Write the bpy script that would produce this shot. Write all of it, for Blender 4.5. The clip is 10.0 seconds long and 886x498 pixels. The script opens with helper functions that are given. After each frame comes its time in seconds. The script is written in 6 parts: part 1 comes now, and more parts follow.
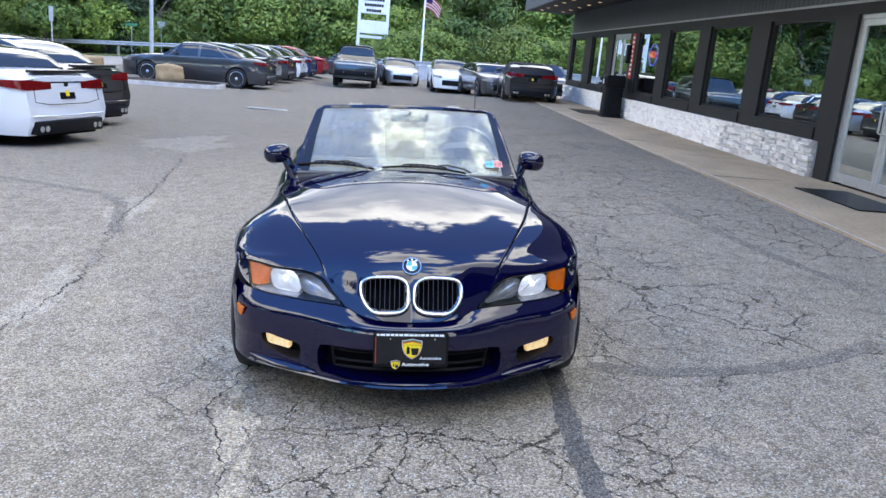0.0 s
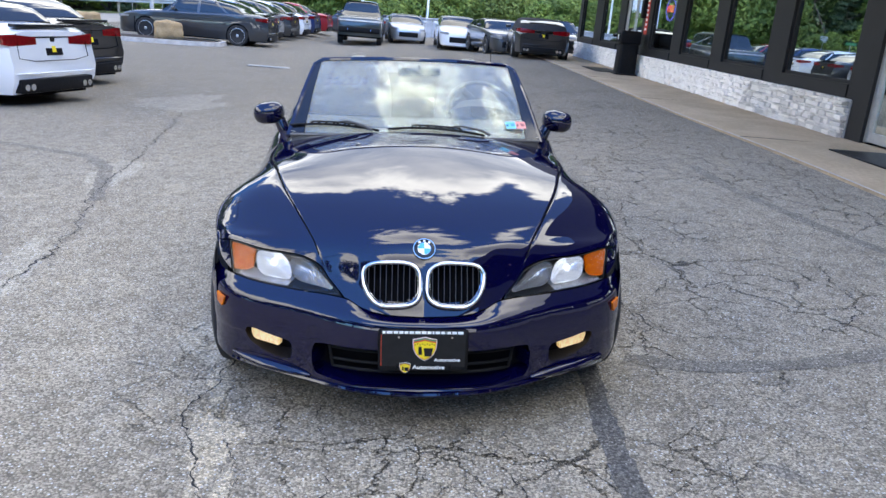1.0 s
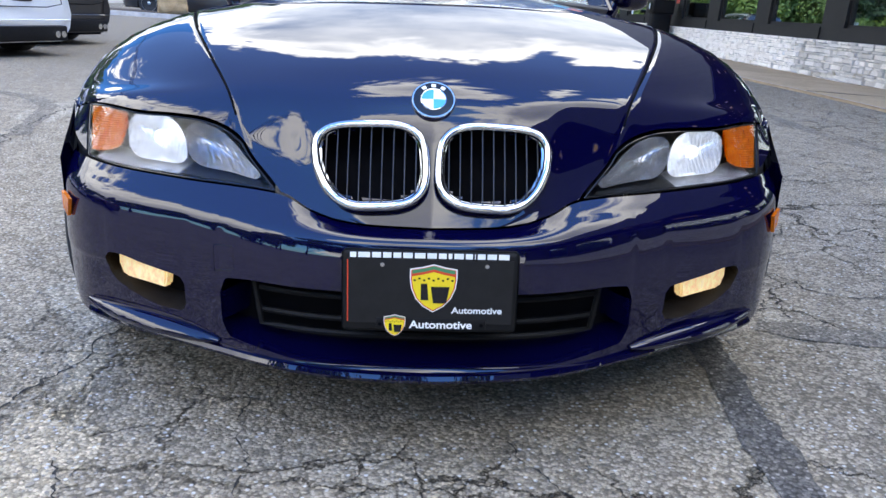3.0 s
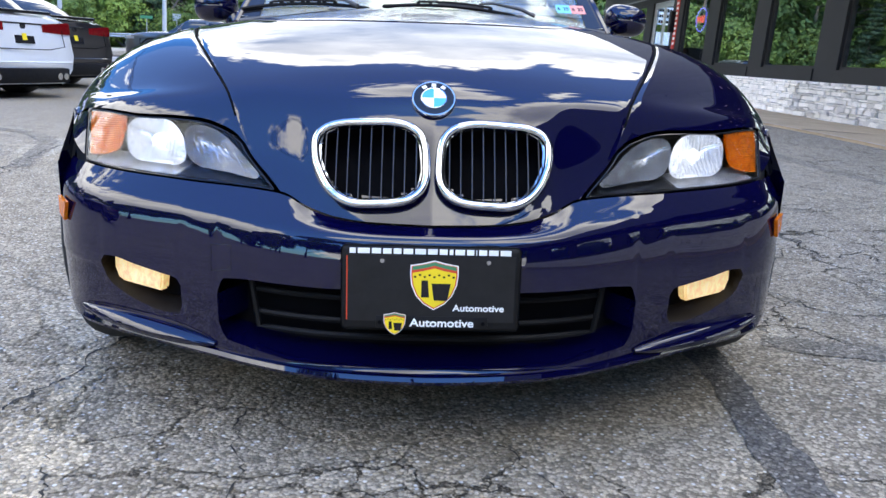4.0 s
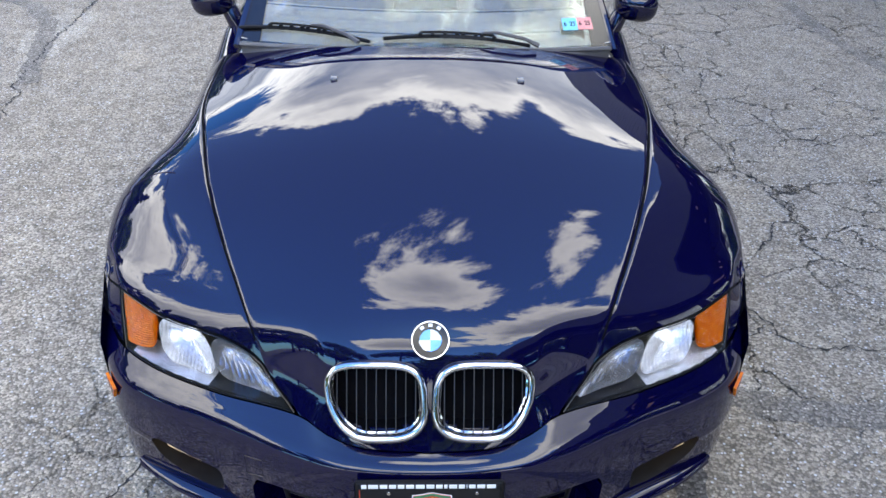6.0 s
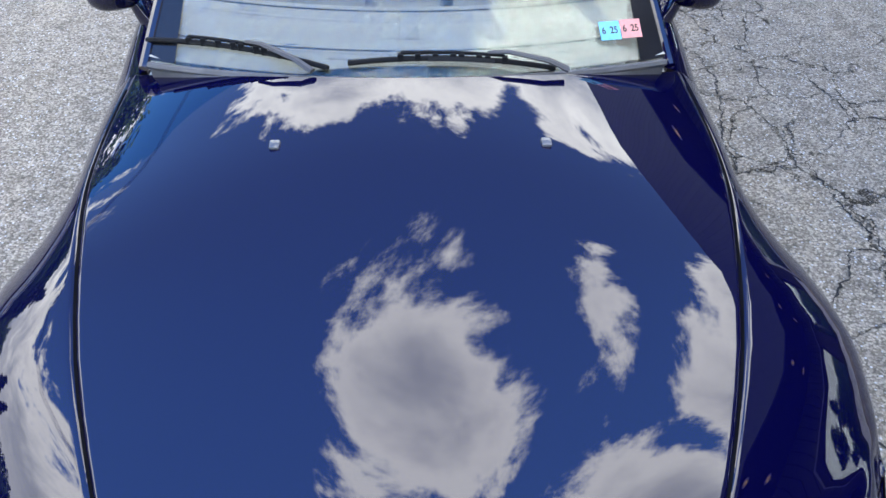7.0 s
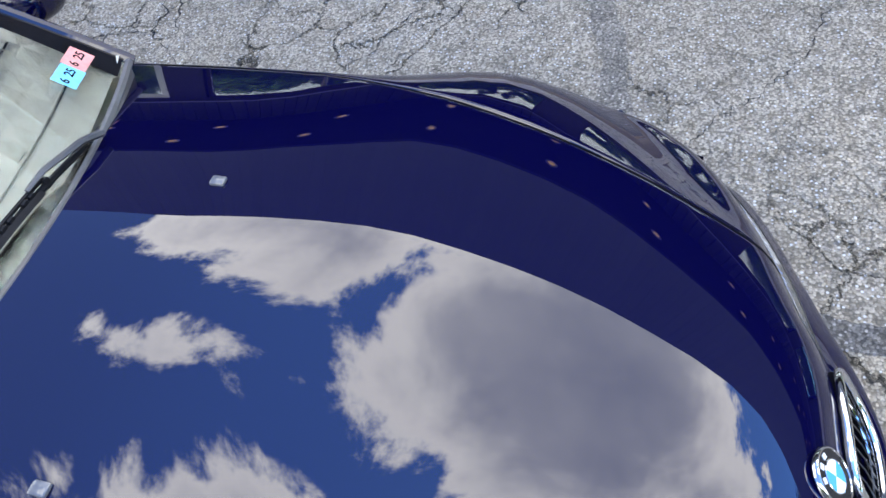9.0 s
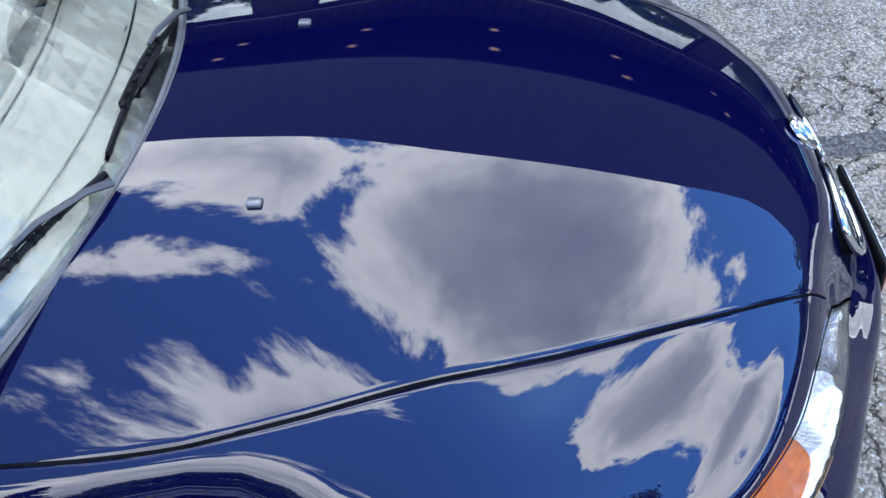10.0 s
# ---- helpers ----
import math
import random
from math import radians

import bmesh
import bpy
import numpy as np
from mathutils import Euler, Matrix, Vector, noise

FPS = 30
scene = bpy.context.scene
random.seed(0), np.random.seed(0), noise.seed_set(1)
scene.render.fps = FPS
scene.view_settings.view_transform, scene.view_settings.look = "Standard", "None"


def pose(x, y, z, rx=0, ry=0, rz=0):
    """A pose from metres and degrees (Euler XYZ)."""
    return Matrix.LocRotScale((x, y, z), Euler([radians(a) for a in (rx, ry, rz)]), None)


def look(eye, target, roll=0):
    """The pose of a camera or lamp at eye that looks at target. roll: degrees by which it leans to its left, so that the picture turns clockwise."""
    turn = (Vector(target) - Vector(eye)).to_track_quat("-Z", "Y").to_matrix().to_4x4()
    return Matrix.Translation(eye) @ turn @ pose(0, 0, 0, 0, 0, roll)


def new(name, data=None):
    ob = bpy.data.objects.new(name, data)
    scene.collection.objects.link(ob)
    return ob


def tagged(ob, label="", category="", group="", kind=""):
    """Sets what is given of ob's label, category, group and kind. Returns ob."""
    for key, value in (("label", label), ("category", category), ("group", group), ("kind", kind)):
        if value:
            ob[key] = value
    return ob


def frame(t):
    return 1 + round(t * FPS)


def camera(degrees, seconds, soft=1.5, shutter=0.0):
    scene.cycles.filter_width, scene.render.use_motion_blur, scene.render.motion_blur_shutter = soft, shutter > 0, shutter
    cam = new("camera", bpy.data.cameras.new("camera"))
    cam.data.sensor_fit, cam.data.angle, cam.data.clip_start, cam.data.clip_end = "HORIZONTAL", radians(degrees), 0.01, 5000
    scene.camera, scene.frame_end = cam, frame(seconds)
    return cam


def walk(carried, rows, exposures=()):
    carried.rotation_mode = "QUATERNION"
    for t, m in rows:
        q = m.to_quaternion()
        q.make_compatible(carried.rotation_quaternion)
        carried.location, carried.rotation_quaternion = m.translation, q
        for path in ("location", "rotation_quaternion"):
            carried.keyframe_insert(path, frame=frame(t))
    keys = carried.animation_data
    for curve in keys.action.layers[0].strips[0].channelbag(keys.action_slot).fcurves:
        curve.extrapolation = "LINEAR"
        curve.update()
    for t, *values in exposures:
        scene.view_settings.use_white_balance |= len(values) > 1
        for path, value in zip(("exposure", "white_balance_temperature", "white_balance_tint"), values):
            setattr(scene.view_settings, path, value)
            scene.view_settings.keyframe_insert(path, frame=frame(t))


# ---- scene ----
LOT = pose(0, 0, .015, .5, -2.65, 0)    # the near lot falls away from the building by three degrees, and a little towards the street
cam = camera(59.0, 10.0)
PATH = [
    (0, (-0.113, -3.130, 1.588), (0.033, -1.200, 1.082), 2.4),
    (0.5, (-0.067, -2.957, 1.559), (0.069, -1.038, 1.012), 2.3),
    (1, (-0.117, -2.568, 1.508), (0.015, -0.666, 0.905), 2.3),
    (1.5, (-0.101, -2.128, 1.443), (0.031, -0.245, 0.782), 2.3),
    (2, (-0.056, -1.650, 1.288), (0.065, 0.216, 0.580), 2.2),
    (2.5, (-0.069, -1.419, 0.944), (0.050, 0.478, 0.321), 2.3),
    (2.7, (-0.055, -1.389, 0.901), (0.037, 0.501, 0.254), 2.1),
    (3.8, (-0.037, -1.399, 0.764), (0.056, 0.542, 0.293), 2.1),
    (4, (-0.044, -1.396, 0.766), (0.049, 0.538, 0.263), 2.0),
    (4.5, (-0.043, -1.394, 1.039), (0.048, 0.485, 0.362), 2.2),
    (5, (-0.021, -1.496, 1.404), (0.055, 0.281, 0.491), 2.7),
    (5.5, (-0.045, -1.462, 1.587), (0.025, 0.260, 0.573), 2.1),
    (6, (-0.025, -1.189, 1.711), (0.037, 0.490, 0.626), 1.4),
    (6.2, (-0.004, -1.009, 1.751), (0.059, 0.636, 0.615), 1.4),
    (7.3, (0.003, -0.080, 1.759), (0.103, 1.368, 0.382), 0.3),
    (7.5, (0.010, 0.037, 1.745), (0.171, 1.441, 0.330), -0.4),
    (7.8, (0.015, 0.189, 1.722), (0.383, 1.508, 0.265), -2.5),
    (8, (-0.007, 0.262, 1.695), (0.569, 1.462, 0.203), -4.7),
    (8.5, (-0.203, 0.286, 1.718), (0.784, 1.142, 0.203), -11.4),
    (9, (-0.520, 0.310, 1.745), (0.669, 0.867, 0.236), -14.2),
    (9.2, (-0.643, 0.350, 1.748), (0.584, 0.829, 0.244), -15.0),
    (9.5, (-0.865, 0.485, 1.726), (0.430, 0.841, 0.245), -13.6),
    (10, (-1.222, 0.592, 1.725), (0.127, 0.845, 0.271), -11.9),
]
walk(cam, [(t, LOT @ look(eye, target, roll)) for t, eye, target, roll in PATH], [(0.0, 0.11, 7300, 9), (1.0, 0.06, 7300, 9), (2.0, 0.02, 6900, 9), (2.7, 0.13, 7200, 9), (4.0, 0.26, 7300, 9), (5.0, 0.14, 7100, 9), (6.0, 0.19, 7300, 9), (7.5, 0.36, 6900, 8), (8.0, 0.38, 7600, 8), (8.5, 0.42, 7600, 8), (9.0, 0.48, 7300, 8), (9.5, 0.34, 7000, 8), (10.0, 0.38, 6600, 8)])

# ---- sky and sun ----
SUN_EL, SUN_AZ = radians(64), radians(-172)
world = bpy.data.worlds.new("world")
scene.world = world
world.use_nodes = True
wn, wl = world.node_tree.nodes, world.node_tree.links
wn.clear()


def wmath(op, a, b=None, c=None):
    n = wn.new("ShaderNodeMath")
    n.operation = op
    for i, v in enumerate((a, b, c)):
        if v is None:
            continue
        if isinstance(v, (int, float)):
            n.inputs[i].default_value = v
        else:
            wl.new(v, n.inputs[i])
    return n.outputs[0]


sky = wn.new("ShaderNodeTexSky")
sky.sky_type = "NISHITA"
sky.sun_disc = False
sky.sun_elevation, sky.sun_rotation = SUN_EL, radians(172)
sky.air_density, sky.dust_density, sky.ozone_density = 1.0, 0.2, 1.5
coord = wn.new("ShaderNodeTexCoord")
sep = wn.new("ShaderNodeSeparateXYZ")
wl.new(coord.outputs["Generated"], sep.inputs[0])
lift = wmath("ADD", wmath("MAXIMUM", sep.outputs[2], 0.0), 0.22)
cu, cv = wmath("DIVIDE", sep.outputs[0], lift), wmath("DIVIDE", sep.outputs[1], lift)
comb = wn.new("ShaderNodeCombineXYZ")
wl.new(cu, comb.inputs[0])
wl.new(cv, comb.inputs[1])
comb.inputs[2].default_value = 3.7


def wnoise(scale, detail, rough, offset, distort=0.0):
    mp = wn.new("ShaderNodeMapping")
    mp.inputs["Location"].default_value = offset
    wl.new(comb.outputs[0], mp.inputs[0])
    n = wn.new("ShaderNodeTexNoise")
    n.inputs["Scale"].default_value, n.inputs["Detail"].default_value = scale, detail
    n.inputs["Roughness"].default_value, n.inputs["Distortion"].default_value = rough, distort
    wl.new(mp.outputs[0], n.inputs["Vector"])
    return n.outputs["Fac"]


def wramp(fac, a, b):
    n = wn.new("ShaderNodeMapRange")
    n.interpolation_type = "SMOOTHSTEP"
    n.inputs["From Min"].default_value, n.inputs["From Max"].default_value = a, b
    wl.new(fac, n.inputs["Value"])
    return n.outputs["Result"]


def bank(at, size):
    """How deep a place of the sky lies in an oval cloud: 1 in its middle, 0 on its edge, less outside."""
    d = wn.new("ShaderNodeVectorMath")
    d.operation = "SUBTRACT"
    wl.new(comb.outputs[0], d.inputs[0])
    d.inputs[1].default_value = (*at, 3.7)
    k = wn.new("ShaderNodeVectorMath")
    k.operation = "MULTIPLY"
    wl.new(d.outputs[0], k.inputs[0])
    k.inputs[1].default_value = (1 / size[0], 1 / size[1], 0)
    n = wn.new("ShaderNodeVectorMath")
    n.operation = "LENGTH"
    wl.new(k.outputs[0], n.inputs[0])
    # small clouds fall off over the same stretch of sky as large ones
    return wmath("MULTIPLY", wmath("SUBTRACT", 1.0, n.outputs["Value"]), min(1.0, 2.2 * min(size)))


deep_in = wmath("ADD", 0.0, -0.6)
# the last four wide banks lie low and mostly unseen, added to whiten the light
for at, size in (((0.0, 1.68), (0.66, 0.78)), ((-0.75, 2.3), (0.65, 0.62)), ((0.42, 1.6), (0.42, 0.66)), ((-0.22, 1.4), (0.34, 0.46)), ((-0.03, 0.28), (0.19, 0.27)), ((0.03, 0.50), (0.09, 0.10)),
                 ((0.64, 0.24), (0.18, 0.40)), ((0.46, -0.28), (0.38, 0.42)), ((0.28, -0.55), (0.22, 0.32)), ((0.29, 0.39), (0.05, 0.13)),
                 ((-0.16, -0.86), (0.30, 0.36)), ((-2.3, 0.3), (1.35, 2.6)), ((0.4, -3.6), (2.4, 1.1)), ((2.8, 0.0), (1.5, 3.4)), ((0.0, 3.1), (3.4, 1.1))):
    deep_in = wmath("MAXIMUM", deep_in, bank(at, size))
deep_in = wmath("SUBTRACT", deep_in, wmath("MAXIMUM", 0.0, bank((0.26, 0.98), (0.07, 0.30))))
ragged = wmath("SUBTRACT", wnoise(3.4, 13.0, 0.64, (0.35, 1.9, 0.0), 0.35), 0.5)
big = wmath("ADD", deep_in, wmath("MULTIPLY", ragged, 1.05))
mask = wramp(big, 0.02, 0.12)
thick = wramp(big, 0.08, 0.46)
puff = wnoise(2.6, 6.0, 0.6, (4.0, 2.0, 0.0))
shade = wmath("ADD", wmath("MULTIPLY", thick, 0.66), wmath("MULTIPLY", wramp(cv, 0.8, 1.5), 0.24))
bright = wmath("SUBTRACT", wmath("ADD", 0.62, wmath("MULTIPLY", puff, 0.85)), shade)
cloud = wn.new("ShaderNodeMix")
cloud.data_type = "RGBA"
cloud.inputs[6].default_value, cloud.inputs[7].default_value = (5.5, 7.2, 10.8, 1), (36.6, 38.6, 41.4, 1)
wl.new(bright, cloud.inputs[0])
mixc = wn.new("ShaderNodeMix")
mixc.data_type = "RGBA"
wl.new(mask, mixc.inputs[0])
deep = wn.new("ShaderNodeVectorMath")
deep.operation = "MULTIPLY"
deep.inputs[1].default_value = (1.0, 2.5, 4.6)      # a clean, deep blue between the clouds
wl.new(sky.outputs[0], deep.inputs[0])
away = wn.new("ShaderNodeVectorMath")      # deepest across the sky from the sun
away.operation = "SCALE"
wl.new(deep.outputs[0], away.inputs[0])
wl.new(wmath("SUBTRACT", 1.0, wmath("MULTIPLY", wramp(cv, 0.15, 0.85), 0.45)), away.inputs["Scale"])
wl.new(away.outputs[0], mixc.inputs[6])
wl.new(cloud.outputs[2], mixc.inputs[7])
bg = wn.new("ShaderNodeBackground")
bg.inputs["Strength"].default_value = 0.15
wl.new(mixc.outputs[2], bg.inputs[0])
wout = wn.new("ShaderNodeOutputWorld")
wl.new(bg.outputs[0], wout.inputs[0])

lamp = bpy.data.lights.new("sun", "SUN")
lamp.energy, lamp.angle, lamp.color = 0.5, radians(180), (1.0, 0.92, 0.80)     # veiled by cloud
sun = new("sun", lamp)
sd = Vector((math.cos(SUN_EL) * math.sin(SUN_AZ), math.cos(SUN_EL) * math.cos(SUN_AZ), math.sin(SUN_EL)))
sun.matrix_world = look(sd * 60, (0, 0, 0))


# ---- materials ----
def material(name, color, rough=0.5, metal=0.0, vary=0.0, vscale=8.0, bump=0.0, bscale=60.0, coat=0.0, trans=0.0, ior=1.45,
             emit=None, power=0.0, second=None, coords="Object", per_object=0.0, spec=None, fine=0.0, coat_ior=1.5):
    m = bpy.data.materials.new(name)
    m.use_nodes = True
    nt = m.node_tree
    b = nt.nodes["Principled BSDF"]
    b.inputs["Base Color"].default_value = (*color, 1)
    b.inputs["Roughness"].default_value, b.inputs["Metallic"].default_value = rough, metal
    b.inputs["Coat Weight"].default_value, b.inputs["Transmission Weight"].default_value = coat, trans
    b.inputs["Coat Roughness"].default_value, b.inputs["Coat IOR"].default_value = 0.008, coat_ior
    b.inputs["IOR"].default_value = ior
    if spec is not None:
        b.inputs["Specular IOR Level"].default_value = spec
    if emit:
        b.inputs["Emission Color"].default_value, b.inputs["Emission Strength"].default_value = (*emit, 1), power
    tc = nt.nodes.new("ShaderNodeTexCoord")

    def noise_node(scale, detail=5.0, rough_=0.6):
        n = nt.nodes.new("ShaderNodeTexNoise")
        n.inputs["Scale"].default_value, n.inputs["Detail"].default_value, n.inputs["Roughness"].default_value = scale, detail, rough_
        nt.links.new(tc.outputs[coords], n.inputs["Vector"])
        return n.outputs["Fac"]

    if vary or second or per_object:
        mix = nt.nodes.new("ShaderNodeMix")
        mix.data_type = "RGBA"
        lo = second or tuple(c * (1 - vary) for c in color)
        hi = color if second else tuple(min(1, c * (1 + vary)) for c in color)
        mix.inputs[6].default_value, mix.inputs[7].default_value = (*lo, 1), (*hi, 1)
        f = noise_node(vscale)
        mr = nt.nodes.new("ShaderNodeMapRange")
        mr.inputs["From Min"].default_value, mr.inputs["From Max"].default_value = 0.3, 0.7
        nt.links.new(f, mr.inputs["Value"])
        nt.links.new(mr.outputs["Result"], mix.inputs[0])
        out = mix.outputs[2]
        if fine:
            g = noise_node(vscale * 14, 3.0)
            hsv = nt.nodes.new("ShaderNodeMapRange")
            hsv.inputs["To Min"].default_value, hsv.inputs["To Max"].default_value = 1 - fine, 1 + fine
            hsv.inputs["From Min"].default_value, hsv.inputs["From Max"].default_value = 0.3, 0.7
            nt.links.new(g, hsv.inputs["Value"])
            mul = nt.nodes.new("ShaderNodeVectorMath")
            mul.operation = "SCALE"
            nt.links.new(out, mul.inputs[0])
            nt.links.new(hsv.outputs["Result"], mul.inputs["Scale"])
            out = mul.outputs[0]
        if per_object:
            oi = nt.nodes.new("ShaderNodeObjectInfo")
            pr = nt.nodes.new("ShaderNodeMapRange")
            pr.inputs["To Min"].default_value, pr.inputs["To Max"].default_value = 1 - per_object, 1 + per_object
            nt.links.new(oi.outputs["Random"], pr.inputs["Value"])
            mul = nt.nodes.new("ShaderNodeVectorMath")
            mul.operation = "SCALE"
            nt.links.new(out, mul.inputs[0])
            nt.links.new(pr.outputs["Result"], mul.inputs["Scale"])
            out = mul.outputs[0]
        nt.links.new(out, b.inputs["Base Color"])
    if bump:
        bp = nt.nodes.new("ShaderNodeBump")
        bp.inputs["Strength"].default_value, bp.inputs["Distance"].default_value = bump, 0.01
        nt.links.new(noise_node(bscale, 4.0), bp.inputs["Height"])
        nt.links.new(bp.outputs[0], b.inputs["Normal"])
    return m


def paint(name, color, flake=0.25, metal=0.55):
    return material(name, color, 0.38, metal, vary=flake, vscale=900.0, coat=1.0, coat_ior=1.6)


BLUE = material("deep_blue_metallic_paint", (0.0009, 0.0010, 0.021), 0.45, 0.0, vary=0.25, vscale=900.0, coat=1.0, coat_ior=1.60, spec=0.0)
CHROME = material("chrome", (0.60, 0.61, 0.63), 0.09, 1.0, vary=0.05, vscale=20)
BLACK_PLASTIC = material("black_plastic", (0.009, 0.009, 0.010), 0.5, spec=0.16, vary=0.25, vscale=30, bump=0.15, bscale=500)
BLACK_GLOSS = material("gloss_black_plastic", (0.010, 0.010, 0.012), 0.12, vary=0.2, vscale=15)
GREY_RUBBER = material("weathered_grey_rubber", (0.12, 0.115, 0.11), 0.6, vary=0.25, vscale=14, bump=0.1, bscale=200)
RUBBER = material("tyre_rubber", (0.020, 0.020, 0.021), 0.75, vary=0.3, vscale=25, bump=0.2, bscale=120)
# near-black stands in for deep shade inside openings, wells and gaps
VOID = material("recess_shade_black", (0.004, 0.004, 0.005), 0.9, spec=0.05, vary=0.3, vscale=12)
GLASS = material("clear_glass", (0.90, 0.95, 0.92), 0.0, trans=1.0, ior=1.31)
LENS = material("clear_lamp_lens", (0.97, 0.98, 1.0), 0.0, trans=1.0, ior=1.14)
AMBER = material("amber_lens", (0.78, 0.20, 0.004), 0.2, second=(0.55, 0.085, 0.002), vscale=70)
LIT_BOWL = material("lit_lamp_bowl", (0.62, 0.66, 0.74), 0.22, 0.8)


def streaked(m, color, low, high, scale):
    """Gives a lamp bowl its own glow in upright streaks, painted for a bulb's light in fluted glass."""
    nt = m.node_tree
    tc = nt.nodes.new("ShaderNodeTexCoord")
    w = nt.nodes.new("ShaderNodeTexWave")
    w.inputs["Scale"].default_value, w.inputs["Distortion"].default_value, w.inputs["Detail"].default_value = scale, 2.5, 2.0
    n = nt.nodes.new("ShaderNodeTexNoise")
    n.inputs["Scale"].default_value, n.inputs["Detail"].default_value = 26.0, 2.0
    k = nt.nodes.new("ShaderNodeMath")
    k.operation = "MULTIPLY"
    mr = nt.nodes.new("ShaderNodeMapRange")
    mr.inputs["From Min"].default_value, mr.inputs["From Max"].default_value = 0.05, 0.50
    mr.inputs["To Min"].default_value, mr.inputs["To Max"].default_value = low, high
    b = nt.nodes["Principled BSDF"]
    for t in (w, n):
        nt.links.new(tc.outputs["Object"], t.inputs["Vector"])
    nt.links.new(w.outputs["Fac"], k.inputs[0])
    nt.links.new(n.outputs["Fac"], k.inputs[1])
    nt.links.new(k.outputs[0], mr.inputs["Value"])
    nt.links.new(mr.outputs["Result"], b.inputs["Emission Strength"])
    b.inputs["Emission Color"].default_value = (*color, 1)


streaked(LIT_BOWL, (0.84, 0.91, 1.0), 0.14, 0.42, 34.0)
NOZZLE = material("grey_washer_nozzle", (0.11, 0.11, 0.115), 0.18, vary=0.2, vscale=40, coat=0.5)
WIPER_ARM = material("worn_wiper_arm", (0.06, 0.06, 0.062), 0.4, vary=0.2, vscale=20)
LAMP_ON = material("lit_headlamp", (0.9, 0.93, 1.0), 0.3, emit=(0.86, 0.93, 1.0), power=1.3)
FOG_ON = material("lit_fog_lamp", (0.75, 0.62, 0.42), 0.25, emit=(1.0, 0.68, 0.28), power=0.52, vary=0.5, vscale=70, bump=0.4, bscale=160)
HOUSING = material("grey_lamp_housing", (0.016, 0.017, 0.019), 0.4, vary=0.4, vscale=18)
DIM_BOWL = material("unlit_lamp_bowl", (0.50, 0.51, 0.53), 0.20, 0.9, vary=0.2, vscale=30)
WHITE_INK = material("white_print", (0.80, 0.81, 0.80), 0.5, vary=0.05, vscale=60)
YELLOW_INK = material("yellow_print", (0.83, 0.62, 0.02), 0.4, vary=0.08, vscale=50)
RED_INK = material("red_print", (0.62, 0.06, 0.02), 0.45, vary=0.1, vscale=50)
GREEN_INK = material("green_print", (0.05, 0.22, 0.10), 0.45, vary=0.1, vscale=50)
SKY_INK = material("light_blue_enamel", (0.05, 0.38, 0.75), 0.2, vary=0.05, vscale=50, coat=0.5)
BEIGE = material("beige_leather", (0.55, 0.49, 0.38), 0.5, vary=0.1, vscale=14, bump=0.25, bscale=260)
BEIGE_DASH = material("beige_dashboard", (0.50, 0.46, 0.37), 0.6, vary=0.08, vscale=9, bump=0.2, bscale=400)
DARK_METAL = material("dark_grille_metal", (0.055, 0.055, 0.06), 0.35, 0.4, vary=0.2, vscale=30)
SHELF = material("satin_lamp_shelf", (0.66, 0.67, 0.70), 0.30, 0.75, vary=0.4, vscale=22)
GREY_METAL = material("grey_painted_metal", (0.42, 0.43, 0.44), 0.45, 0.3, vary=0.15, vscale=5)
ALLOY = material("silver_alloy", (0.55, 0.56, 0.58), 0.28, 0.9, vary=0.1, vscale=12)
DARK_GLASS = material("tinted_car_glass", (0.012, 0.015, 0.017), 0.03, vary=0.2, vscale=3, coat=0.6)
RED_LAMP = material("red_lamp_lens", (0.30, 0.008, 0.012), 0.12, vary=0.25, vscale=30, coat=0.7)
CLEAR_LAMP = material("silvery_lamp_lens", (0.62, 0.64, 0.67), 0.12, 0.5, vary=0.25, vscale=20, coat=0.7)


# ---- mesh helpers ----
def finish(name, bm, mat, parent=None, label="", smooth=40, m=None):
    me = bpy.data.meshes.new(name)
    bmesh.ops.recalc_face_normals(bm, faces=bm.faces)
    bm.to_mesh(me)
    bm.free()
    for mt in (mat if isinstance(mat, (list, tuple)) else (mat,)):
        me.materials.append(mt)
    if smooth:
        me.polygons.foreach_set("use_smooth", [True] * len(me.polygons))
        me.set_sharp_from_angle(angle=radians(smooth))
    ob = new(name, me)
    if parent is not None:
        ob.parent = parent
    if m is not None:
        ob.matrix_basis = m
    if label:
        ob["label"] = label
    return ob


def part(name, bm, mat, parent, label="", smooth=40, m=None):
    return finish(name, bm, mat, parent, label, smooth, m)


def thing(name, label, category, m=None, group="", kind=""):
    ob = new(name)
    ob.empty_display_size = 0.2
    if m is not None:
        ob.matrix_basis = m
    return tagged(ob, label, category, group, kind)


def curve(xs, ys):
    """Monotone cubic through a few design points."""
    xs, ys = np.array(xs, float), np.array(ys, float)
    h, dl = np.diff(xs), np.diff(ys) / np.diff(xs)
    m = np.zeros(len(xs))
    m[0], m[-1] = dl[0], dl[-1]
    for i in range(1, len(xs) - 1):
        if dl[i - 1] * dl[i] > 0:
            w1, w2 = 2 * h[i] + h[i - 1], h[i] + 2 * h[i - 1]
            m[i] = (w1 + w2) / (w1 / dl[i - 1] + w2 / dl[i])

    def f(x):
        if x <= xs[0]:
            return float(ys[0])
        if x >= xs[-1]:
            return float(ys[-1])
        i = int(np.searchsorted(xs, x) - 1)
        t = (x - xs[i]) / h[i]
        return float((2 * t**3 - 3 * t**2 + 1) * ys[i] + (t**3 - 2 * t**2 + t) * h[i] * m[i]
                     + (3 * t**2 - 2 * t**3) * ys[i + 1] + (t**3 - t**2) * h[i] * m[i + 1])
    return f


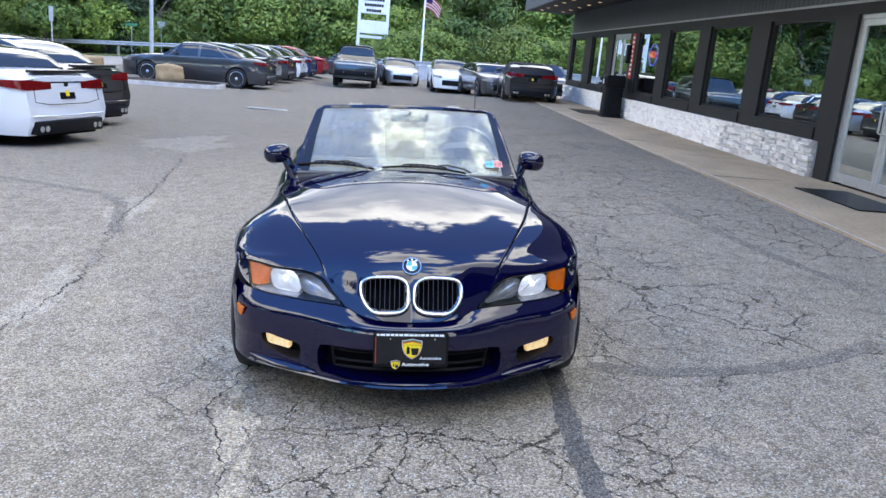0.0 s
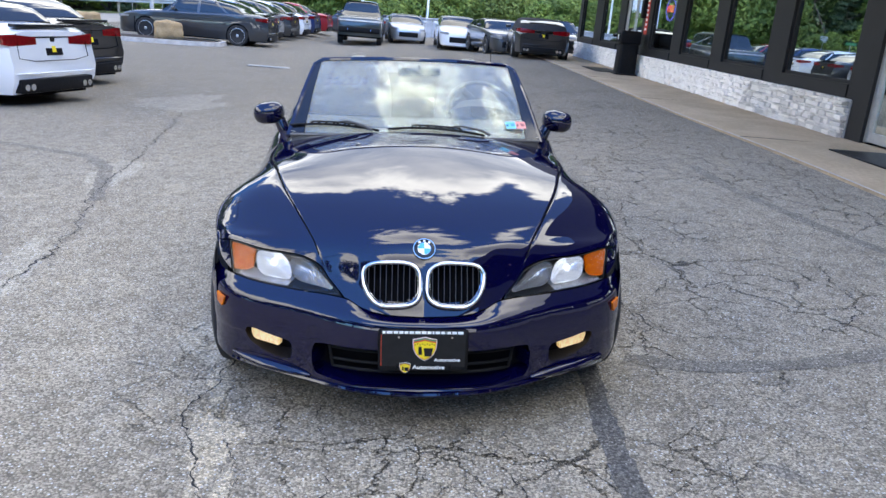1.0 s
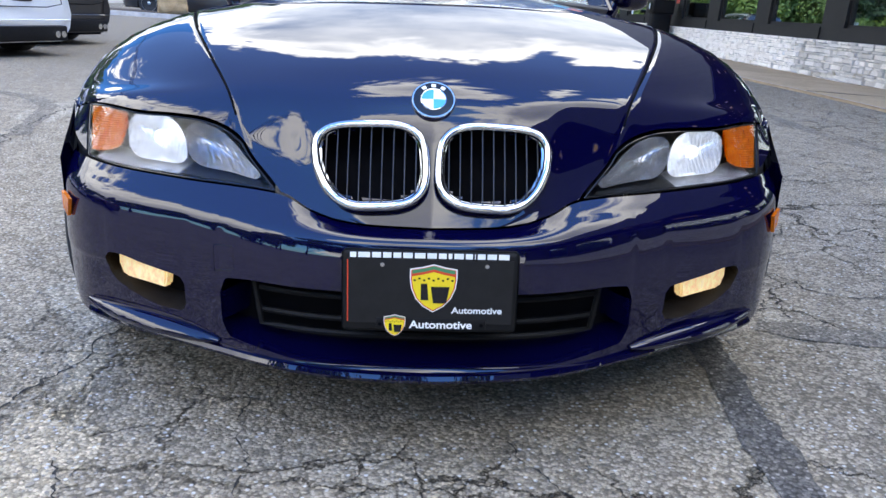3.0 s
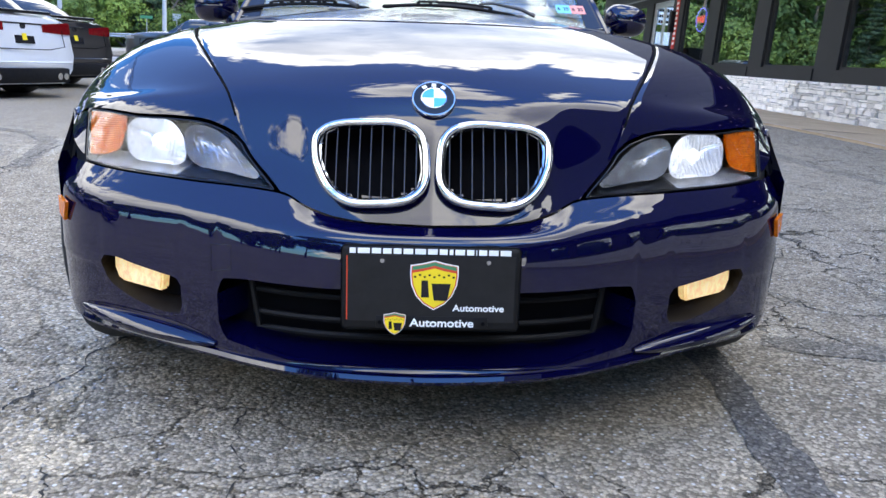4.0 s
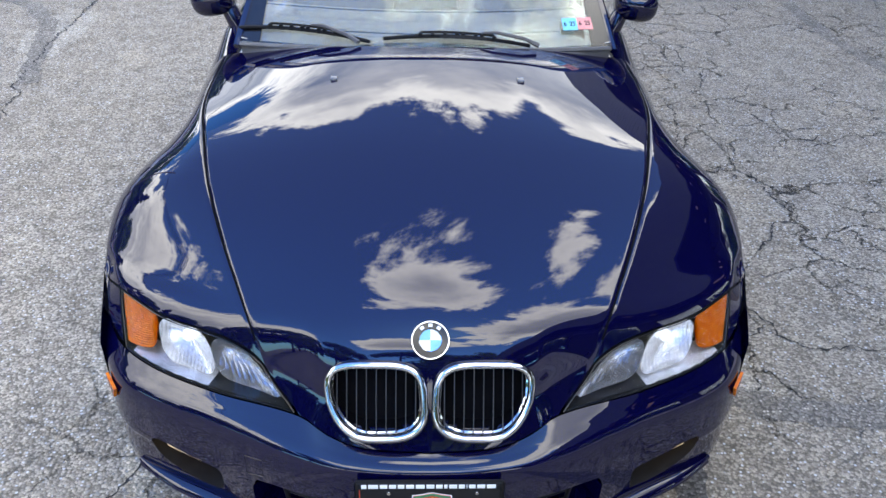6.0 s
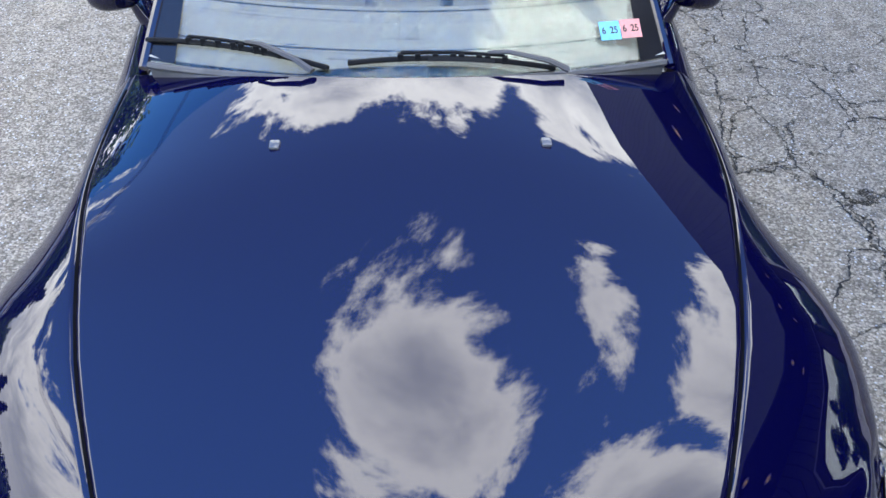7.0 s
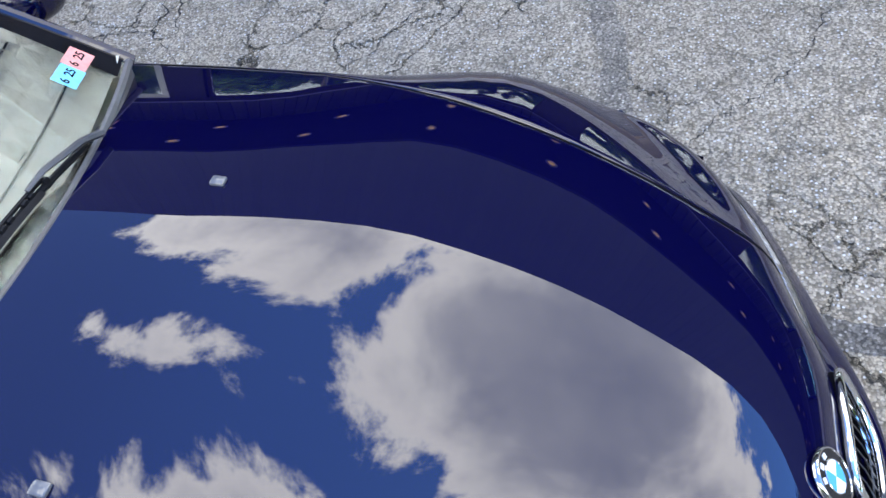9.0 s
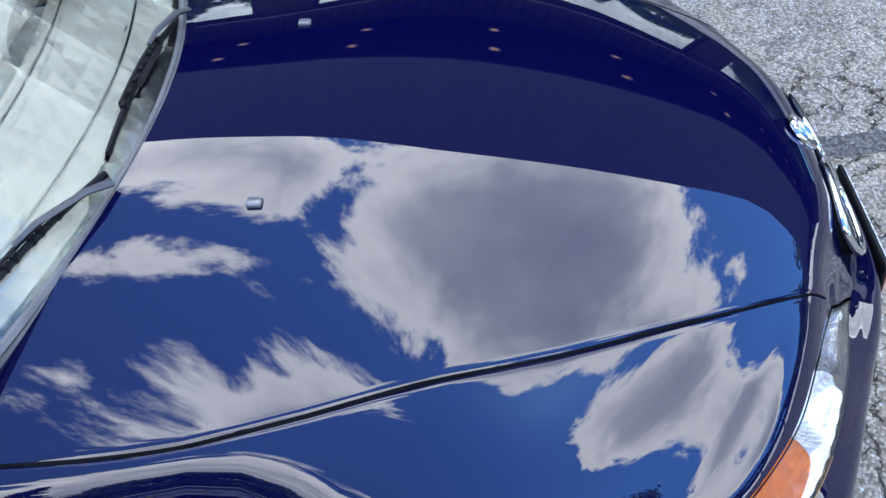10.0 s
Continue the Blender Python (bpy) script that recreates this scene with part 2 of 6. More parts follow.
def grid(fn, us, vs, skip=None, bm=None, closed=False):
    bm = bm or bmesh.new()
    rows = [[bm.verts.new(fn(u, v)) for u in us] for v in vs]
    nu = len(us)
    for j in range(len(vs) - 1):
        for i in range(nu - (0 if closed else 1)):
            k = (i + 1) % nu
            if skip and skip((us[i] + us[k]) / 2, (vs[j] + vs[j + 1]) / 2):
                continue
            q = [rows[j][i], rows[j][k], rows[j + 1][k], rows[j + 1][i]]
            if len({tuple(round(c, 6) for c in v.co) for v in q}) >= 3:
                bm.faces.new(q)
    return bm


def spread(a, b, n, ease=0.0):
    t = np.linspace(0, 1, n)
    if ease:
        t = (1 - ease) * t + ease * (0.5 - 0.5 * np.cos(np.pi * t))
    return [float(a + (b - a) * k) for k in t]


def box(x0, x1, y0, y1, z0, z1, bevel=0.0, seg=2, bm=None):
    own = bmesh.new()
    bmesh.ops.create_cube(own, size=1.0)
    for v in own.verts:
        v.co = Vector((x0 + (x1 - x0) * (v.co.x + 0.5), y0 + (y1 - y0) * (v.co.y + 0.5), z0 + (z1 - z0) * (v.co.z + 0.5)))
    if bevel:
        bmesh.ops.bevel(own, geom=own.edges[:], offset=bevel, segments=seg, profile=0.5, affect="EDGES")
    return own if bm is None else join(bm, own)


def join(bm, other, m=None):
    if m is not None:
        other.transform(m)
    vs = {v: bm.verts.new(v.co) for v in other.verts}
    for f in other.faces:
        nf = bm.faces.new([vs[v] for v in f.verts])
        nf.material_index = f.material_index
    other.free()
    return bm


def tube(path, radius, seg=8, bm=None, closed=False, flat=1.0):
    bm = bm or bmesh.new()
    pts = [Vector(p) for p in path]
    rings = []
    n = len(pts)
    side = None
    for i, p in enumerate(pts):
        a, b = pts[i - 1] if (i or closed) else p, pts[(i + 1) % n] if (i < n - 1 or closed) else p
        d = (b - a).normalized()
        if side is None:
            side = d.cross(Vector((0, 0, 1))) if abs(d.z) < 0.9 else d.cross(Vector((0, 1, 0)))
        side = (side - d * side.dot(d)).normalized()
        up = d.cross(side)
        r = radius(i / max(1, n - 1)) if callable(radius) else radius
        rings.append([bm.verts.new(p + (side * math.cos(2 * math.pi * k / seg) + up * math.sin(2 * math.pi * k / seg) * flat) * r) for k in range(seg)])
    for i in range(n if closed else n - 1):
        a, b = rings[i], rings[(i + 1) % n]
        for k in range(seg):
            bm.faces.new((a[k], a[(k + 1) % seg], b[(k + 1) % seg], b[k]))
    if not closed:
        bm.faces.new(rings[0][::-1])
        bm.faces.new(rings[-1])
    return bm


def lathe(profile, seg=32, bm=None, axis="x"):
    """Turns (radius, along) pairs about an axis."""
    bm = bm or bmesh.new()
    rings = []
    for r, h in profile:
        ring = []
        for k in range(seg):
            a = 2 * math.pi * k / seg
            c, s = r * math.cos(a), r * math.sin(a)
            ring.append(bm.verts.new({"x": (h, c, s), "y": (c, h, s), "z": (c, s, h)}[axis]))
        rings.append(ring)
    for a, b in zip(rings, rings[1:]):
        for k in range(seg):
            bm.faces.new((a[k], a[(k + 1) % seg], b[(k + 1) % seg], b[k]))
    for ring, r in ((rings[0], profile[0][0]), (rings[-1], profile[-1][0])):
        if r > 1e-5:
            bm.faces.new(ring)
    bmesh.ops.remove_doubles(bm, verts=bm.verts, dist=1e-6)
    return bm


def plate_shape(pts, thick, bm=None):
    """A flat outline in the xz plane, given depth along y."""
    bm = bm or bmesh.new()
    a = [bm.verts.new((x, 0, z)) for x, z in pts]
    b = [bm.verts.new((x, thick, z)) for x, z in pts]
    bm.faces.new(a)
    bm.faces.new(b[::-1])
    for i in range(len(pts)):
        k = (i + 1) % len(pts)
        bm.faces.new((a[i], b[i], b[k], a[k]))
    return bm


def lettering(text, size, depth, mat, parent, m, name="lettering", spread_x=1.0):
    cu = bpy.data.curves.new(name, "FONT")
    cu.body, cu.size, cu.extrude, cu.align_x, cu.align_y = text, size, depth, "CENTER", "CENTER"
    cu.offset = size * 0.02
    tmp = bpy.data.objects.new(name, cu)
    scene.collection.objects.link(tmp)
    me = bpy.data.meshes.new_from_object(tmp.evaluated_get(bpy.context.evaluated_depsgraph_get()))
    bpy.data.objects.remove(tmp)
    bpy.data.curves.remove(cu)
    me.name = name
    me.materials.clear()
    me.materials.append(mat)
    ob = new(name, me)
    ob.parent = parent
    ob.matrix_basis = m @ Matrix.Diagonal((spread_x, 1, 1, 1))
    return ob


TAN3 = math.tan(radians(3))


def ground_z(x, y=0.0):
    return lot_fall(x, y) + near_rise(x, y)


def near_rise(x, y):
    """The near lot lies a little flatter and climbs towards the far cars; further on it runs out into the rest."""
    fade = 1 - min(1, max(0, (y - 4) / 6))
    return (.015 + .00873 * max(y, -20) - .0061 * min(4, max(-3, x))) * fade * fade * (3 - 2 * fade)


def lot_fall(x, y):
    if x > 4.0 + 0.03 * y:
        return TAN3 * (4.0 + 0.03 * y) + 0.01 * (x - 4.0 - 0.03 * y)
    if x < -3:
        return -3 * TAN3 + 0.01 * (x + 3)
    return TAN3 * x


# ---- ground ----
def asphalt(name, dark, light, cracks):
    m = bpy.data.materials.new(name)
    m.use_nodes = True
    nt = m.node_tree
    b = nt.nodes["Principled BSDF"]
    tc = nt.nodes.new("ShaderNodeTexCoord")

    def tex(kind, scale, **kw):
        n = nt.nodes.new(kind)
        n.inputs["Scale"].default_value = scale
        for k, v in kw.items():
            n.inputs[k].default_value = v
        nt.links.new(tc.outputs["Object"], n.inputs["Vector"])
        return n

    def ramp(fac, a, c, lo=0.0, hi=1.0):
        n = nt.nodes.new("ShaderNodeMapRange")
        for k, v in zip(("From Min", "From Max", "To Min", "To Max"), (a, c, lo, hi)):
            n.inputs[k].default_value = v
        nt.links.new(fac, n.inputs["Value"])
        return n.outputs["Result"]

    def mix(fac, a, c, mode="MIX"):
        n = nt.nodes.new("ShaderNodeMix")
        n.data_type, n.blend_type = "RGBA", mode
        for i, v in ((0, fac), (6, a), (7, c)):
            if isinstance(v, (tuple, float)):
                n.inputs[i].default_value = v if isinstance(v, float) else (*v, 1)
            else:
                nt.links.new(v, n.inputs[i])
        return n.outputs[2]

    def calc(op, a, c):
        n = nt.nodes.new("ShaderNodeMath")
        n.operation = op
        for i, v in enumerate((a, c)):
            if isinstance(v, float):
                n.inputs[i].default_value = v
            else:
                nt.links.new(v, n.inputs[i])
        return n.outputs[0]

    stain = tex("ShaderNodeTexNoise", 0.55, Detail=7.0, Roughness=0.66).outputs["Fac"]
    mid = tex("ShaderNodeTexNoise", 9.0, Detail=8.0, Roughness=0.75).outputs["Fac"]
    grain = tex("ShaderNodeTexNoise", 420.0, Detail=3.0, Roughness=0.75).outputs["Fac"]
    stone = tex("ShaderNodeTexVoronoi", 120.0, Randomness=1.0)
    chip = tex("ShaderNodeTexVoronoi", 85.0, Randomness=1.0)
    dark, light = tuple(c * .96 for c in dark), tuple(c * .96 for c in light)
    base = mix(ramp(stain, 0.30, 0.72, 0.2, 0.9), dark, light)
    base = mix(ramp(mid, 0.44, 0.66, 0.0, 0.62), base, tuple(c * 0.5 for c in dark))
    worn = tex("ShaderNodeTexNoise", 2.3, Detail=6.0, Roughness=0.7).outputs["Fac"]
    base = mix(ramp(worn, 0.54, 0.68, 0.0, 0.30), base, tuple(c * k for c, k in zip(light, (1.25, 1.18, 1.06))))
    if cracks:
        spot = nt.nodes.new("ShaderNodeSeparateXYZ")
        nt.links.new(tc.outputs["Object"], spot.inputs[0])
        # darker towards the far end of the lot, with a ragged change
        farther = calc("ADD", spot.outputs[1], calc("MULTIPLY", calc("SUBTRACT", stain, 0.5), 9.0))
        base = mix(ramp(farther, 3.0, 9.0, 0.0, 0.62), base, tuple(c * 0.52 for c in dark))
    # aggregate: each stone its own grey, dark binder between, a few pale chips
    sep = nt.nodes.new("ShaderNodeSeparateColor")
    nt.links.new(stone.outputs["Color"], sep.inputs[0])
    tone = ramp(sep.outputs[0], 0.0, 1.0, 0.50, 1.50)
    comb_ = nt.nodes.new("ShaderNodeCombineColor")
    for i in range(3):
        nt.links.new(tone, comb_.inputs[i])
    base = mix(1.0, base, comb_.outputs[0], "MULTIPLY")
    base = mix(ramp(stone.outputs["Distance"], 0.50, 0.80, 0.0, 0.7), base, tuple(c * 0.35 for c in dark))
    base = mix(ramp(grain, 0.52, 0.30, 0.0, 0.55), base, tuple(c * 0.45 for c in dark))
    sep2 = nt.nodes.new("ShaderNodeSeparateColor")
    nt.links.new(chip.outputs["Color"], sep2.inputs[0])
    pale = calc("MULTIPLY", ramp(sep2.outputs[1], 0.80, 0.88), ramp(chip.outputs["Distance"], 0.42, 0.25))
    base = mix(calc("MULTIPLY", pale, 0.85), base, tuple(min(0.68, c * 2.0) for c in light))
    height = calc("ADD", calc("MULTIPLY", grain, 0.35), ramp(stone.outputs["Distance"], 0.0, 0.7, 0.7, 0.0))
    if cracks:
        warp = nt.nodes.new("ShaderNodeTexNoise")
        warp.inputs["Scale"].default_value, warp.inputs["Detail"].default_value, warp.inputs["Roughness"].default_value = 3.5, 9.0, 0.68
        nt.links.new(tc.outputs["Object"], warp.inputs["Vector"])
        add = nt.nodes.new("ShaderNodeVectorMath")
        add.operation = "MULTIPLY_ADD"
        add.inputs[1].default_value = (0.35, 0.35, 0.0)
        nt.links.new(warp.outputs["Color"], add.inputs[0])
        nt.links.new(tc.outputs["Object"], add.inputs[2])
        lines = None
        for scale, width, seed, lo, hi in ((1.25, 0.0075, 0.0, 0.44, 0.53), (3.4, 0.016, 5.0, 0.45, 0.54), (8.0, 0.028, 9.0, 0.57, 0.67)):
            v = nt.nodes.new("ShaderNodeTexVoronoi")
            v.feature, v.voronoi_dimensions = "DISTANCE_TO_EDGE", "2D"
            v.inputs["Scale"].default_value = scale
            nt.links.new(add.outputs[0], v.inputs["Vector"])
            line = ramp(v.outputs["Distance"], 0.0, width, 1.0, 0.0)
            area = tex("ShaderNodeTexNoise", 0.5 + 0.1 * seed, Detail=3.0)
            k = calc("MULTIPLY", line, ramp(area.outputs["Fac"], lo, hi))
            lines = k if lines is None else calc("MAXIMUM", lines, k)
        # the west side of the lot is sounder
        where = nt.nodes.new("ShaderNodeSeparateXYZ")
        nt.links.new(tc.outputs["Object"], where.inputs[0])
        lines = calc("MULTIPLY", lines, ramp(where.outputs[0], -1.3, -0.5, 0.12, 1.0))
        east = calc("MULTIPLY", ramp(where.outputs[0], 0.9, 1.3), ramp(where.outputs[1], 0.6, 0.2))
        lines = calc("MULTIPLY", lines, ramp(east, 0.0, 1.0, 1.0, 0.2))
        base = mix(calc("MULTIPLY", lines, 0.9), base, (0.022, 0.021, 0.02))
        height = calc("SUBTRACT", height, calc("MULTIPLY", lines, 2.0))
    nt.links.new(base, b.inputs["Base Color"])
    b.inputs["Roughness"].default_value = 0.9
    b.inputs["Specular IOR Level"].default_value = 0.12
    bp = nt.nodes.new("ShaderNodeBump")
    bp.inputs["Strength"].default_value, bp.inputs["Distance"].default_value = 1.0, 0.006
    nt.links.new(height, bp.inputs["Height"])
    nt.links.new(bp.outputs[0], b.inputs["Normal"])
    return m


ASPHALT = asphalt("aged_cracked_asphalt", (0.312, 0.267, 0.205), (0.51, 0.442, 0.345), True)
TAR = asphalt("dark_tar_patch", (0.135, 0.125, 0.112), (0.22, 0.205, 0.185), False)
FAINT = asphalt("faded_tar_patch", (0.235, 0.208, 0.17), (0.34, 0.305, 0.255), False)
WORN = asphalt("worn_pale_asphalt", (0.41, 0.36, 0.285), (0.57, 0.505, 0.40), True)
CRUMBLED = asphalt("crumbled_tan_asphalt", (0.52, 0.44, 0.325), (0.68, 0.58, 0.43), True)
CRACK = material("crack_dirt", (0.028, 0.026, 0.024), 0.9, vary=0.5, vscale=40, bump=0.4, bscale=150)
CONCRETE = material("stained_concrete", (0.52, 0.39, 0.255), 0.8, second=(0.37, 0.275, 0.17), vscale=1.3, bump=0.25, bscale=90, fine=0.12)
KERB = material("pale_kerb_edge", (0.46, 0.42, 0.38), 0.8, vary=0.25, vscale=6, bump=0.3, bscale=80)
GRASS = material("rough_grass", (0.075, 0.12, 0.03), 0.85, second=(0.13, 0.15, 0.055), vscale=2.0, bump=0.6, bscale=30, fine=0.3)
ROAD = material("dusty_road", (0.36, 0.31, 0.25), 0.85, second=(0.28, 0.25, 0.21), vscale=0.5, bump=0.2, bscale=40, fine=0.1)


def land(x, y):
    z = ground_z(x, y)
    low = min(1, max(0, (y - 24) / 8)) * min(1, max(0, (x + 4.5) / 2))
    z -= .2 * low * low * (3 - 2 * low)
    z -= 0.9 * min(1, max(0, (-12 - x) / 25)) * min(1, max(0, (y - 30) / 25))
    far = max(0, (y - 62) / 60)
    return z + 12 * min(1, far) ** 1.3


gx = [-900, -400, -200, -120, -80, -60, -45, -35, -28, -22, -17, -13, -10, -8, -6, -5, -4, -3.5, -3] + spread(-2.5, 4, 14) + [4.3, 4.6, 5, 6, 7, 9, 13, 20, 40, 80, 160, 400, 900]
gy = [-600, -200, -80, -40, -20, -12, -8, -5, -3] + spread(-2, 10, 13) + [12, 15, 18, 21, 24, 27, 31, 36, 42, 48, 55, 62, 70, 80, 95, 122, 200, 500, 1200]
ground = finish("ground", grid(lambda x, y: (x, y, land(x, y)), sorted(set(gx)), sorted(set(gy))), ASPHALT)
tagged(ground, "aged grey cracked asphalt of the car lot", "ground", kind="structure")


def ribbon(name, pts, width, mat, label, jitter=0.02, lift=0.003, seed=0, taper=True, step=0.014):
    rng = random.Random(seed)
    fine = []
    for (x0, y0), (x1, y1) in zip(pts, pts[1:]):
        n = max(2, int(math.hypot(x1 - x0, y1 - y0) / step))
        for k in range(n):
            fine.append((x0 + (x1 - x0) * k / n, y0 + (y1 - y0) * k / n))
    fine.append(pts[-1])
    bm = bmesh.new()
    prev, n = None, len(fine)
    wob, thin = 0.0, 1.0
    for i, (x, y) in enumerate(fine):
        ax, ay = fine[max(0, i - 1)]
        bx, by = fine[min(n - 1, i + 1)]
        d = math.hypot(bx - ax, by - ay) or 1
        px, py = -(by - ay) / d, (bx - ax) / d
        wob = 0.88 * wob + rng.uniform(-jitter, jitter) * (.85 if mat is CRACK else .55)
        thin = 0.7 * thin + 0.3 * rng.choice((.1, .25, .5, 1.0, 1.9))
        w = width * (.75 + .25 * thin if mat is not CRACK else thin * .8) / 2
        if taper:
            w *= min(1, .15 + 6 * min(i, n - 1 - i) / n)
        row = []
        for s in (-1, 1):
            off = wob + s * w * (rng.uniform(.2, 1.8) if mat is CRACK else 1.0) + (rng.uniform(-.0025, .0025) if mat is CRACK else 0)
            vx, vy = x + px * off, y + py * off
            row.append(bm.verts.new((vx, vy, ground_z(vx, vy) + lift)))
        if prev:
            bm.faces.new((prev[0], prev[1], row[1], row[0]))
        prev = row
    return tagged(finish(name, bm, mat, smooth=0), label, "crack" if mat is CRACK else "asphalt patch", kind="structure")


def blot(name, cx, cy, rx, ry, mat, label, seed, lift=0.002, turn=0.0, n=110):
    rng = random.Random(seed)
    ph = [rng.uniform(0, 6.28) for _ in range(5)]
    bm = bmesh.new()
    c = bm.verts.new((cx, cy, ground_z(cx, cy) + lift))
    ring = []
    for k in range(n):
        a = 2 * math.pi * k / n
        r = 1 + sum(.22 / (j + 1) ** .7 * math.sin((j + 2) * a + ph[j]) for j in range(5))
        r *= rng.uniform(.84, 1.16)
        u, v = rx * r * math.cos(a), ry * r * math.sin(a)
        x, y = cx + u * math.cos(turn) - v * math.sin(turn), cy + u * math.sin(turn) + v * math.cos(turn)
        ring.append(bm.verts.new((x, y, ground_z(x, y) + lift)))
    for k in range(n):
        bm.faces.new((c, ring[k], ring[(k + 1) % n]))
    return tagged(finish(name, bm, mat, smooth=0), label, "asphalt patch", kind="structure")


ribbon("tar_seam", [(.80, 1.2), (.74, .6), (.73, .33), (.70, -.09), (.69, -.62), (.74, -1.6), (.95, -3.2)], .10, TAR, "dark tar-filled joint in the asphalt", .008, .003, 1, False)
ribbon("tar_seam", [(.95, .62), (1.08, .55), (1.34, .51), (1.72, .55), (2.1, .64), (2.39, .76), (2.75, 1.0)], .11, FAINT, "curved dark tar-filled joint in the asphalt", .006, .003, 2, False)
ribbon("tar_seam", [(-4.6, 5.5), (-4.23, 5.39), (-3.55, 5.12), (-2.94, 4.85), (-2.6, 4.3), (-2.45, 3.71), (-2.3, 3.2)], .13, FAINT, "dark tar-filled joint in the asphalt", .012, .003, 3, False)
ribbon("tar_seam", [(2.95, 5.2), (2.9, 4.2), (3.05, 3.1), (3.3, 2.0)], .12, FAINT, "faint tar-filled joint in the asphalt", .01, .003, 14, False)
blot("worn_patch", -.735, -.12, .07, .34, CRUMBLED, "pale worn asphalt with loose stones", 4, turn=.1)
blot("worn_patch", -.635, -.72, .07, .36, CRUMBLED, "pale worn asphalt with loose stones", 5)
blot("worn_patch", -.785, .27, .045, .20, CRUMBLED, "pale worn asphalt with loose stones", 15, turn=.3)
blot("worn_patch", -.95, .72, .12, .20, WORN, "pale worn asphalt with loose stones", 6, turn=.5)
blot("worn_patch", -2.2, 1.6, .10, .75, WORN, "pale worn strip beside a crack", 7, turn=.06)
blot("worn_patch", -2.48, 4.1, .14, .8, WORN, "pale worn strip beside a crack", 8, turn=.1)
blot("worn_patch", -3.3, 9.6, .62, 1.0, WORN, "pale broken asphalt round an old patch", 9, turn=-.35)
blot("worn_patch", 1.03, .68, .05, .09, WORN, "pale worn asphalt with loose stones", 10)
blot("tar_patch", 1.26, -.30, .05, .06, FAINT, "small dark stain on the asphalt", 12)
ribbon("asphalt_crack", [(-.70, -1.3), (-.70, -.57), (-.74, -.23), (-.88, .11), (-.76, .58), (-.62, .95)], .012, CRACK, "jagged open crack in the asphalt", .012, .004, 21)
ribbon("asphalt_crack", [(-2.2, .2), (-2.15, .9), (-2.14, 1.52), (-2.13, 2.14), (-2.39, 3.45), (-2.49, 4.46), (-2.76, 7.02), (-3.1, 8.9)], .016, CRACK, "long open crack in the asphalt", .02, .004, 22)
for k, pts in enumerate(([(1.26, 2.17), (1.55, 2.19), (1.63, 1.67), (1.49, 1.66), (1.15, 1.13), (1.27, .85), (1.82, .79)],
                         [(1.82, .79), (2.4, 1.16), (2.58, 1.96), (2.3, 2.6), (1.9, 2.5), (1.55, 2.19)],
                         [(1.49, 1.66), (1.53, 1.61), (1.9, 1.45), (2.4, 1.16)],
                         [(1.0, .66), (1.15, 1.13), (1.1, 1.6), (1.26, 2.17), (1.4, 2.9), (1.25, 3.6)],
                         [(1.9, 2.5), (1.84, 2.95), (1.58, 3.0), (1.4, 2.9)],
                         [(1.84, 2.38), (2.3, 2.6), (2.9, 2.7), (3.3, 3.4)],
                         [(1.58, 3.0), (1.7, 3.8), (1.5, 4.6), (1.9, 5.3)],
                         [(-.4, .2), (-.3, -.3), (-.42, -.8)], [(.1, .1), (.3, -.4), (.2, -.9), (.5, -1.3)],
                         [(-4.2, 4.6), (-3.6, 4.5), (-2.95, 4.0), (-2.5, 3.7)], [(1.35, .3), (1.7, 0), (2.2, -.2), (2.6, .2)],
                         [(-3.2, 10.4), (-2.7, 12.5), (-2.0, 14.2), (-1.6, 16.8)], [(-3.6, 11.2), (-4.4, 12.6), (-4.6, 15.0)], [(-.5, 18), (.3, 19.5), (1.4, 20)])):
    ribbon("asphalt_crack", pts, .009 if k < 7 else .005, CRACK, "thin branching crack in the asphalt", .014, .004, 30 + k)

# a second, broken edge of the worn strip, and the stones that came loose from it
ribbon("asphalt_crack", [(-.57, -1.2), (-.58, -.62), (-.62, -.30), (-.74, .05)], .006, CRACK, "thin crumbling edge beside an open crack", .016, .004, 61)
rng = random.Random(77)
bm = bmesh.new()
for k in range(900):
    if k < 420:
        y = rng.uniform(-1.25, .45)
        x = curve([-1.3, -.57, -.23, .11, .58], [-.70, -.70, -.74, -.88, -.76])(y) + rng.gauss(.06, .07)
    elif k < 640:
        x, y = rng.uniform(-1.6, 2.4), rng.uniform(-1.2, .2)
    else:
        x, y = rng.uniform(1.0, 2.7), rng.uniform(-.3, 3.2)
    r = rng.choice((.002, .003, .0045, .006)) if k < 420 else rng.choice((.0015, .002, .003))
    m4 = Matrix.Translation((x, y, ground_z(x, y) + .002 + r * .3)) @ Matrix.Rotation(rng.uniform(0, 6.28), 4, "Z") @ Matrix.Diagonal((r * rng.uniform(.8, 1.6), r, r * rng.uniform(.5, .8), 1))
    bmesh.ops.create_icosphere(bm, subdivisions=1, radius=1, matrix=m4)
GRIT = material("pale_loose_grit", (0.46, 0.41, 0.34), 0.85, second=(0.20, 0.185, 0.165), vscale=60)
tagged(finish("gravel", bm, GRIT, smooth=0), "pale loose grit scattered along the cracks", "gravel", kind="stuff")

# walkway before the building
B = pose(5.875, 0, 0, 0, 0, -1.718)      # the building's front: y along the wall, x into it


def walk_z(y):
    return TAN3 * (4.0 + .03 * y) + near_rise(4.0, y)


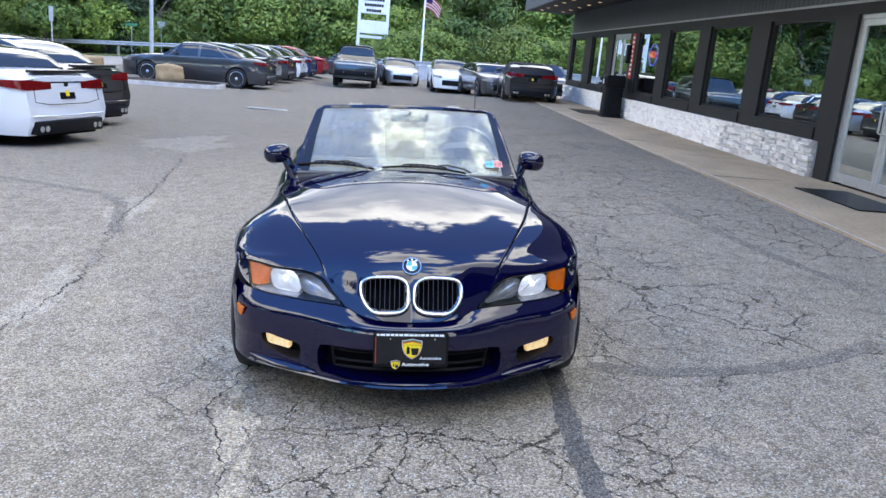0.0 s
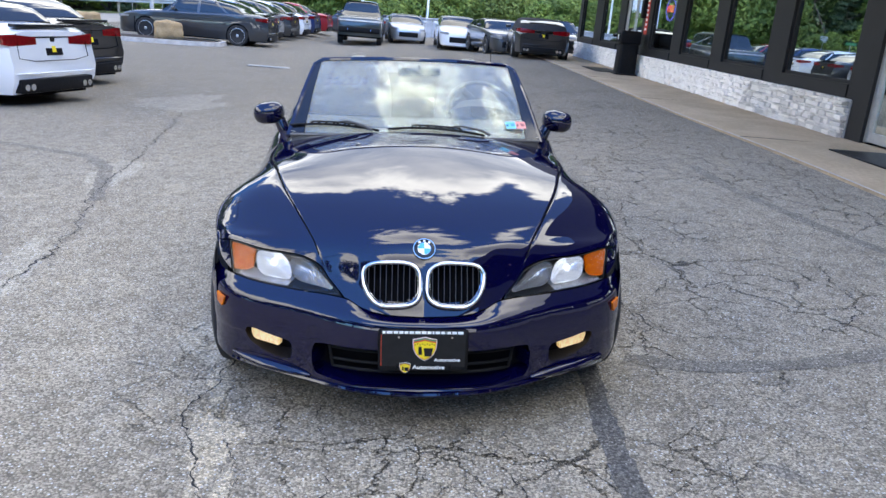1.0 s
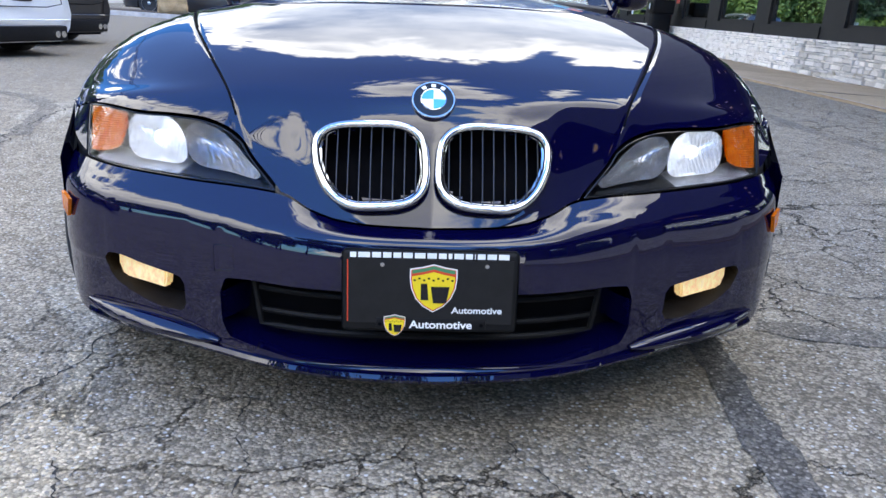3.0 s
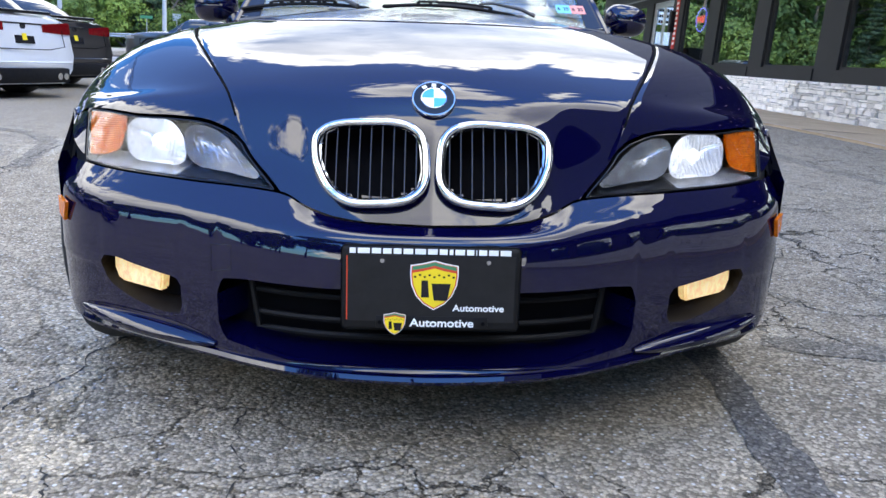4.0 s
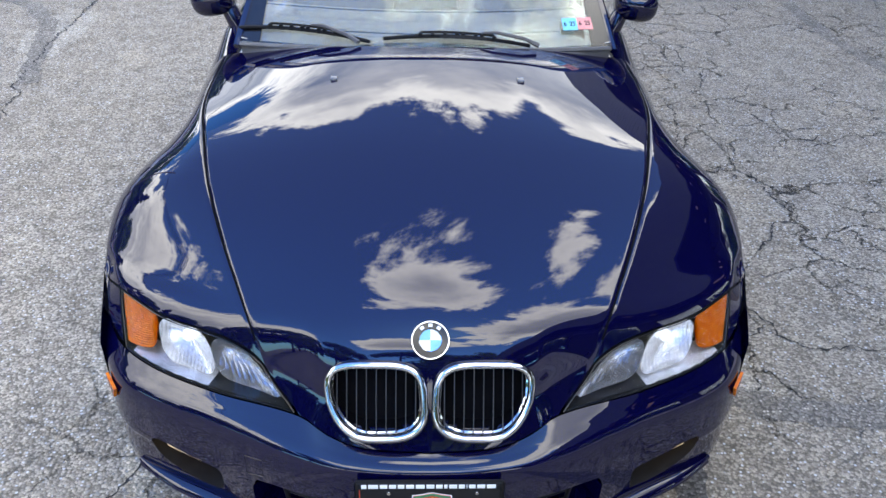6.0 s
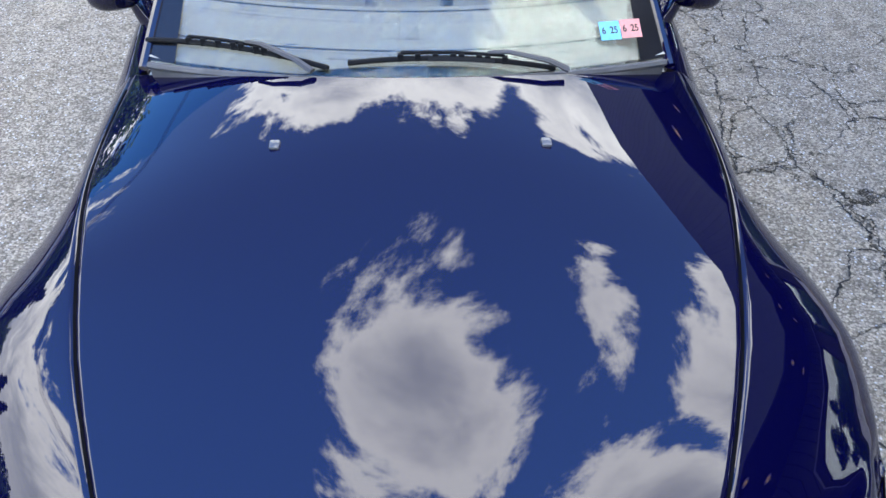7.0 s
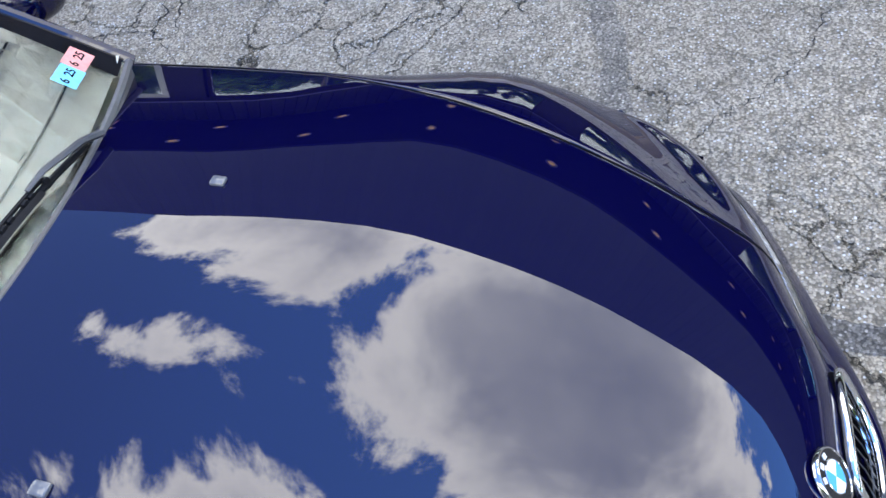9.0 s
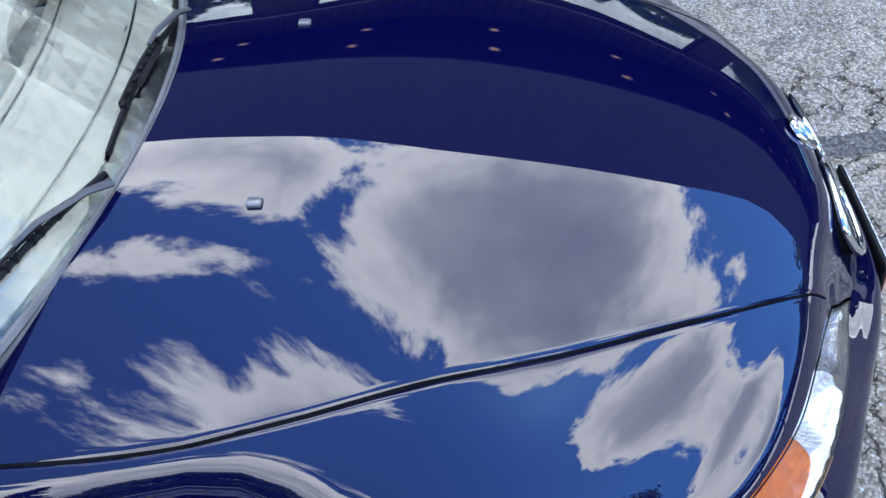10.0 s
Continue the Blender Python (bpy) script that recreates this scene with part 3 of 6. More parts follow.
bm = grid(lambda u, y: (-1.79 + u, y, walk_z(y) + .028 + .008 * u), [0, .02, .9, 1.81], spread(-16, 30, 24))
join(bm, grid(lambda t, y: (-1.79 - .004 * t, y, walk_z(y) + .028 - .12 * t), [0, 1], spread(-16, 30, 24)))
walkway = tagged(finish("pavement", bm, CONCRETE, m=B), "stained tan concrete walkway along the shop front", "pavement", kind="structure")
bm = grid(lambda u, y: (-1.80 + u, y, walk_z(y) + .031), [0, .035], spread(-16, 30, 60))
tagged(finish("kerb_edge", bm, KERB, m=B), "pale worn edge of the concrete walkway", "kerb", kind="structure")
for y in (2.5, 7.2, 12.0, 16.8, 21.6):
    part("joint", box(-1.76, -.02, y - .008, y + .008, walk_z(y) + .03, walk_z(y) + .034), CRACK, walkway, smooth=0)

# ---- building ----
CHAR = material("charcoal_paint", (0.008, 0.008, 0.009), 0.55, vary=0.2, vscale=4, bump=0.1, bscale=80)
SIDING = material("grey_ribbed_siding", (0.088, 0.094, 0.106), 0.55, vary=0.12, vscale=3, per_object=0.06)
SOFFIT = material("dark_soffit", (0.012, 0.011, 0.014), 0.6, vary=0.15, vscale=2.5)
FASCIA = material("grey_fascia_metal", (0.13, 0.142, 0.16), 0.4, 0.3, vary=0.12, vscale=2)
STONE = material("whitewashed_ledger_stone", (0.88, 0.84, 0.78), 0.85, second=(0.70, 0.66, 0.60), vscale=7, bump=0.8, bscale=38, per_object=0.24, fine=0.15)
MORTAR = material("grey_mortar", (0.26, 0.26, 0.265), 0.9, vary=0.3, vscale=20)
SHOPGLASS = material("shop_window_glass", (0.86, 0.92, 0.90), 0.0, 0.5, trans=1.0, ior=1.7)
ROOM = material("dim_showroom", (0.20, 0.19, 0.18), 0.8, vary=0.15, vscale=1)
ALU = material("brushed_aluminium", (0.62, 0.63, 0.64), 0.35, 0.8, vary=0.08, vscale=14)
DOWNLIGHT = material("warm_downlight", (0.9, 0.8, 0.6), 0.4, emit=(1.0, 0.62, 0.3), power=1.6)

Z0, SILL, HEAD, RIBS, EAVE, ROOF = .20, 1.0, 2.57, 2.74, 3.47, 5.4
openings = [("door", 5.38, 7.48), ("window", 8.05, 10.15), ("window", 10.85, 12.90), ("window", 13.50, 15.50), ("window", 16.18, 18.05),
            ("door", 18.90, 20.80), ("window", 21.50, 23.75), ("window", 24.80, 27.10), ("window", 3.0, 4.9), ("window", .3, 2.4), ("window", -2.4, -.3), ("window", -5.1, -3.0), ("window", -7.8, -5.7)]
openings.sort(key=lambda o: o[1])
wall = tagged(finish("wall_front", box(.02, .22, -12, 27.6, HEAD, EAVE), CHAR, m=B, smooth=0), "charcoal shop front with ribbed grey siding above the windows", "wall", kind="structure")
bm = box(.0, .24, -12, 27.62, HEAD, RIBS)
part("header_band", bm, CHAR, wall, smooth=0)
part("siding_rail", box(-.012, .0, -12, 27.62, RIBS - .02, RIBS + .015), GREY_METAL, wall, smooth=0)
edge = -12.0
for kind, a, b in openings + [("end", 27.6, 27.6)]:
    part("post", box(-.03, .24, edge, a, Z0, HEAD), CHAR, wall, smooth=0)
    if kind == "window":
        part("window_wall", box(.03, .24, a, b, Z0, .82), MORTAR, wall, smooth=0)
        part("sill_band", box(-.05, .24, a - .001, b + .001, .82, SILL), CHAR, wall, smooth=0)
    edge = b
# the stone base runs over the posts too
rng = random.Random(5)
shapes = []
for k in range(7):
    bm = box(-.5, .5, -.5, .5, -.5, .5)
    for v in bm.verts:
        v.co += Vector((rng.uniform(-.10, .06), rng.uniform(-.05, .05), rng.uniform(-.12, .12)))
    bmesh.ops.bevel(bm, geom=bm.edges[:], offset=.07, segments=1, affect="EDGES")
    ob = finish("stone", bm, STONE, smooth=0)
    shapes.append(ob.data)
    bpy.data.objects.remove(ob)
rest = bmesh.new()
solid = [(7.86, 18.80), (20.95, 27.6), (-12, 5.25)]
for lo, hi in solid:
    part("stone_backing", box(-.045, .03, lo, hi, Z0, .80), MORTAR, wall, smooth=0)
    z = Z0 + .02
    while z < .80:
        h = rng.choice((.034, .044, .056, .07))
        h = min(h, .825 - z)
        y = lo + rng.uniform(0, .1)
        while y < hi - .03:
            w = min(rng.uniform(.08, .32), hi - y)
            depth = rng.uniform(.055, .105)
            m = Matrix.LocRotScale((-.045 - depth / 2 + .02, y + w / 2, z + h / 2), None, (depth, w - .008, h - .007))
            if 7.8 < y < 11.2:
                ob = new("stone", rng.choice(shapes))
                ob.parent = wall
                ob.matrix_basis = m
            else:
                src = bmesh.new()
                src.from_mesh(rng.choice(shapes))
                join(rest, src, m)
            y += w
        z += h
far_stone = part("stone_run", rest, STONE, wall, smooth=0)
far_stone["kind"] = "stuff"
# ribs of the siding
rib = box(-.006, .02, -.068, .068, RIBS + .015, EAVE, .003, 1)
ribmesh = finish("siding_board", rib, SIDING, smooth=0)
rm = ribmesh.data
bpy.data.objects.remove(ribmesh)
y = -11.9
while y < 27.7:
    ob = new("fascia_board", rm)
    ob.parent = wall
    ob.matrix_basis = Matrix.LocRotScale((-1.86, y, EAVE - .03 - (RIBS + .015) * (ROOF - EAVE + .03) / (EAVE - RIBS - .015)), None, (.5, 1.09, (ROOF - EAVE + .03) / (EAVE - RIBS - .015)))
    y += .15
y = -11.9
while y < 27.5:
    ob = new("siding_board", rm)
    ob.parent = wall
    ob.matrix_basis = pose(0, y, 0)
    y += .15

nw = 0
for kind, a, b in openings:
    if kind != "window":
        continue
    nw += 1
    w = tagged(new("window_%d" % nw), "large fixed shop window in a charcoal frame", "window", kind="structure")
    w.matrix_basis = B
    part("window_frame", box(.02, .075, a, a + .05, SILL, HEAD), CHAR, w, smooth=0)
    part("window_frame", box(.02, .075, b - .05, b, SILL, HEAD), CHAR, w, smooth=0)
    part("window_frame", box(.02, .075, a + .05, b - .05, SILL, SILL + .05), CHAR, w, smooth=0)
    part("window_frame", box(.02, .075, a + .05, b - .05, HEAD - .05, HEAD), CHAR, w, smooth=0)
    part("pane", box(.04, .048, a + .05, b - .05, SILL + .05, HEAD - .05), SHOPGLASS, w, smooth=0).visible_shadow = False
nd = 0
for kind, a, b in openings:
    if kind != "door":
        continue
    nd += 1
    d = tagged(new("door_%d" % nd), "aluminium-framed glass shop door, closed", "door", kind="structure")
    d.matrix_basis = B
    zb = walk_z(a) + .05
    part("door_frame", box(.02, .09, a, a + .06, zb, HEAD), ALU, d, smooth=0)
    part("door_frame", box(.02, .09, b - .06, b, zb, HEAD), ALU, d, smooth=0)
    part("door_frame", box(.02, .09, a + .06, b - .06, HEAD - .06, HEAD), ALU, d, smooth=0)
    mid = (a + b) / 2
    for lo, hi in ((a + .065, mid - .004), (mid + .004, b - .065)):
        leaf = new("leaf")
        leaf.parent = d
        for x0, x1, z0, z1 in ((lo, lo + .075, zb + .01, HEAD - .065), (hi - .075, hi, zb + .01, HEAD - .065), (lo + .075, hi - .075, zb + .01, zb + .14), (lo + .075, hi - .075, HEAD - .15, HEAD - .065)):
            part("rail", box(.03, .075, x0, x1, z0, z1, .004, 1), ALU, leaf, smooth=0)
        part("pane", box(.05, .056, lo + .075, hi - .075, zb + .14, HEAD - .15), SHOPGLASS, leaf, smooth=0).visible_shadow = False
        hx = hi - .04 if lo < mid - .3 else lo + .04
        part("pull_handle", tube([(.03, hx, 1.05), (-.03, hx, 1.07), (-.03, hx, 1.42), (.03, hx, 1.44)], .014, 8), ALU, leaf)
        part("hinge", box(.0, .03, lo - .03, lo + .01, 2.2, 2.32, .004, 1), ALU, leaf, smooth=0)
# shell of the building
tagged(finish("wall_end", box(.24, 9.0, 27.4, 27.6, Z0 - .1, EAVE), CHAR, m=B, smooth=0), "charcoal end wall of the shop", "wall", kind="structure")
tagged(finish("wall_back", box(9.0, 9.2, -12, 27.6, Z0 - .1, EAVE), ROOM, m=B, smooth=0), "plain back wall of the showroom", "wall", kind="structure")
tagged(finish("wall_side", box(.24, 9.0, -12.2, -12, Z0 - .1, EAVE), CHAR, m=B, smooth=0), "plain side wall of the shop", "wall", kind="structure")
tagged(finish("wall_inner", box(3.6, 3.7, -12, 27.4, Z0, EAVE - .3), ROOM, m=B, smooth=0), "dim inner wall of the showroom", "wall", kind="structure")
tagged(finish("floor", box(.24, 9.0, -12, 27.4, Z0 - .1, Z0 + .02), ROOM, m=B, smooth=0), "dim showroom floor", "floor", kind="structure")
tagged(finish("ceiling", box(.22, 9.0, -12, 27.4, EAVE - .35, EAVE - .3), ROOM, m=B, smooth=0), "dim showroom ceiling", "ceiling", kind="structure")
roof = tagged(finish("roof", box(-.0, 9.2, -12.2, 27.7, EAVE + .005, ROOF - .1), FASCIA, m=B, smooth=0), "flat roof with a grey metal fascia and deep canopy", "roof", kind="structure")
part("canopy_soffit", box(-1.80, .02, -12.2, 27.8, EAVE, EAVE + .03), SOFFIT, roof, smooth=0)
part("canopy_fascia", box(-1.86, -1.80, -12.2, 27.84, EAVE - .03, ROOF), FASCIA, roof, smooth=0)
part("canopy_return", box(-1.80, .3, 27.78, 27.84, EAVE - .03, ROOF), FASCIA, roof, smooth=0)
part("canopy_deck", box(-1.80, .0, -12.2, 27.78, EAVE + .05, EAVE + .12), FASCIA, roof, smooth=0)
lm = None
for k in range(26):
    for x in (-.55, -1.35):
        y = -10.5 + k * 1.5
        dl = tagged(new("downlight"), "small lit recessed downlight in the canopy", "light", "canopy downlights")
        dl.matrix_basis = B @ pose(x, y, EAVE)
        if lm is None:
            r = part("trim_ring", lathe([(.05, 0), (.075, 0), (.078, -.006), (.05, -.008)], 20, axis="z"), WHITE_INK, dl)
            g = part("lamp", lathe([(0, -.012), (.045, -.012), (.049, -.004)], 16, axis="z"), DOWNLIGHT, dl, "warm glowing lamp")
            lm = (r.data, g.data)
        else:
            for nm, me in zip(("trim_ring", "lamp"), lm):
                o = new(nm, me)
                o.parent = dl
# things along the front
def litter_bin(x, y):
    z = walk_z(y) + .03
    t = thing("litter_bin", "black two-part litter bin on the walkway", "bin", B @ pose(x, y, z))
    bm = grid(lambda a, v: ((.26 - .02 * v) * math.copysign(abs(math.cos(a)) ** .35, math.cos(a)), (.26 - .02 * v) * math.copysign(abs(math.sin(a)) ** .35, math.sin(a)), .02 + .78 * v), [2 * math.pi * k / 24 for k in range(24)], spread(0, 1, 6), closed=True)
    part("body", bm, BLACK_PLASTIC, t)
    part("plinth", box(-.28, .28, -.28, .28, 0, .05, .015), BLACK_PLASTIC, t)
    part("hood", box(-.27, .27, -.27, .27, .80, 1.14, .05, 3), BLACK_PLASTIC, t)
    part("flap", box(-.285, -.268, -.17, .17, .88, 1.06, .005), BLACK_GLOSS, t)
    part("pictogram", box(-.29, -.284, -.05, .02, .90, 1.03), WHITE_INK, t, smooth=0)
    return t


litter_bin(-.45, 18.45)
tagged(finish("wall_lamp", box(-.16, -.03, 18.55, 18.75, 1.75, 2.25, .02), BLACK_PLASTIC, m=B), "black box lamp on the shop front", "lamp")
for y0, y1, x0, x1 in ((5.0, 6.5, -.95, -.25), (19.0, 20.9, -1.1, -.35)):
    bm = box(x0, x1, y0, y1, 0, .014, .005, 1)
    tagged(finish("door_mat", bm, BLACK_PLASTIC, m=B @ pose(0, 0, walk_z((y0 + y1) / 2) + .034)), "black rubber door mat on the concrete walkway", "mat")
# window dressing
bn = thing("banner", "narrow red vertical banner with white writing", "banner", B @ pose(-.045, 18.48, 0))
part("cloth", box(0, .01, -.13, .13, 1.35, 2.55), material("red_banner_cloth", (.55, .05, .03), .6, vary=.15, vscale=8), bn, smooth=0)
for k in range(9):
    part("bar", box(-.004, .0, -.07, .07, 1.45 + k * .12, 1.51 + k * .12), WHITE_INK, bn, smooth=0)
bn = thing("poster", "red poster with pale bars inside the shop door", "poster", B @ pose(.10, 20.2, 0))
part("sheet", box(0, .006, -.17, .17, 1.45, 2.1), RED_INK, bn, smooth=0)
for k in range(4):
    part("bar", box(-.004, .0, -.12, .12, 1.52 + k * .14, 1.60 + k * .14), WHITE_INK, bn, smooth=0)
NEON_R = material("red_neon", (.8, .1, .1), .4, emit=(1.0, .10, .12), power=2.5)
NEON_B = material("blue_neon", (.1, .1, .8), .4, emit=(.16, .14, 1.0), power=2.5)
ne = thing("neon_sign", "round open sign with blue ring and red letters in the window", "sign", B @ pose(.10, 17.0, 2.0))
part("ring", tube([(0, .34 * math.cos(a), .26 * math.sin(a)) for a in np.linspace(0, 6.2832, 40)[:-1]], .018, 6, closed=True), NEON_B, ne)
part("backing", box(.02, .03, -.36, .36, -.28, .28, .004, 1), BLACK_GLOSS, ne, smooth=0)
lettering("OPEN", .22, .012, NEON_R, ne, pose(-.01, 0, 0, 90, 0, -90), "letters", .85)


# ---- the roadster ----
EDGE_Y = curve([0, .13, .22, .275, .48, .69, .76, .805], [-.036, -.028, .0, .03, .10, .22, .31, .444])
EDGE_Z = curve([0, .10, .17, .22, .275, .48, .69, .76, .805], [.455, .457, .463, .475, .497, .506, .513, .545, .60])
RISE = curve([0, .03, .057, .08, .1, .125, .16, .22, .336, .536, .786, 1.1, 1.4, 1.7], [0, .054, .106, .150, .18, .203, .224, .248, .279, .321, .361, .396, .408, .410])
FLANK = curve([.10, .2, .3, .444, .55, .7, .85, .93, 1.0, 1.1, 1.2, 1.35, 1.5, 2.4, 2.9, 3.3, 3.7, 3.92], [.66, .745, .782, .805, .834, .857, .853, .82, .786, .768, .780, .80, .81, .815, .845, .84, .77, .64])
SEAM = curve([-.04, -.01, .03, .12, .25, .4, .6, .8, 1.0, 1.15, 1.3, 1.5], [.12, .245, .277, .369, .433, .495, .565, .616, .665, .690, .701, .706])
SEAM_Z = curve([.0, .12, .25, .4, .6, .8, 1.0, 1.15, 1.3, 1.5], [.58, .648, .696, .737, .771, .793, .787, .776, .772, .770])
WING_FALL = curve([.15, .22, .33, .65, .95, 1.1, 1.3], [-.42, -.40, -.36, -.10, -.45, -.5, -.5])
LAMP_TOP = curve([.33, .366, .42, .5, .6, .72, .78, .805], [.080, .108, .138, .176, .228, .328, .40, .44])
BUMPER_Y = curve([0, .05, .1, .15, .2, .25, .3, .35, .39, .45, .5, .58, .65, .70, .745, .79, .815], [-.088, -.0872, -.0848, -.0800, -.0725, -.060, -.0425, -.021, -.002, .025, .048, .084, .120, .154, .205, .29, .36])


VALLEY = curve([.05, .12, .3, .55, .85, 1.1, 1.4], [.0, .001, .003, .005, .006, .006, .003])


FOG_TOP = curve([.435, .455, .468, .476, .51, .56, .62, .637, .645, .70, .82], [.334, .326, .312, .324, .330, .338, .348, .346, .335, .335, .335])
FOG_LOW = curve([.435, .455, .468, .476, .51, .56, .61, .635, .645, .70, .82], [.240, .250, .268, .254, .252, .262, .282, .302, .322, .318, .310])


def body_z(x, y):
    x = abs(x)
    s_w = FLANK(max(y, .444))
    s = min(1.0, x / s_w)
    x0 = s * .805
    d = max(0.0, y - EDGE_Y(x0))
    raw = .475 + (EDGE_Z(x0) - .475) * math.exp(-d / .3) + RISE(d) * (1 - .5 * x * x)
    raw += .016 * math.exp(-((x - .69) / .07) ** 2 - ((y - .62) / .26) ** 2)
    k = math.exp(-d / .15)
    side = EDGE_Z(x0) * k + .60 * (1 - k)
    s1 = .72 + .14 * min(1, max(0, (y - .85) / .3))
    if s > s1:
        u = (s - s1) / (1 - s1)
        se = max(0.0, 1 - u ** 2.3) ** (1 / 2.3)
        raw = side + (raw - side) * se
    # behind the lamps: a dome that is flat in the middle, and a full wing outside the shut line
    xs, zs, fl = SEAM(y), SEAM_Z(y), s_w
    if x <= xs:
        zc = .475 + RISE(max(0.0, y - EDGE_Y(0)))
        full = zc - (zc - zs) * (x / xs) ** 2.1
    else:
        t = min(1.0, (x - xs) / max(.02, fl - xs))
        full = side + (zs + WING_FALL(y) * (x - xs) - side) * math.sqrt(max(0.0, 1 - t ** 2.05))
    far = min(1.0, max(0.0, (x - .37) / .2))
    w = min(1.0, max(0.0, (d - .03 - .02 * far) / (.09 + .04 * far)))
    w = w * w * (3 - 2 * w)
    raw += (full - raw) * w
    # the valley between bonnet dome and wing
    off = x - xs
    raw -= VALLEY(y) * math.exp(-(off / (.004 if off < 0 else .006)) ** 2)
    return raw


def settle(a, fx, fy):
    """The point where a column a meets its row: x from y and y from x."""
    y = fy(0.0)
    for _ in range(14):
        x = fx(a, y)
        y = fy(abs(x))
    return fx(a, y), y


def wheel(parent, x, y, z, r, w, out, spokes=5, rim_r=0.66, rim=None):
    hub = new("wheel")
    hub.parent = parent
    hub.matrix_basis = pose(x, y, z, 0, 0, 0 if out > 0 else 180)
    ri = r * rim_r
    tyre = lathe([(ri, -w / 2 + .01), (r - .03, -w / 2), (r - .008, -w / 2 + .012), (r, -w / 2 + .035), (r, w / 2 - .035), (r - .008, w / 2 - .012), (r - .03, w / 2), (ri + .015, w / 2 - .004), (ri, w / 2 - .015)], 32)
    part("tyre", tyre, RUBBER, hub)
    bm = lathe([(ri, -w / 2 + .02), (ri, w / 2 - .016), (ri - .012, w / 2 - .012), (ri - .02, w / 2 - .03), (ri - .025, w / 2 - .07), (.05, w / 2 - .09), (0, w / 2 - .09)], 32)
    for k in range(spokes):
        sp = bmesh.new()
        for side, (r0, r1, w0, w1) in enumerate(((.03, ri - .015, .05, .034),)):
            join(sp, box(w / 2 - .05, w / 2 - .018, r0, r1, -w0 / 2, w0 / 2, .006, 1))
        join(bm, sp, Matrix.Rotation(2 * math.pi * k / spokes, 4, "X"))
    join(bm, lathe([(.055, w / 2 - .06), (.055, w / 2 - .02), (.045, w / 2 - .012), (0, w / 2 - .012)], 20))
    part("rim", bm, rim or ALLOY, hub)
    return hub


def arch_low(y, centres, radius, zc, sill):
    z = sill
    for c in centres:
        if abs(y - c) < radius:
            z = max(z, zc + math.sqrt(radius ** 2 - (y - c) ** 2))
    return z


def kidney(sgn):
    out = []
    for k in range(48):
        a = 2 * math.pi * k / 48
        c, s = math.cos(a), math.sin(a)
        n = 3.2
        u, w = math.copysign(abs(c) ** (2 / n), c), math.copysign(abs(s) ** (2 / n), s)
        wide = .098 * (1 + .10 * w) if u > 0 else .100
        x = .112 + u * wide * (1 if u < 0 else 1 - .20 * max(0, -w) ** 1.3) + .004 * w
        z = .559 + w * .068 - .004 * u
        y = -.028 + (z - .49) * .56 + .62 * max(0, x - .05) ** 2
        out.append(Vector((sgn * x, y, z)))
    return out


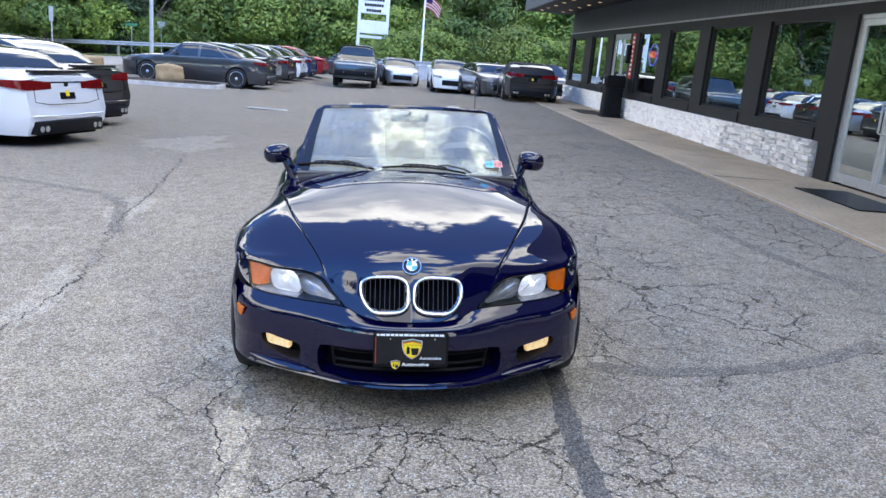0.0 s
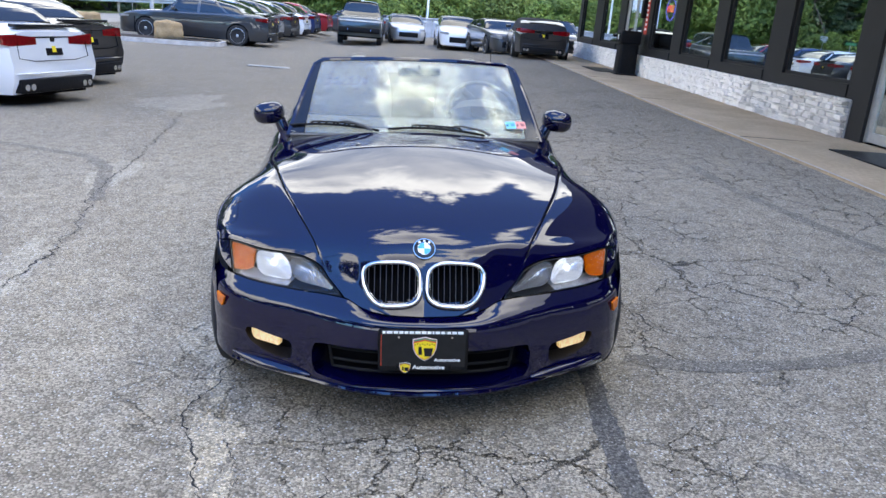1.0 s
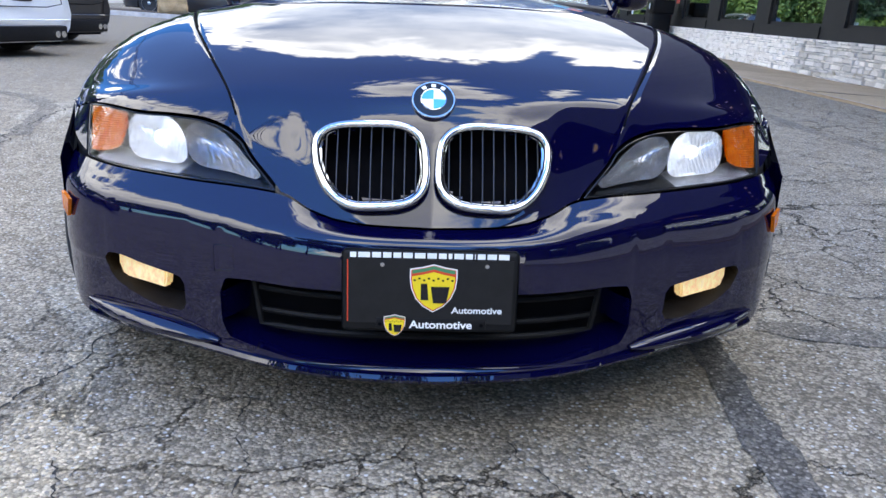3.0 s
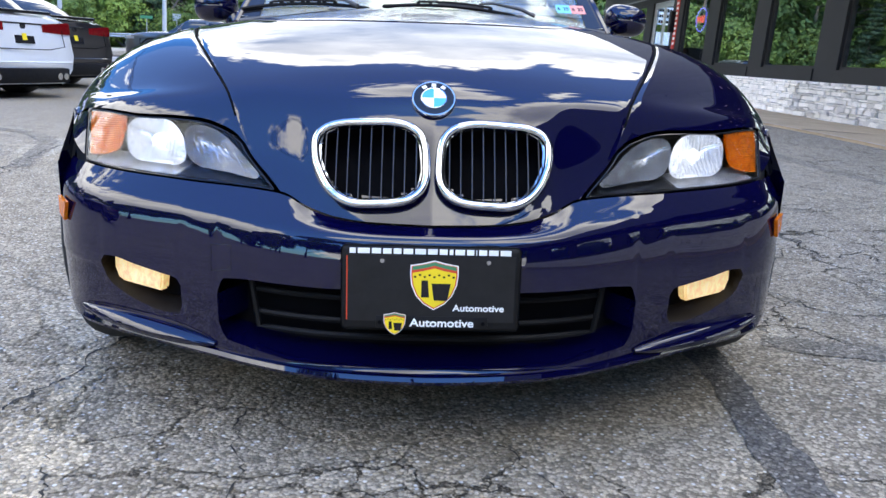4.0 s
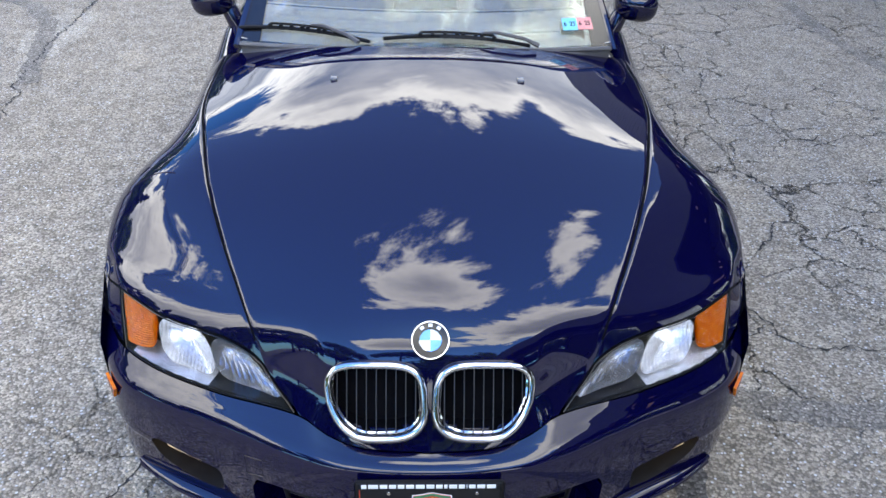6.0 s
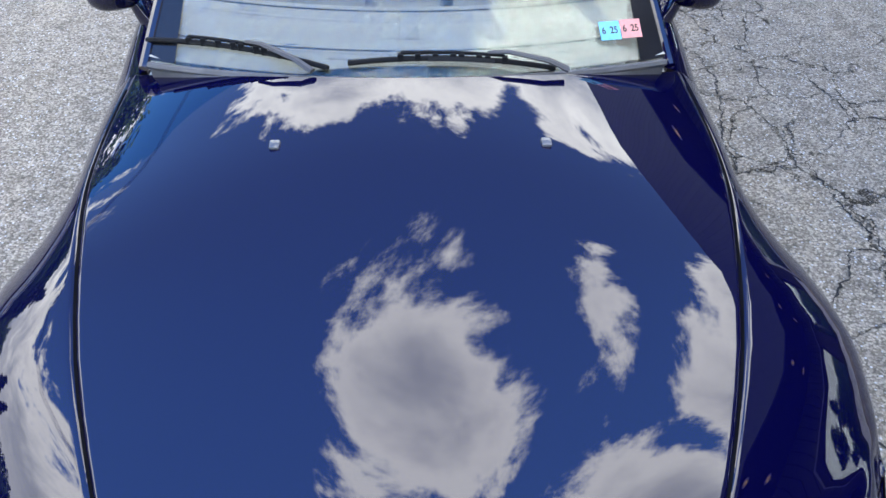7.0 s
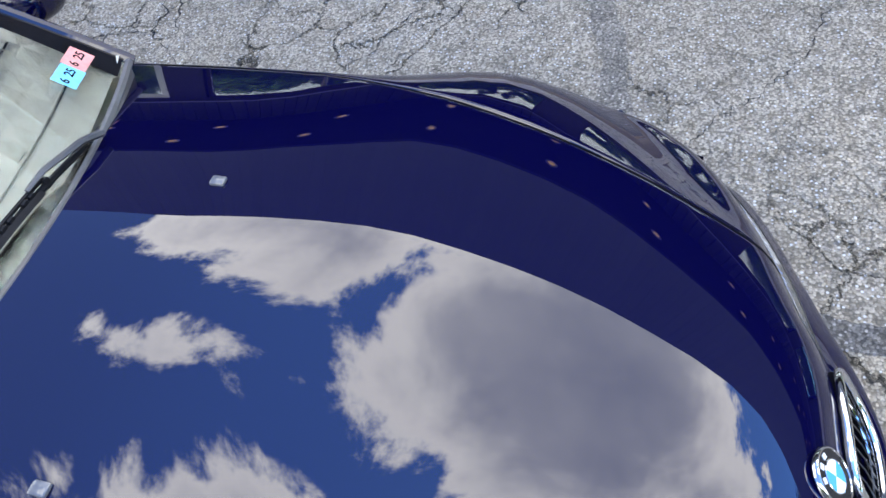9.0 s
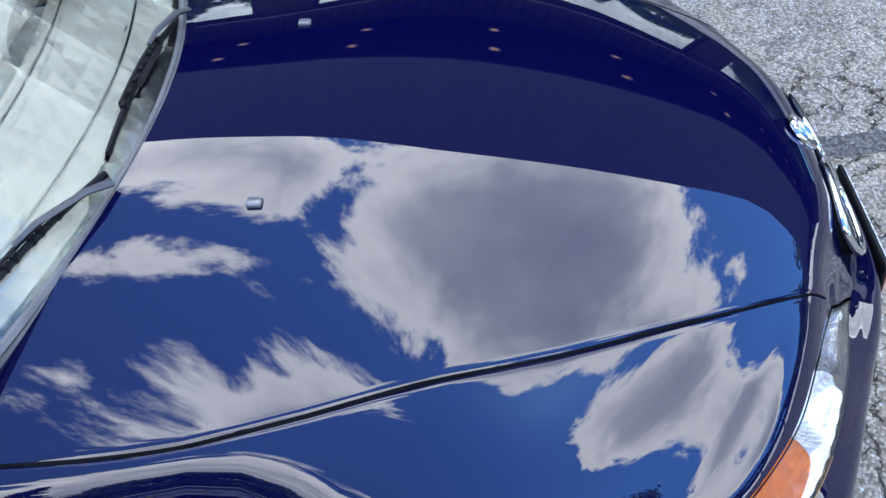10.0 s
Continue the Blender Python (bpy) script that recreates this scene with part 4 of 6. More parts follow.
def roadster():
    car = thing("roadster", "deep blue open-top two-seat roadster with lit headlamps, parked on cracked asphalt", "car", LOT)
    # bonnet
    rows = spread(-.036, .08, 26) + [.087, .095, .105, .115, .14, .17, .21, .26, .32, .38, .45, .52, .6, .68, .76, .84, .92, 1.0, 1.07, 1.13, 1.19, 1.24, 1.28, 1.305]
    ends = len(rows) - 1

    def bonnet(a, j):
        y0, f = rows[int(j)], (1 - j / ends) ** 1.5
        back = .225 * (1 - f)
        x, y = settle(a, lambda a, y: a * SEAM(y), lambda x: y0 + (EDGE_Y(min(x, .275)) + .036) * f + back * (x / .7) ** 2)
        return (x, y, body_z(x, y))

    cols = sorted(set(spread(-1, 1, 101, .45) + [e * c for e in (-1, 1) for c in (.97, .978, .984, .989, .993, .997)]))
    bm = grid(bonnet, cols, list(range(len(rows))))
    ring = [(p.x, p.z) for p in kidney(1)]
    mid = (sum(p[0] for p in ring) / len(ring), sum(p[1] for p in ring) / len(ring))

    def within(x, z):
        x, z = mid[0] + (abs(x) - mid[0]) / .975, mid[1] + (z - mid[1]) / .975
        hit = False
        for (x0, z0), (x1, z1) in zip(ring, ring[1:] + ring[:1]):
            if (z0 > z) != (z1 > z) and x < (x1 - x0) * (z - z0) / (z1 - z0) + x0:
                hit = not hit
        return hit
    cut = [f for f in bm.faces if f.calc_center_median().y < .12 and all(within(v.co.x, v.co.z) for v in f.verts)]
    bmesh.ops.delete(bm, geom=cut, context="FACES")
    # the wings are one sheet with the bonnet
    first = next(j for j in range(len(rows)) if bonnet(1, j)[1] > .10)
    inner = {j: bonnet(1, j)[1] for j in range(first, len(rows))}
    y_a, y_b = inner[first], inner[ends]

    def wing(b, j):
        t = (inner[int(j)] - y_a) / (y_b - y_a)
        if b == 0:
            return (SEAM(inner[int(j)]), inner[int(j)])
        return settle(b, lambda b, y: SEAM(y) + (FLANK(max(y, .444)) - SEAM(y)) * b, lambda x: inner[int(j)] + (LAMP_TOP(x) + .002 - y_a) * (1 - t))
    bs = [float(k) for k in np.concatenate([np.linspace(0, .5, 18) ** 1.7, 1 - (1 - np.linspace(.3078, 1, 26)[1:]) ** 1.5 * (.6922 ** -.5)])]
    for sgn in (-1, 1):
        join(bm, grid(lambda b, j: (lambda p: (sgn * p[0], p[1], body_z(p[0], p[1])))(wing(b, j)), bs, list(range(first, len(rows)))))
    bmesh.ops.remove_doubles(bm, verts=bm.verts, dist=.0008)
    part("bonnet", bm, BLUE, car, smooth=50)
    for sgn in (-1, 1):
        # a near-black tube along the seam stands for the shade in its gap
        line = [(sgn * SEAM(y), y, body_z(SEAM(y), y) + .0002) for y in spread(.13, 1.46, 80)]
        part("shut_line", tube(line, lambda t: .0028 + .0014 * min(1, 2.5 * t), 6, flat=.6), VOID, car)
    # near-black sheet added under the skin, so that gaps show as shade
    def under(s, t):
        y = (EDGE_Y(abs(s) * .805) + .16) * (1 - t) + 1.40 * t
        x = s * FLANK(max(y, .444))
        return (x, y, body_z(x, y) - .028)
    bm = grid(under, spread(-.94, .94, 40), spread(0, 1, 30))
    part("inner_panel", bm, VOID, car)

    for sgn in (-1, 1):
        # side of the front wing
        def flank(y, v):
            lo = arch_low(y, (.62,), .31, .285, .17)
            z = lo + (.601 - lo) * v
            tuck = .05 * max(0, (.40 - z) / .25) ** 2
            return (sgn * (FLANK(y) - tuck), y, z)
        bm = grid(flank, spread(.444, 1.53, 44), spread(0, 1, 10))
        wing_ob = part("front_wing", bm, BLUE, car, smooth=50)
        # arch liner and rolled lip
        lip = [(sgn * (FLANK(.62 + .31 * math.cos(a)) - .008), .62 + .31 * math.cos(a), .285 + .31 * math.sin(a)) for a in np.linspace(-.3, math.pi + .3, 30)]
        part("arch_lip", tube(lip, .007, 6), BLUE, wing_ob)
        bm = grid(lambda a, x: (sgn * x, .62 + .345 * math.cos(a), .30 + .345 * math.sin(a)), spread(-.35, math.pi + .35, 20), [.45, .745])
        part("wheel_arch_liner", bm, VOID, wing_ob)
        bm = box(min(sgn * .745, sgn * .787), max(sgn * .745, sgn * .787), 1.05, 1.17, .44, .54, .006)
        part("side_vent", bm, BLACK_PLASTIC, wing_ob, "black side vent behind the front wheel")

        # headlamp: lens, bowls, indicator
        lamp_ob = new("headlamp")
        lamp_ob.parent = car
        tagged(lamp_ob, "clear headlamp with a lit bulb and amber indicator")
        outer = curve([.05, .22, .33, .4], [.66, .70, .728, .74])

        def lens(c, t, sink=0.0):
            x, y = .4, .1
            for _ in range(14):
                y = EDGE_Y(x) + .0015 + (LAMP_TOP(x) - EDGE_Y(x) - .003) * t
                inner = SEAM(y) + .006
                x = inner + (outer(y) - inner) * c
            return (sgn * x, y + sink, body_z(x, y) - .002 - sink * .12)

        cs, ts = spread(0, 1, 28), spread(0, 1, 12)
        bm = grid(lambda c, t: lens(c, t), cs, ts)
        bmesh.ops.solidify(bm, geom=bm.faces[:], thickness=.002)
        part("lens", bm, LENS, lamp_ob).visible_shadow = False
        # amber indicator box behind the clear lens, finely ribbed
        low = curve([.69, .74, .80, .90, .985], [.80, .40, .27, .17, .12])
        bm = grid(lambda c, v: lens(c, low(c) + (.965 - low(c)) * v, .007 + (.002 if int(round(v * 36)) % 2 else 0)), spread(.69, .985, 18), spread(0, 1, 37))
        part("indicator", bm, AMBER, lamp_ob, "amber indicator with fine ribs")
        # dark housing and the satin shelf under the bowls
        bm = grid(lambda c, t: lens(c, t, .10 if .02 < c < .98 and .02 < t < .98 else .004), spread(0, 1, 34), spread(0, 1, 14))
        part("housing", bm, HOUSING, lamp_ob, "dark grey lamp housing")
        bm = grid(lambda c, v: lens(c + .10 * (1 - v), .03 + .25 * v, .005 + .045 * v + .0012 * math.sin(c * 70)), spread(.30, .84, 46), spread(0, 1, 8))
        part("shelf", bm, SHELF, lamp_ob, "satin grey fluted shelf inside the lamp")
        bm = grid(lambda c, v: lens(c + (.10 * (c / .3) if c < .31 else 0) * (1 - v), .03 + .27 * v, .007 + .050 * v), spread(.03, .30, 16), spread(0, 1, 8))
        part("shelf", bm, HOUSING, lamp_ob, "dark grey shelf inside the lamp")
        for cc, tt, rc, rt, deep, lab in ((.165, .57, .150, .38, .045, "inner main-beam reflector"), (.505, .58, .190, .42, .050, "lit dipped-beam reflector")):
            def bowl(a, r):
                full = lambda q: math.copysign(abs(q) ** .72, q)
                c = max(.015, cc + rc * r * full(math.cos(a)))
                return lens(c, min(.985, tt + rt * max(-.9, r * full(math.sin(a)))), .012 + deep * (1 - r * r) + .0011 * math.sin(c * 190))
            turn = [2 * math.pi * k / 64 for k in range(64)]
            lit = cc > .4
            ob = part("reflector", grid(bowl, turn, [.02, .1, .2, .3, .4, .5, .6, .7, .8, .9, 1], closed=True), LIT_BOWL if lit else DIM_BOWL, lamp_ob, lab)
            if lit:
                c0 = Vector(bowl(0, .02))
                part("bulb", lathe([(.013, .012), (.013, -.006), (.009, -.012), (0, -.014)], 16, axis="y"), LAMP_ON, ob, "glowing bulb", m=Matrix.Translation(c0))
            else:
                for k in range(9):
                    c = cc - rc * .8 + 1.6 * rc * k / 8
                    h = rt * .75 * math.sqrt(max(0, 1 - ((c - cc) / rc) ** 2))
                    part("flute", tube([lens(c, tt - h * .9, .022), lens(c, tt, .034), lens(c, tt + h * .4, .03)], .0016, 5), DIM_BOWL, ob)
        # seal round the lens
        loop = [lens(c, 0) for c in cs] + [lens(1, t) for t in ts] + [lens(c, 1) for c in cs[::-1]] + [lens(0, t) for t in ts[::-1]]
        part("seal", tube(loop, .0014, 6, closed=False), BLACK_GLOSS, lamp_ob)

    # bumper: skin with openings
    bumper = new("front_bumper")
    bumper.parent = car
    tagged(bumper, "deep blue bumper with a wide dark air intake")

    def top_line(x):
        if x > .435:
            return FOG_TOP(x)
        k = max(0.0, 1 - abs(x - .392) / .016)
        return .346 - .012 * min(1, max(0, (x - .335) / .1)) - .030 * k * k

    def low_line(x):
        if x > .435:
            return FOG_LOW(x)
        k = max(0.0, 1 - abs(x - .392) / .02)
        return .200 + .022 * min(1, max(0, (x - .25) / .14)) + .030 * k * k

    xs = sorted(set(spread(0, .38, 20) + [.345, .352, .366, .372, .377, .384, .392, .398, .408, .45, .458, .472, .476, .484, .490, .615, .625, .631, .637, .641] + spread(.39, .468, 6) + spread(.468, .645, 16) + [.65] + spread(.66, .815, 16)))
    xs = [-x for x in xs[:0:-1]] + xs
    vs = [0, .3, .6, .85, 1, 1.12, 1.3, 1.5, 1.7, 1.85, 2, 2.12, 2.25, 2.45, 2.7, 3, 3.25, 3.5, 3.75, 4, 4.3, 4.6, 5, 5.35, 5.7, 6]

    def skin(x, v):
        a = abs(x)
        yb, ye, ze = BUMPER_Y(a), EDGE_Y(a), EDGE_Z(min(a, .70)) - .004
        wrap = min(1, a / .7)
        zb = .436 + .018 * wrap ** 2
        keys = ((ye - .001, ze), (ye + (yb + .014 - ye) * .42, ze - (ze - zb) * .34), (yb + .014, zb), (yb, top_line(a)), (yb + .004, low_line(a)),
                (yb - .004 + .016 * wrap, .188 + .022 * wrap ** 2), (yb + .020, .168 + .020 * wrap ** 2))
        ky = curve(range(7), [k[0] for k in keys])
        kz = curve(range(7), [k[1] for k in keys])
        return (x, ky(v), kz(v))

    def hole(x, v):
        a = abs(x)
        return 3 < v < 4 and (a < .392 or .468 < a < .645)

    bm = grid(skin, xs, vs, hole)
    # underside roll
    join(bm, grid(lambda x, v: (x, skin(x, 6)[1] + .12 * v, skin(x, 6)[2] - .004 * v), xs, [0, .3, 1]))
    bmesh.ops.remove_doubles(bm, verts=bm.verts, dist=.0015)
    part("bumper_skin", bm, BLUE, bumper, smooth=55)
    # returns into the openings: body colour round the intake, black round the fog lamps
    for lo, hi, depth, mat in ((-.392, .392, .09, BLUE), (.468, .645, .07, BLACK_PLASTIC), (-.645, -.468, .07, BLACK_PLASTIC)):
        bm = bmesh.new()
        seg = [x for x in xs if lo - 1e-6 <= x <= hi + 1e-6]
        for v in (3, 4):
            join(bm, grid(lambda x, t: (x, skin(x, v)[1] + depth * t, skin(x, v)[2] + (.012 * t if v == 4 else -.004 * t)), seg, [0, .08, 1]))
        for x in (seg[0], seg[-1]):
            sl = -.05 * math.copysign(1, x) if hi - lo > .5 else 0.0
            join(bm, grid(lambda v, t: (x + sl * t, skin(x, v)[1] + depth * t, skin(x, v)[2]), spread(3, 4, 5), [0, .08, 1]))
        bmesh.ops.remove_doubles(bm, verts=bm.verts, dist=.0015)
        part("opening_lining", bm, mat, bumper, "lining of a bumper opening", smooth=55)
    # sides of the bumper back to the wheel arch, and the panel outside each lamp
    for sgn in (-1, 1):
        def side(y, v):
            lo = arch_low(y, (.62,), .31, .285, .19)
            top = .506 + .088 * min(1, max(0, (y - .275) / .165)) ** 1.3
            z = lo + (top - lo) * v
            return (sgn * (FLANK(y) + .004 - .03 * max(0, (.36 - z) / .2) ** 2), y, z)
        bm = grid(side, spread(.26, .442, 12), spread(0, 1, 10))

        def corner(c, t):
            x, y = .75, .3
            for _ in range(14):
                y = EDGE_Y(x) + .004 + (LAMP_TOP(x) - .003 - EDGE_Y(x) - .004) * t
                inner = curve([.05, .22, .33, .4], [.66, .70, .728, .74])(y) + .006
                x = inner + (.806 - inner) * c
            return (sgn * x, y, body_z(x, y))
        join(bm, grid(corner, spread(0, 1, 10), spread(0, 1, 10)))
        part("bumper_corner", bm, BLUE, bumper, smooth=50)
        q = [Vector((sgn * x, y, z)) for x, y, z in ((.728, .178, .436), (.764, .232, .440), (.765, .234, .403), (.742, .198, .395))]
        bm = bmesh.new()
        out = Vector((sgn * .8, -.6, 0)) * .0035
        a, b = [bm.verts.new(p + out) for p in q], [bm.verts.new(p - out) for p in q]
        bm.faces.new(a)
        for i in range(4):
            bm.faces.new((a[i], a[(i + 1) % 4], b[(i + 1) % 4], b[i]))
        part("side_marker", bm, AMBER, bumper, "small amber side marker")
        # fog lamp, before a near-black plate that stands for the well's shade
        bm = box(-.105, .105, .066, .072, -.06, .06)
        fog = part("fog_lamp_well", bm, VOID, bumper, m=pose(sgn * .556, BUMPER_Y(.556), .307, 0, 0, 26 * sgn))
        lamp_pts = [(-.058, -.022), (-.062, .004), (-.052, .022), (.044, .026), (.058, .014), (.058, -.006), (.046, -.022)]
        pts = [(px * sgn, pz) for px, pz in lamp_pts]
        bm = plate_shape(pts if sgn > 0 else pts[::-1], .024)
        bmesh.ops.bevel(bm, geom=[e for e in bm.edges], offset=.004, segments=2, affect="EDGES")
        part("fog_lamp", bm, FOG_ON, fog, "lit warm fog lamp", m=pose(.036 * sgn, .030, .011, 0, -4 * sgn, 0) @ Matrix.Diagonal((1.05, 1, 1.5, 1)))
    # intake: near-black back wall painted for its shade, slats, spoiler lip highlights
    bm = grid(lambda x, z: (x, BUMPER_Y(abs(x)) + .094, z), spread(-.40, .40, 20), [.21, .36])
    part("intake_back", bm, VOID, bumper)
    for z in (.268, .312):
        bm = tube([(x, BUMPER_Y(abs(x)) + .06, z) for x in spread(-.33, .33, 24)], .006, 6)
        part("intake_slat", bm, BLACK_PLASTIC, bumper)
    fr = [(x, BUMPER_Y(abs(x)) + .055, .24) for x in spread(-.32, .32, 20)]
    fr = [(-.335, BUMPER_Y(.335) + .05, .345)] + fr + [(.335, BUMPER_Y(.335) + .05, .345)]
    part("intake_frame", tube(fr, .006, 6), BLACK_PLASTIC, bumper)
    # splitter lip under the skin
    part("chin_lip", tube([(x, BUMPER_Y(abs(x)) - .004 + .02 * min(1, abs(x) / .7), .183 + .020 * min(1, abs(x) / .7) ** 2) for x in spread(-.70, .70, 60)], .013, 8, flat=.8), BLUE, bumper)
    for sgn in (-1, 1):
        flare = [(sgn * x, BUMPER_Y(x) + .004, .206 + .020 * (x - .40) / .26) for x in spread(.40, .70, 18)]
        part("lip_flare", tube(flare, lambda t: .006 + .020 * math.sin(math.pi * min(1, t * 1.02)) ** .7, 10, flat=.8), BLUE, bumper)
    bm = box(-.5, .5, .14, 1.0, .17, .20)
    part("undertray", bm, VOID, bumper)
    # tow cover outline
    sq = [(x, skin(x, v)[1] - .0002, skin(x, v)[2]) for x, v in ((-.402, 2.45), (-.362, 2.45), (-.362, 2.85), (-.402, 2.85))]
    part("tow_eye_cover", tube(sq, .0008, 5, closed=True), BLACK_GLOSS, bumper)

    # grille pair
    for sgn in (-1, 1):
        out = kidney(sgn)
        gr = new("grille")
        gr.parent = car
        tagged(gr, "chrome-rimmed black kidney-shaped grille")
        bm = tube([p + Vector((0, -.008, 0)) for p in out], .0080, 10, closed=True)
        part("chrome_rim", bm, CHROME, gr)
        inner = [sum(out, Vector()) / len(out) + (p - sum(out, Vector()) / len(out)) * .93 for p in out]
        part("inner_rim", tube([p + Vector((0, .004, -.001)) for p in inner], .004, 6, closed=True), CHROME, gr)
        # near-black box behind the rim, coloured as the shade inside the grille
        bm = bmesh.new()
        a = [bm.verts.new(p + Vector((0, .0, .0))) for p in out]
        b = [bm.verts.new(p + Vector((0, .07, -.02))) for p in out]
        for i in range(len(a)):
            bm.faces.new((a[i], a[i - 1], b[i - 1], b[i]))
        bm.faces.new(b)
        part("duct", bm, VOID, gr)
        for k in range(9):
            x = .112 + (k - 4) * .0205
            zs = [p.z for p in inner if abs(abs(p.x) - x) < .016]
            if not zs:
                continue
            lo, hi = min(zs), max(zs)
            yl = [-.028 + (z - .49) * .56 + .62 * max(0, x - .05) ** 2 - .002 for z in (lo, hi)]
            bm = tube([(sgn * x, yl[0], lo), (sgn * x, (yl[0] + yl[1]) / 2 - .004, (lo + hi) / 2), (sgn * x, yl[1], hi)], .0012, 5)
            part("bar", bm, DARK_METAL, gr)

    # roundel
    bz = body_z(0, .077)
    slope = math.degrees(math.atan2(body_z(0, .105) - body_z(0, .05), .055))
    rd = new("roundel")
    rd.parent = car
    rd.matrix_basis = pose(0, .074, bz + .001, slope, 0, 0)
    tagged(rd, "round black enamel badge with blue and white quarters")
    part("rim", lathe([(.041, -.004), (.041, .002), (.0395, .0042), (.0375, .0042), (.037, .003)], 48, axis="z"), CHROME, rd)
    part("ring", lathe([(0, -.003), (.0372, -.003), (.0372, .003), (.024, .0036), (0, .0036)], 48, axis="z"), BLACK_GLOSS, rd)
    for k in range(4):
        pts = [(0, 0)] + [(.0225 * math.cos(a), .0225 * math.sin(a)) for a in np.linspace(k * math.pi / 2, (k + 1) * math.pi / 2, 9)]
        bm = bmesh.new()
        f = bm.faces.new([bm.verts.new((x, y, .0046)) for x, y in pts])
        part("quarter", bm, SKY_INK if k in (1, 3) else WHITE_INK, rd, smooth=0)
    part("inner_ring", tube([(.0232 * math.cos(a), .0232 * math.sin(a), .0042) for a in np.linspace(0, 2 * math.pi, 40)[:-1]], .0011, 5, closed=True), CHROME, rd)
    for a in (125, 90, 55):
        part("bar", box(-.0042, .0042, -.0035, .0035, .0034, .0046), WHITE_INK, rd, m=pose(.0305 * math.cos(radians(a)), .0305 * math.sin(radians(a)), 0, 0, 0, a - 90), smooth=0)

    # windscreen washers
    for sgn in (-1, 1):
        bm = box(-.011, .011, -.014, .014, 0, .009, .004)
        part("washer_nozzle", bm, NOZZLE, car, "small grey washer nozzle on the bonnet", m=pose(sgn * .281, 1.07, body_z(.281, 1.07) - .002, 4, 0, 0))

    cowl_y = lambda x: 1.314 + .150 * (x / .655) ** 2
    hood_y = lambda x: 1.305 + .225 * (x / .7) ** 2
    # cowl and screen
    def cowl(x, t):
        h0, h1 = hood_y(x) - .012, cowl_y(x) + .018
        return (x, h0 + (h1 - h0) * t, (body_z(x, hood_y(x)) - .005) * (1 - t) + (.858 - .032 * (x / .655) ** 2) * t + .002 * math.sin(math.pi * t))
    part("cowl", grid(cowl, spread(-.64, .64, 30), spread(0, 1, 6)), GREY_RUBBER, car, "grey rubber cowl strip")

    def screen(u, t, off=0.0):
        x = u * (.655 - .095 * t)
        y0, y1 = cowl_y(u * .655) + .012, 1.90 + .16 * u * u
        bulge = .025 * math.sin(math.pi * t)
        return (x, y0 + (y1 - y0) * t - bulge * .5, (.850 - .032 * u * u) * (1 - t) + (1.190 - .030 * u * u) * t + bulge * .6 + off)

    ws = new("windscreen")
    ws.parent = car
    bm = grid(lambda u, t: screen(u, t), spread(-.985, .985, 30), spread(.02, .98, 14))
    bmesh.ops.solidify(bm, geom=bm.faces[:], thickness=.004)
    gl = part("pane", bm, GLASS, ws)
    gl.visible_shadow = False
    frame_path = [screen(-1, t) for t in spread(0, .93, 12)] + [screen(u, 1) for u in spread(-.93, .93, 20)] + [screen(1, t) for t in spread(.93, 0, 12)]
    part("frame", tube(frame_path, .014, 8, flat=.9), BLUE, ws, "deep blue windscreen frame")
    part("gasket", tube([screen(u, .01, .004) for u in spread(-.98, .98, 24)], .009, 6), GREY_RUBBER, ws)
    # black strips on the glass edges stand in for the dark reflection there
    for e in (-1, 1):
        part("black_border", grid(lambda u, t: (lambda p: (p[0], p[1], p[2] + .004))(screen(e * (.985 - .11 * (1 - .6 * t) * u), t)), [0, 1], spread(.03, .97, 8)), BLACK_GLOSS, ws)
    # inspection stickers
    for k, (mat, dx) in enumerate(((material("blue_sticker", (.16, .55, .74), .5, vary=.2, vscale=60), 0), (material("red_sticker", (.80, .30, .26), .5, vary=.15, vscale=60), .054))):
        p = Vector(screen(.77, .165)) + Vector((dx, .012 * k, 0))
        st = part("inspection_sticker", box(-.026, .026, -.025, .025, 0, .001), mat, ws, "printed inspection sticker inside the glass", m=Matrix.Translation(p + Vector((0, -.012, .010))) @ pose(0, 0, 0, 36, 0, 8))
        for n, (ch, ox) in enumerate((("6", -.016), ("25", .010))):
            lettering(ch, .026, .0002, BLACK_GLOSS, st, pose(ox, 0, .0014, 0, 0, 0), "digit", .8)
    # wipers
    def on_glass(p):
        u = p.x / .645
        y0, y1 = cowl_y(u * .655) + .012, 1.90 + .16 * u * u
        return Vector((p.x, p.y - .004, screen(u, max(.01, (p.y - y0) / (y1 - y0)))[2] + .012))
    for (p0, p1, at, foot) in (((-.19, 1.366, .880), (-.65, 1.535, .866), .43, (-.225, 1.335, .884)), ((.345, 1.385, .874), (-.145, 1.372, .884), .33, (.372, 1.358, .872))):
        wp = new("wiper")
        wp.parent = car
        tagged(wp, "black windscreen wiper")
        p0, p1, foot = Vector(p0), Vector(p1), Vector(foot)
        pa = [on_glass(p0.lerp(p1, k)) for k in np.linspace(0, 1, 25)]
        part("blade", tube(pa, .0065, 6), BLACK_PLASTIC, wp)
        part("bracket", tube([p + Vector((0, .004, .012)) for p in pa[6:19]], .0045, 5), BLACK_PLASTIC, wp)
        for k in (6, 8, 9, 11, 12, 14, 16, 18):
            part("clip", box(-.007, .007, -.006, .006, -.006, .013, .002), BLACK_PLASTIC, wp, m=Matrix.Translation(pa[k]))
        mid = on_glass(p0.lerp(p1, at)) + Vector((0, .004, .018))
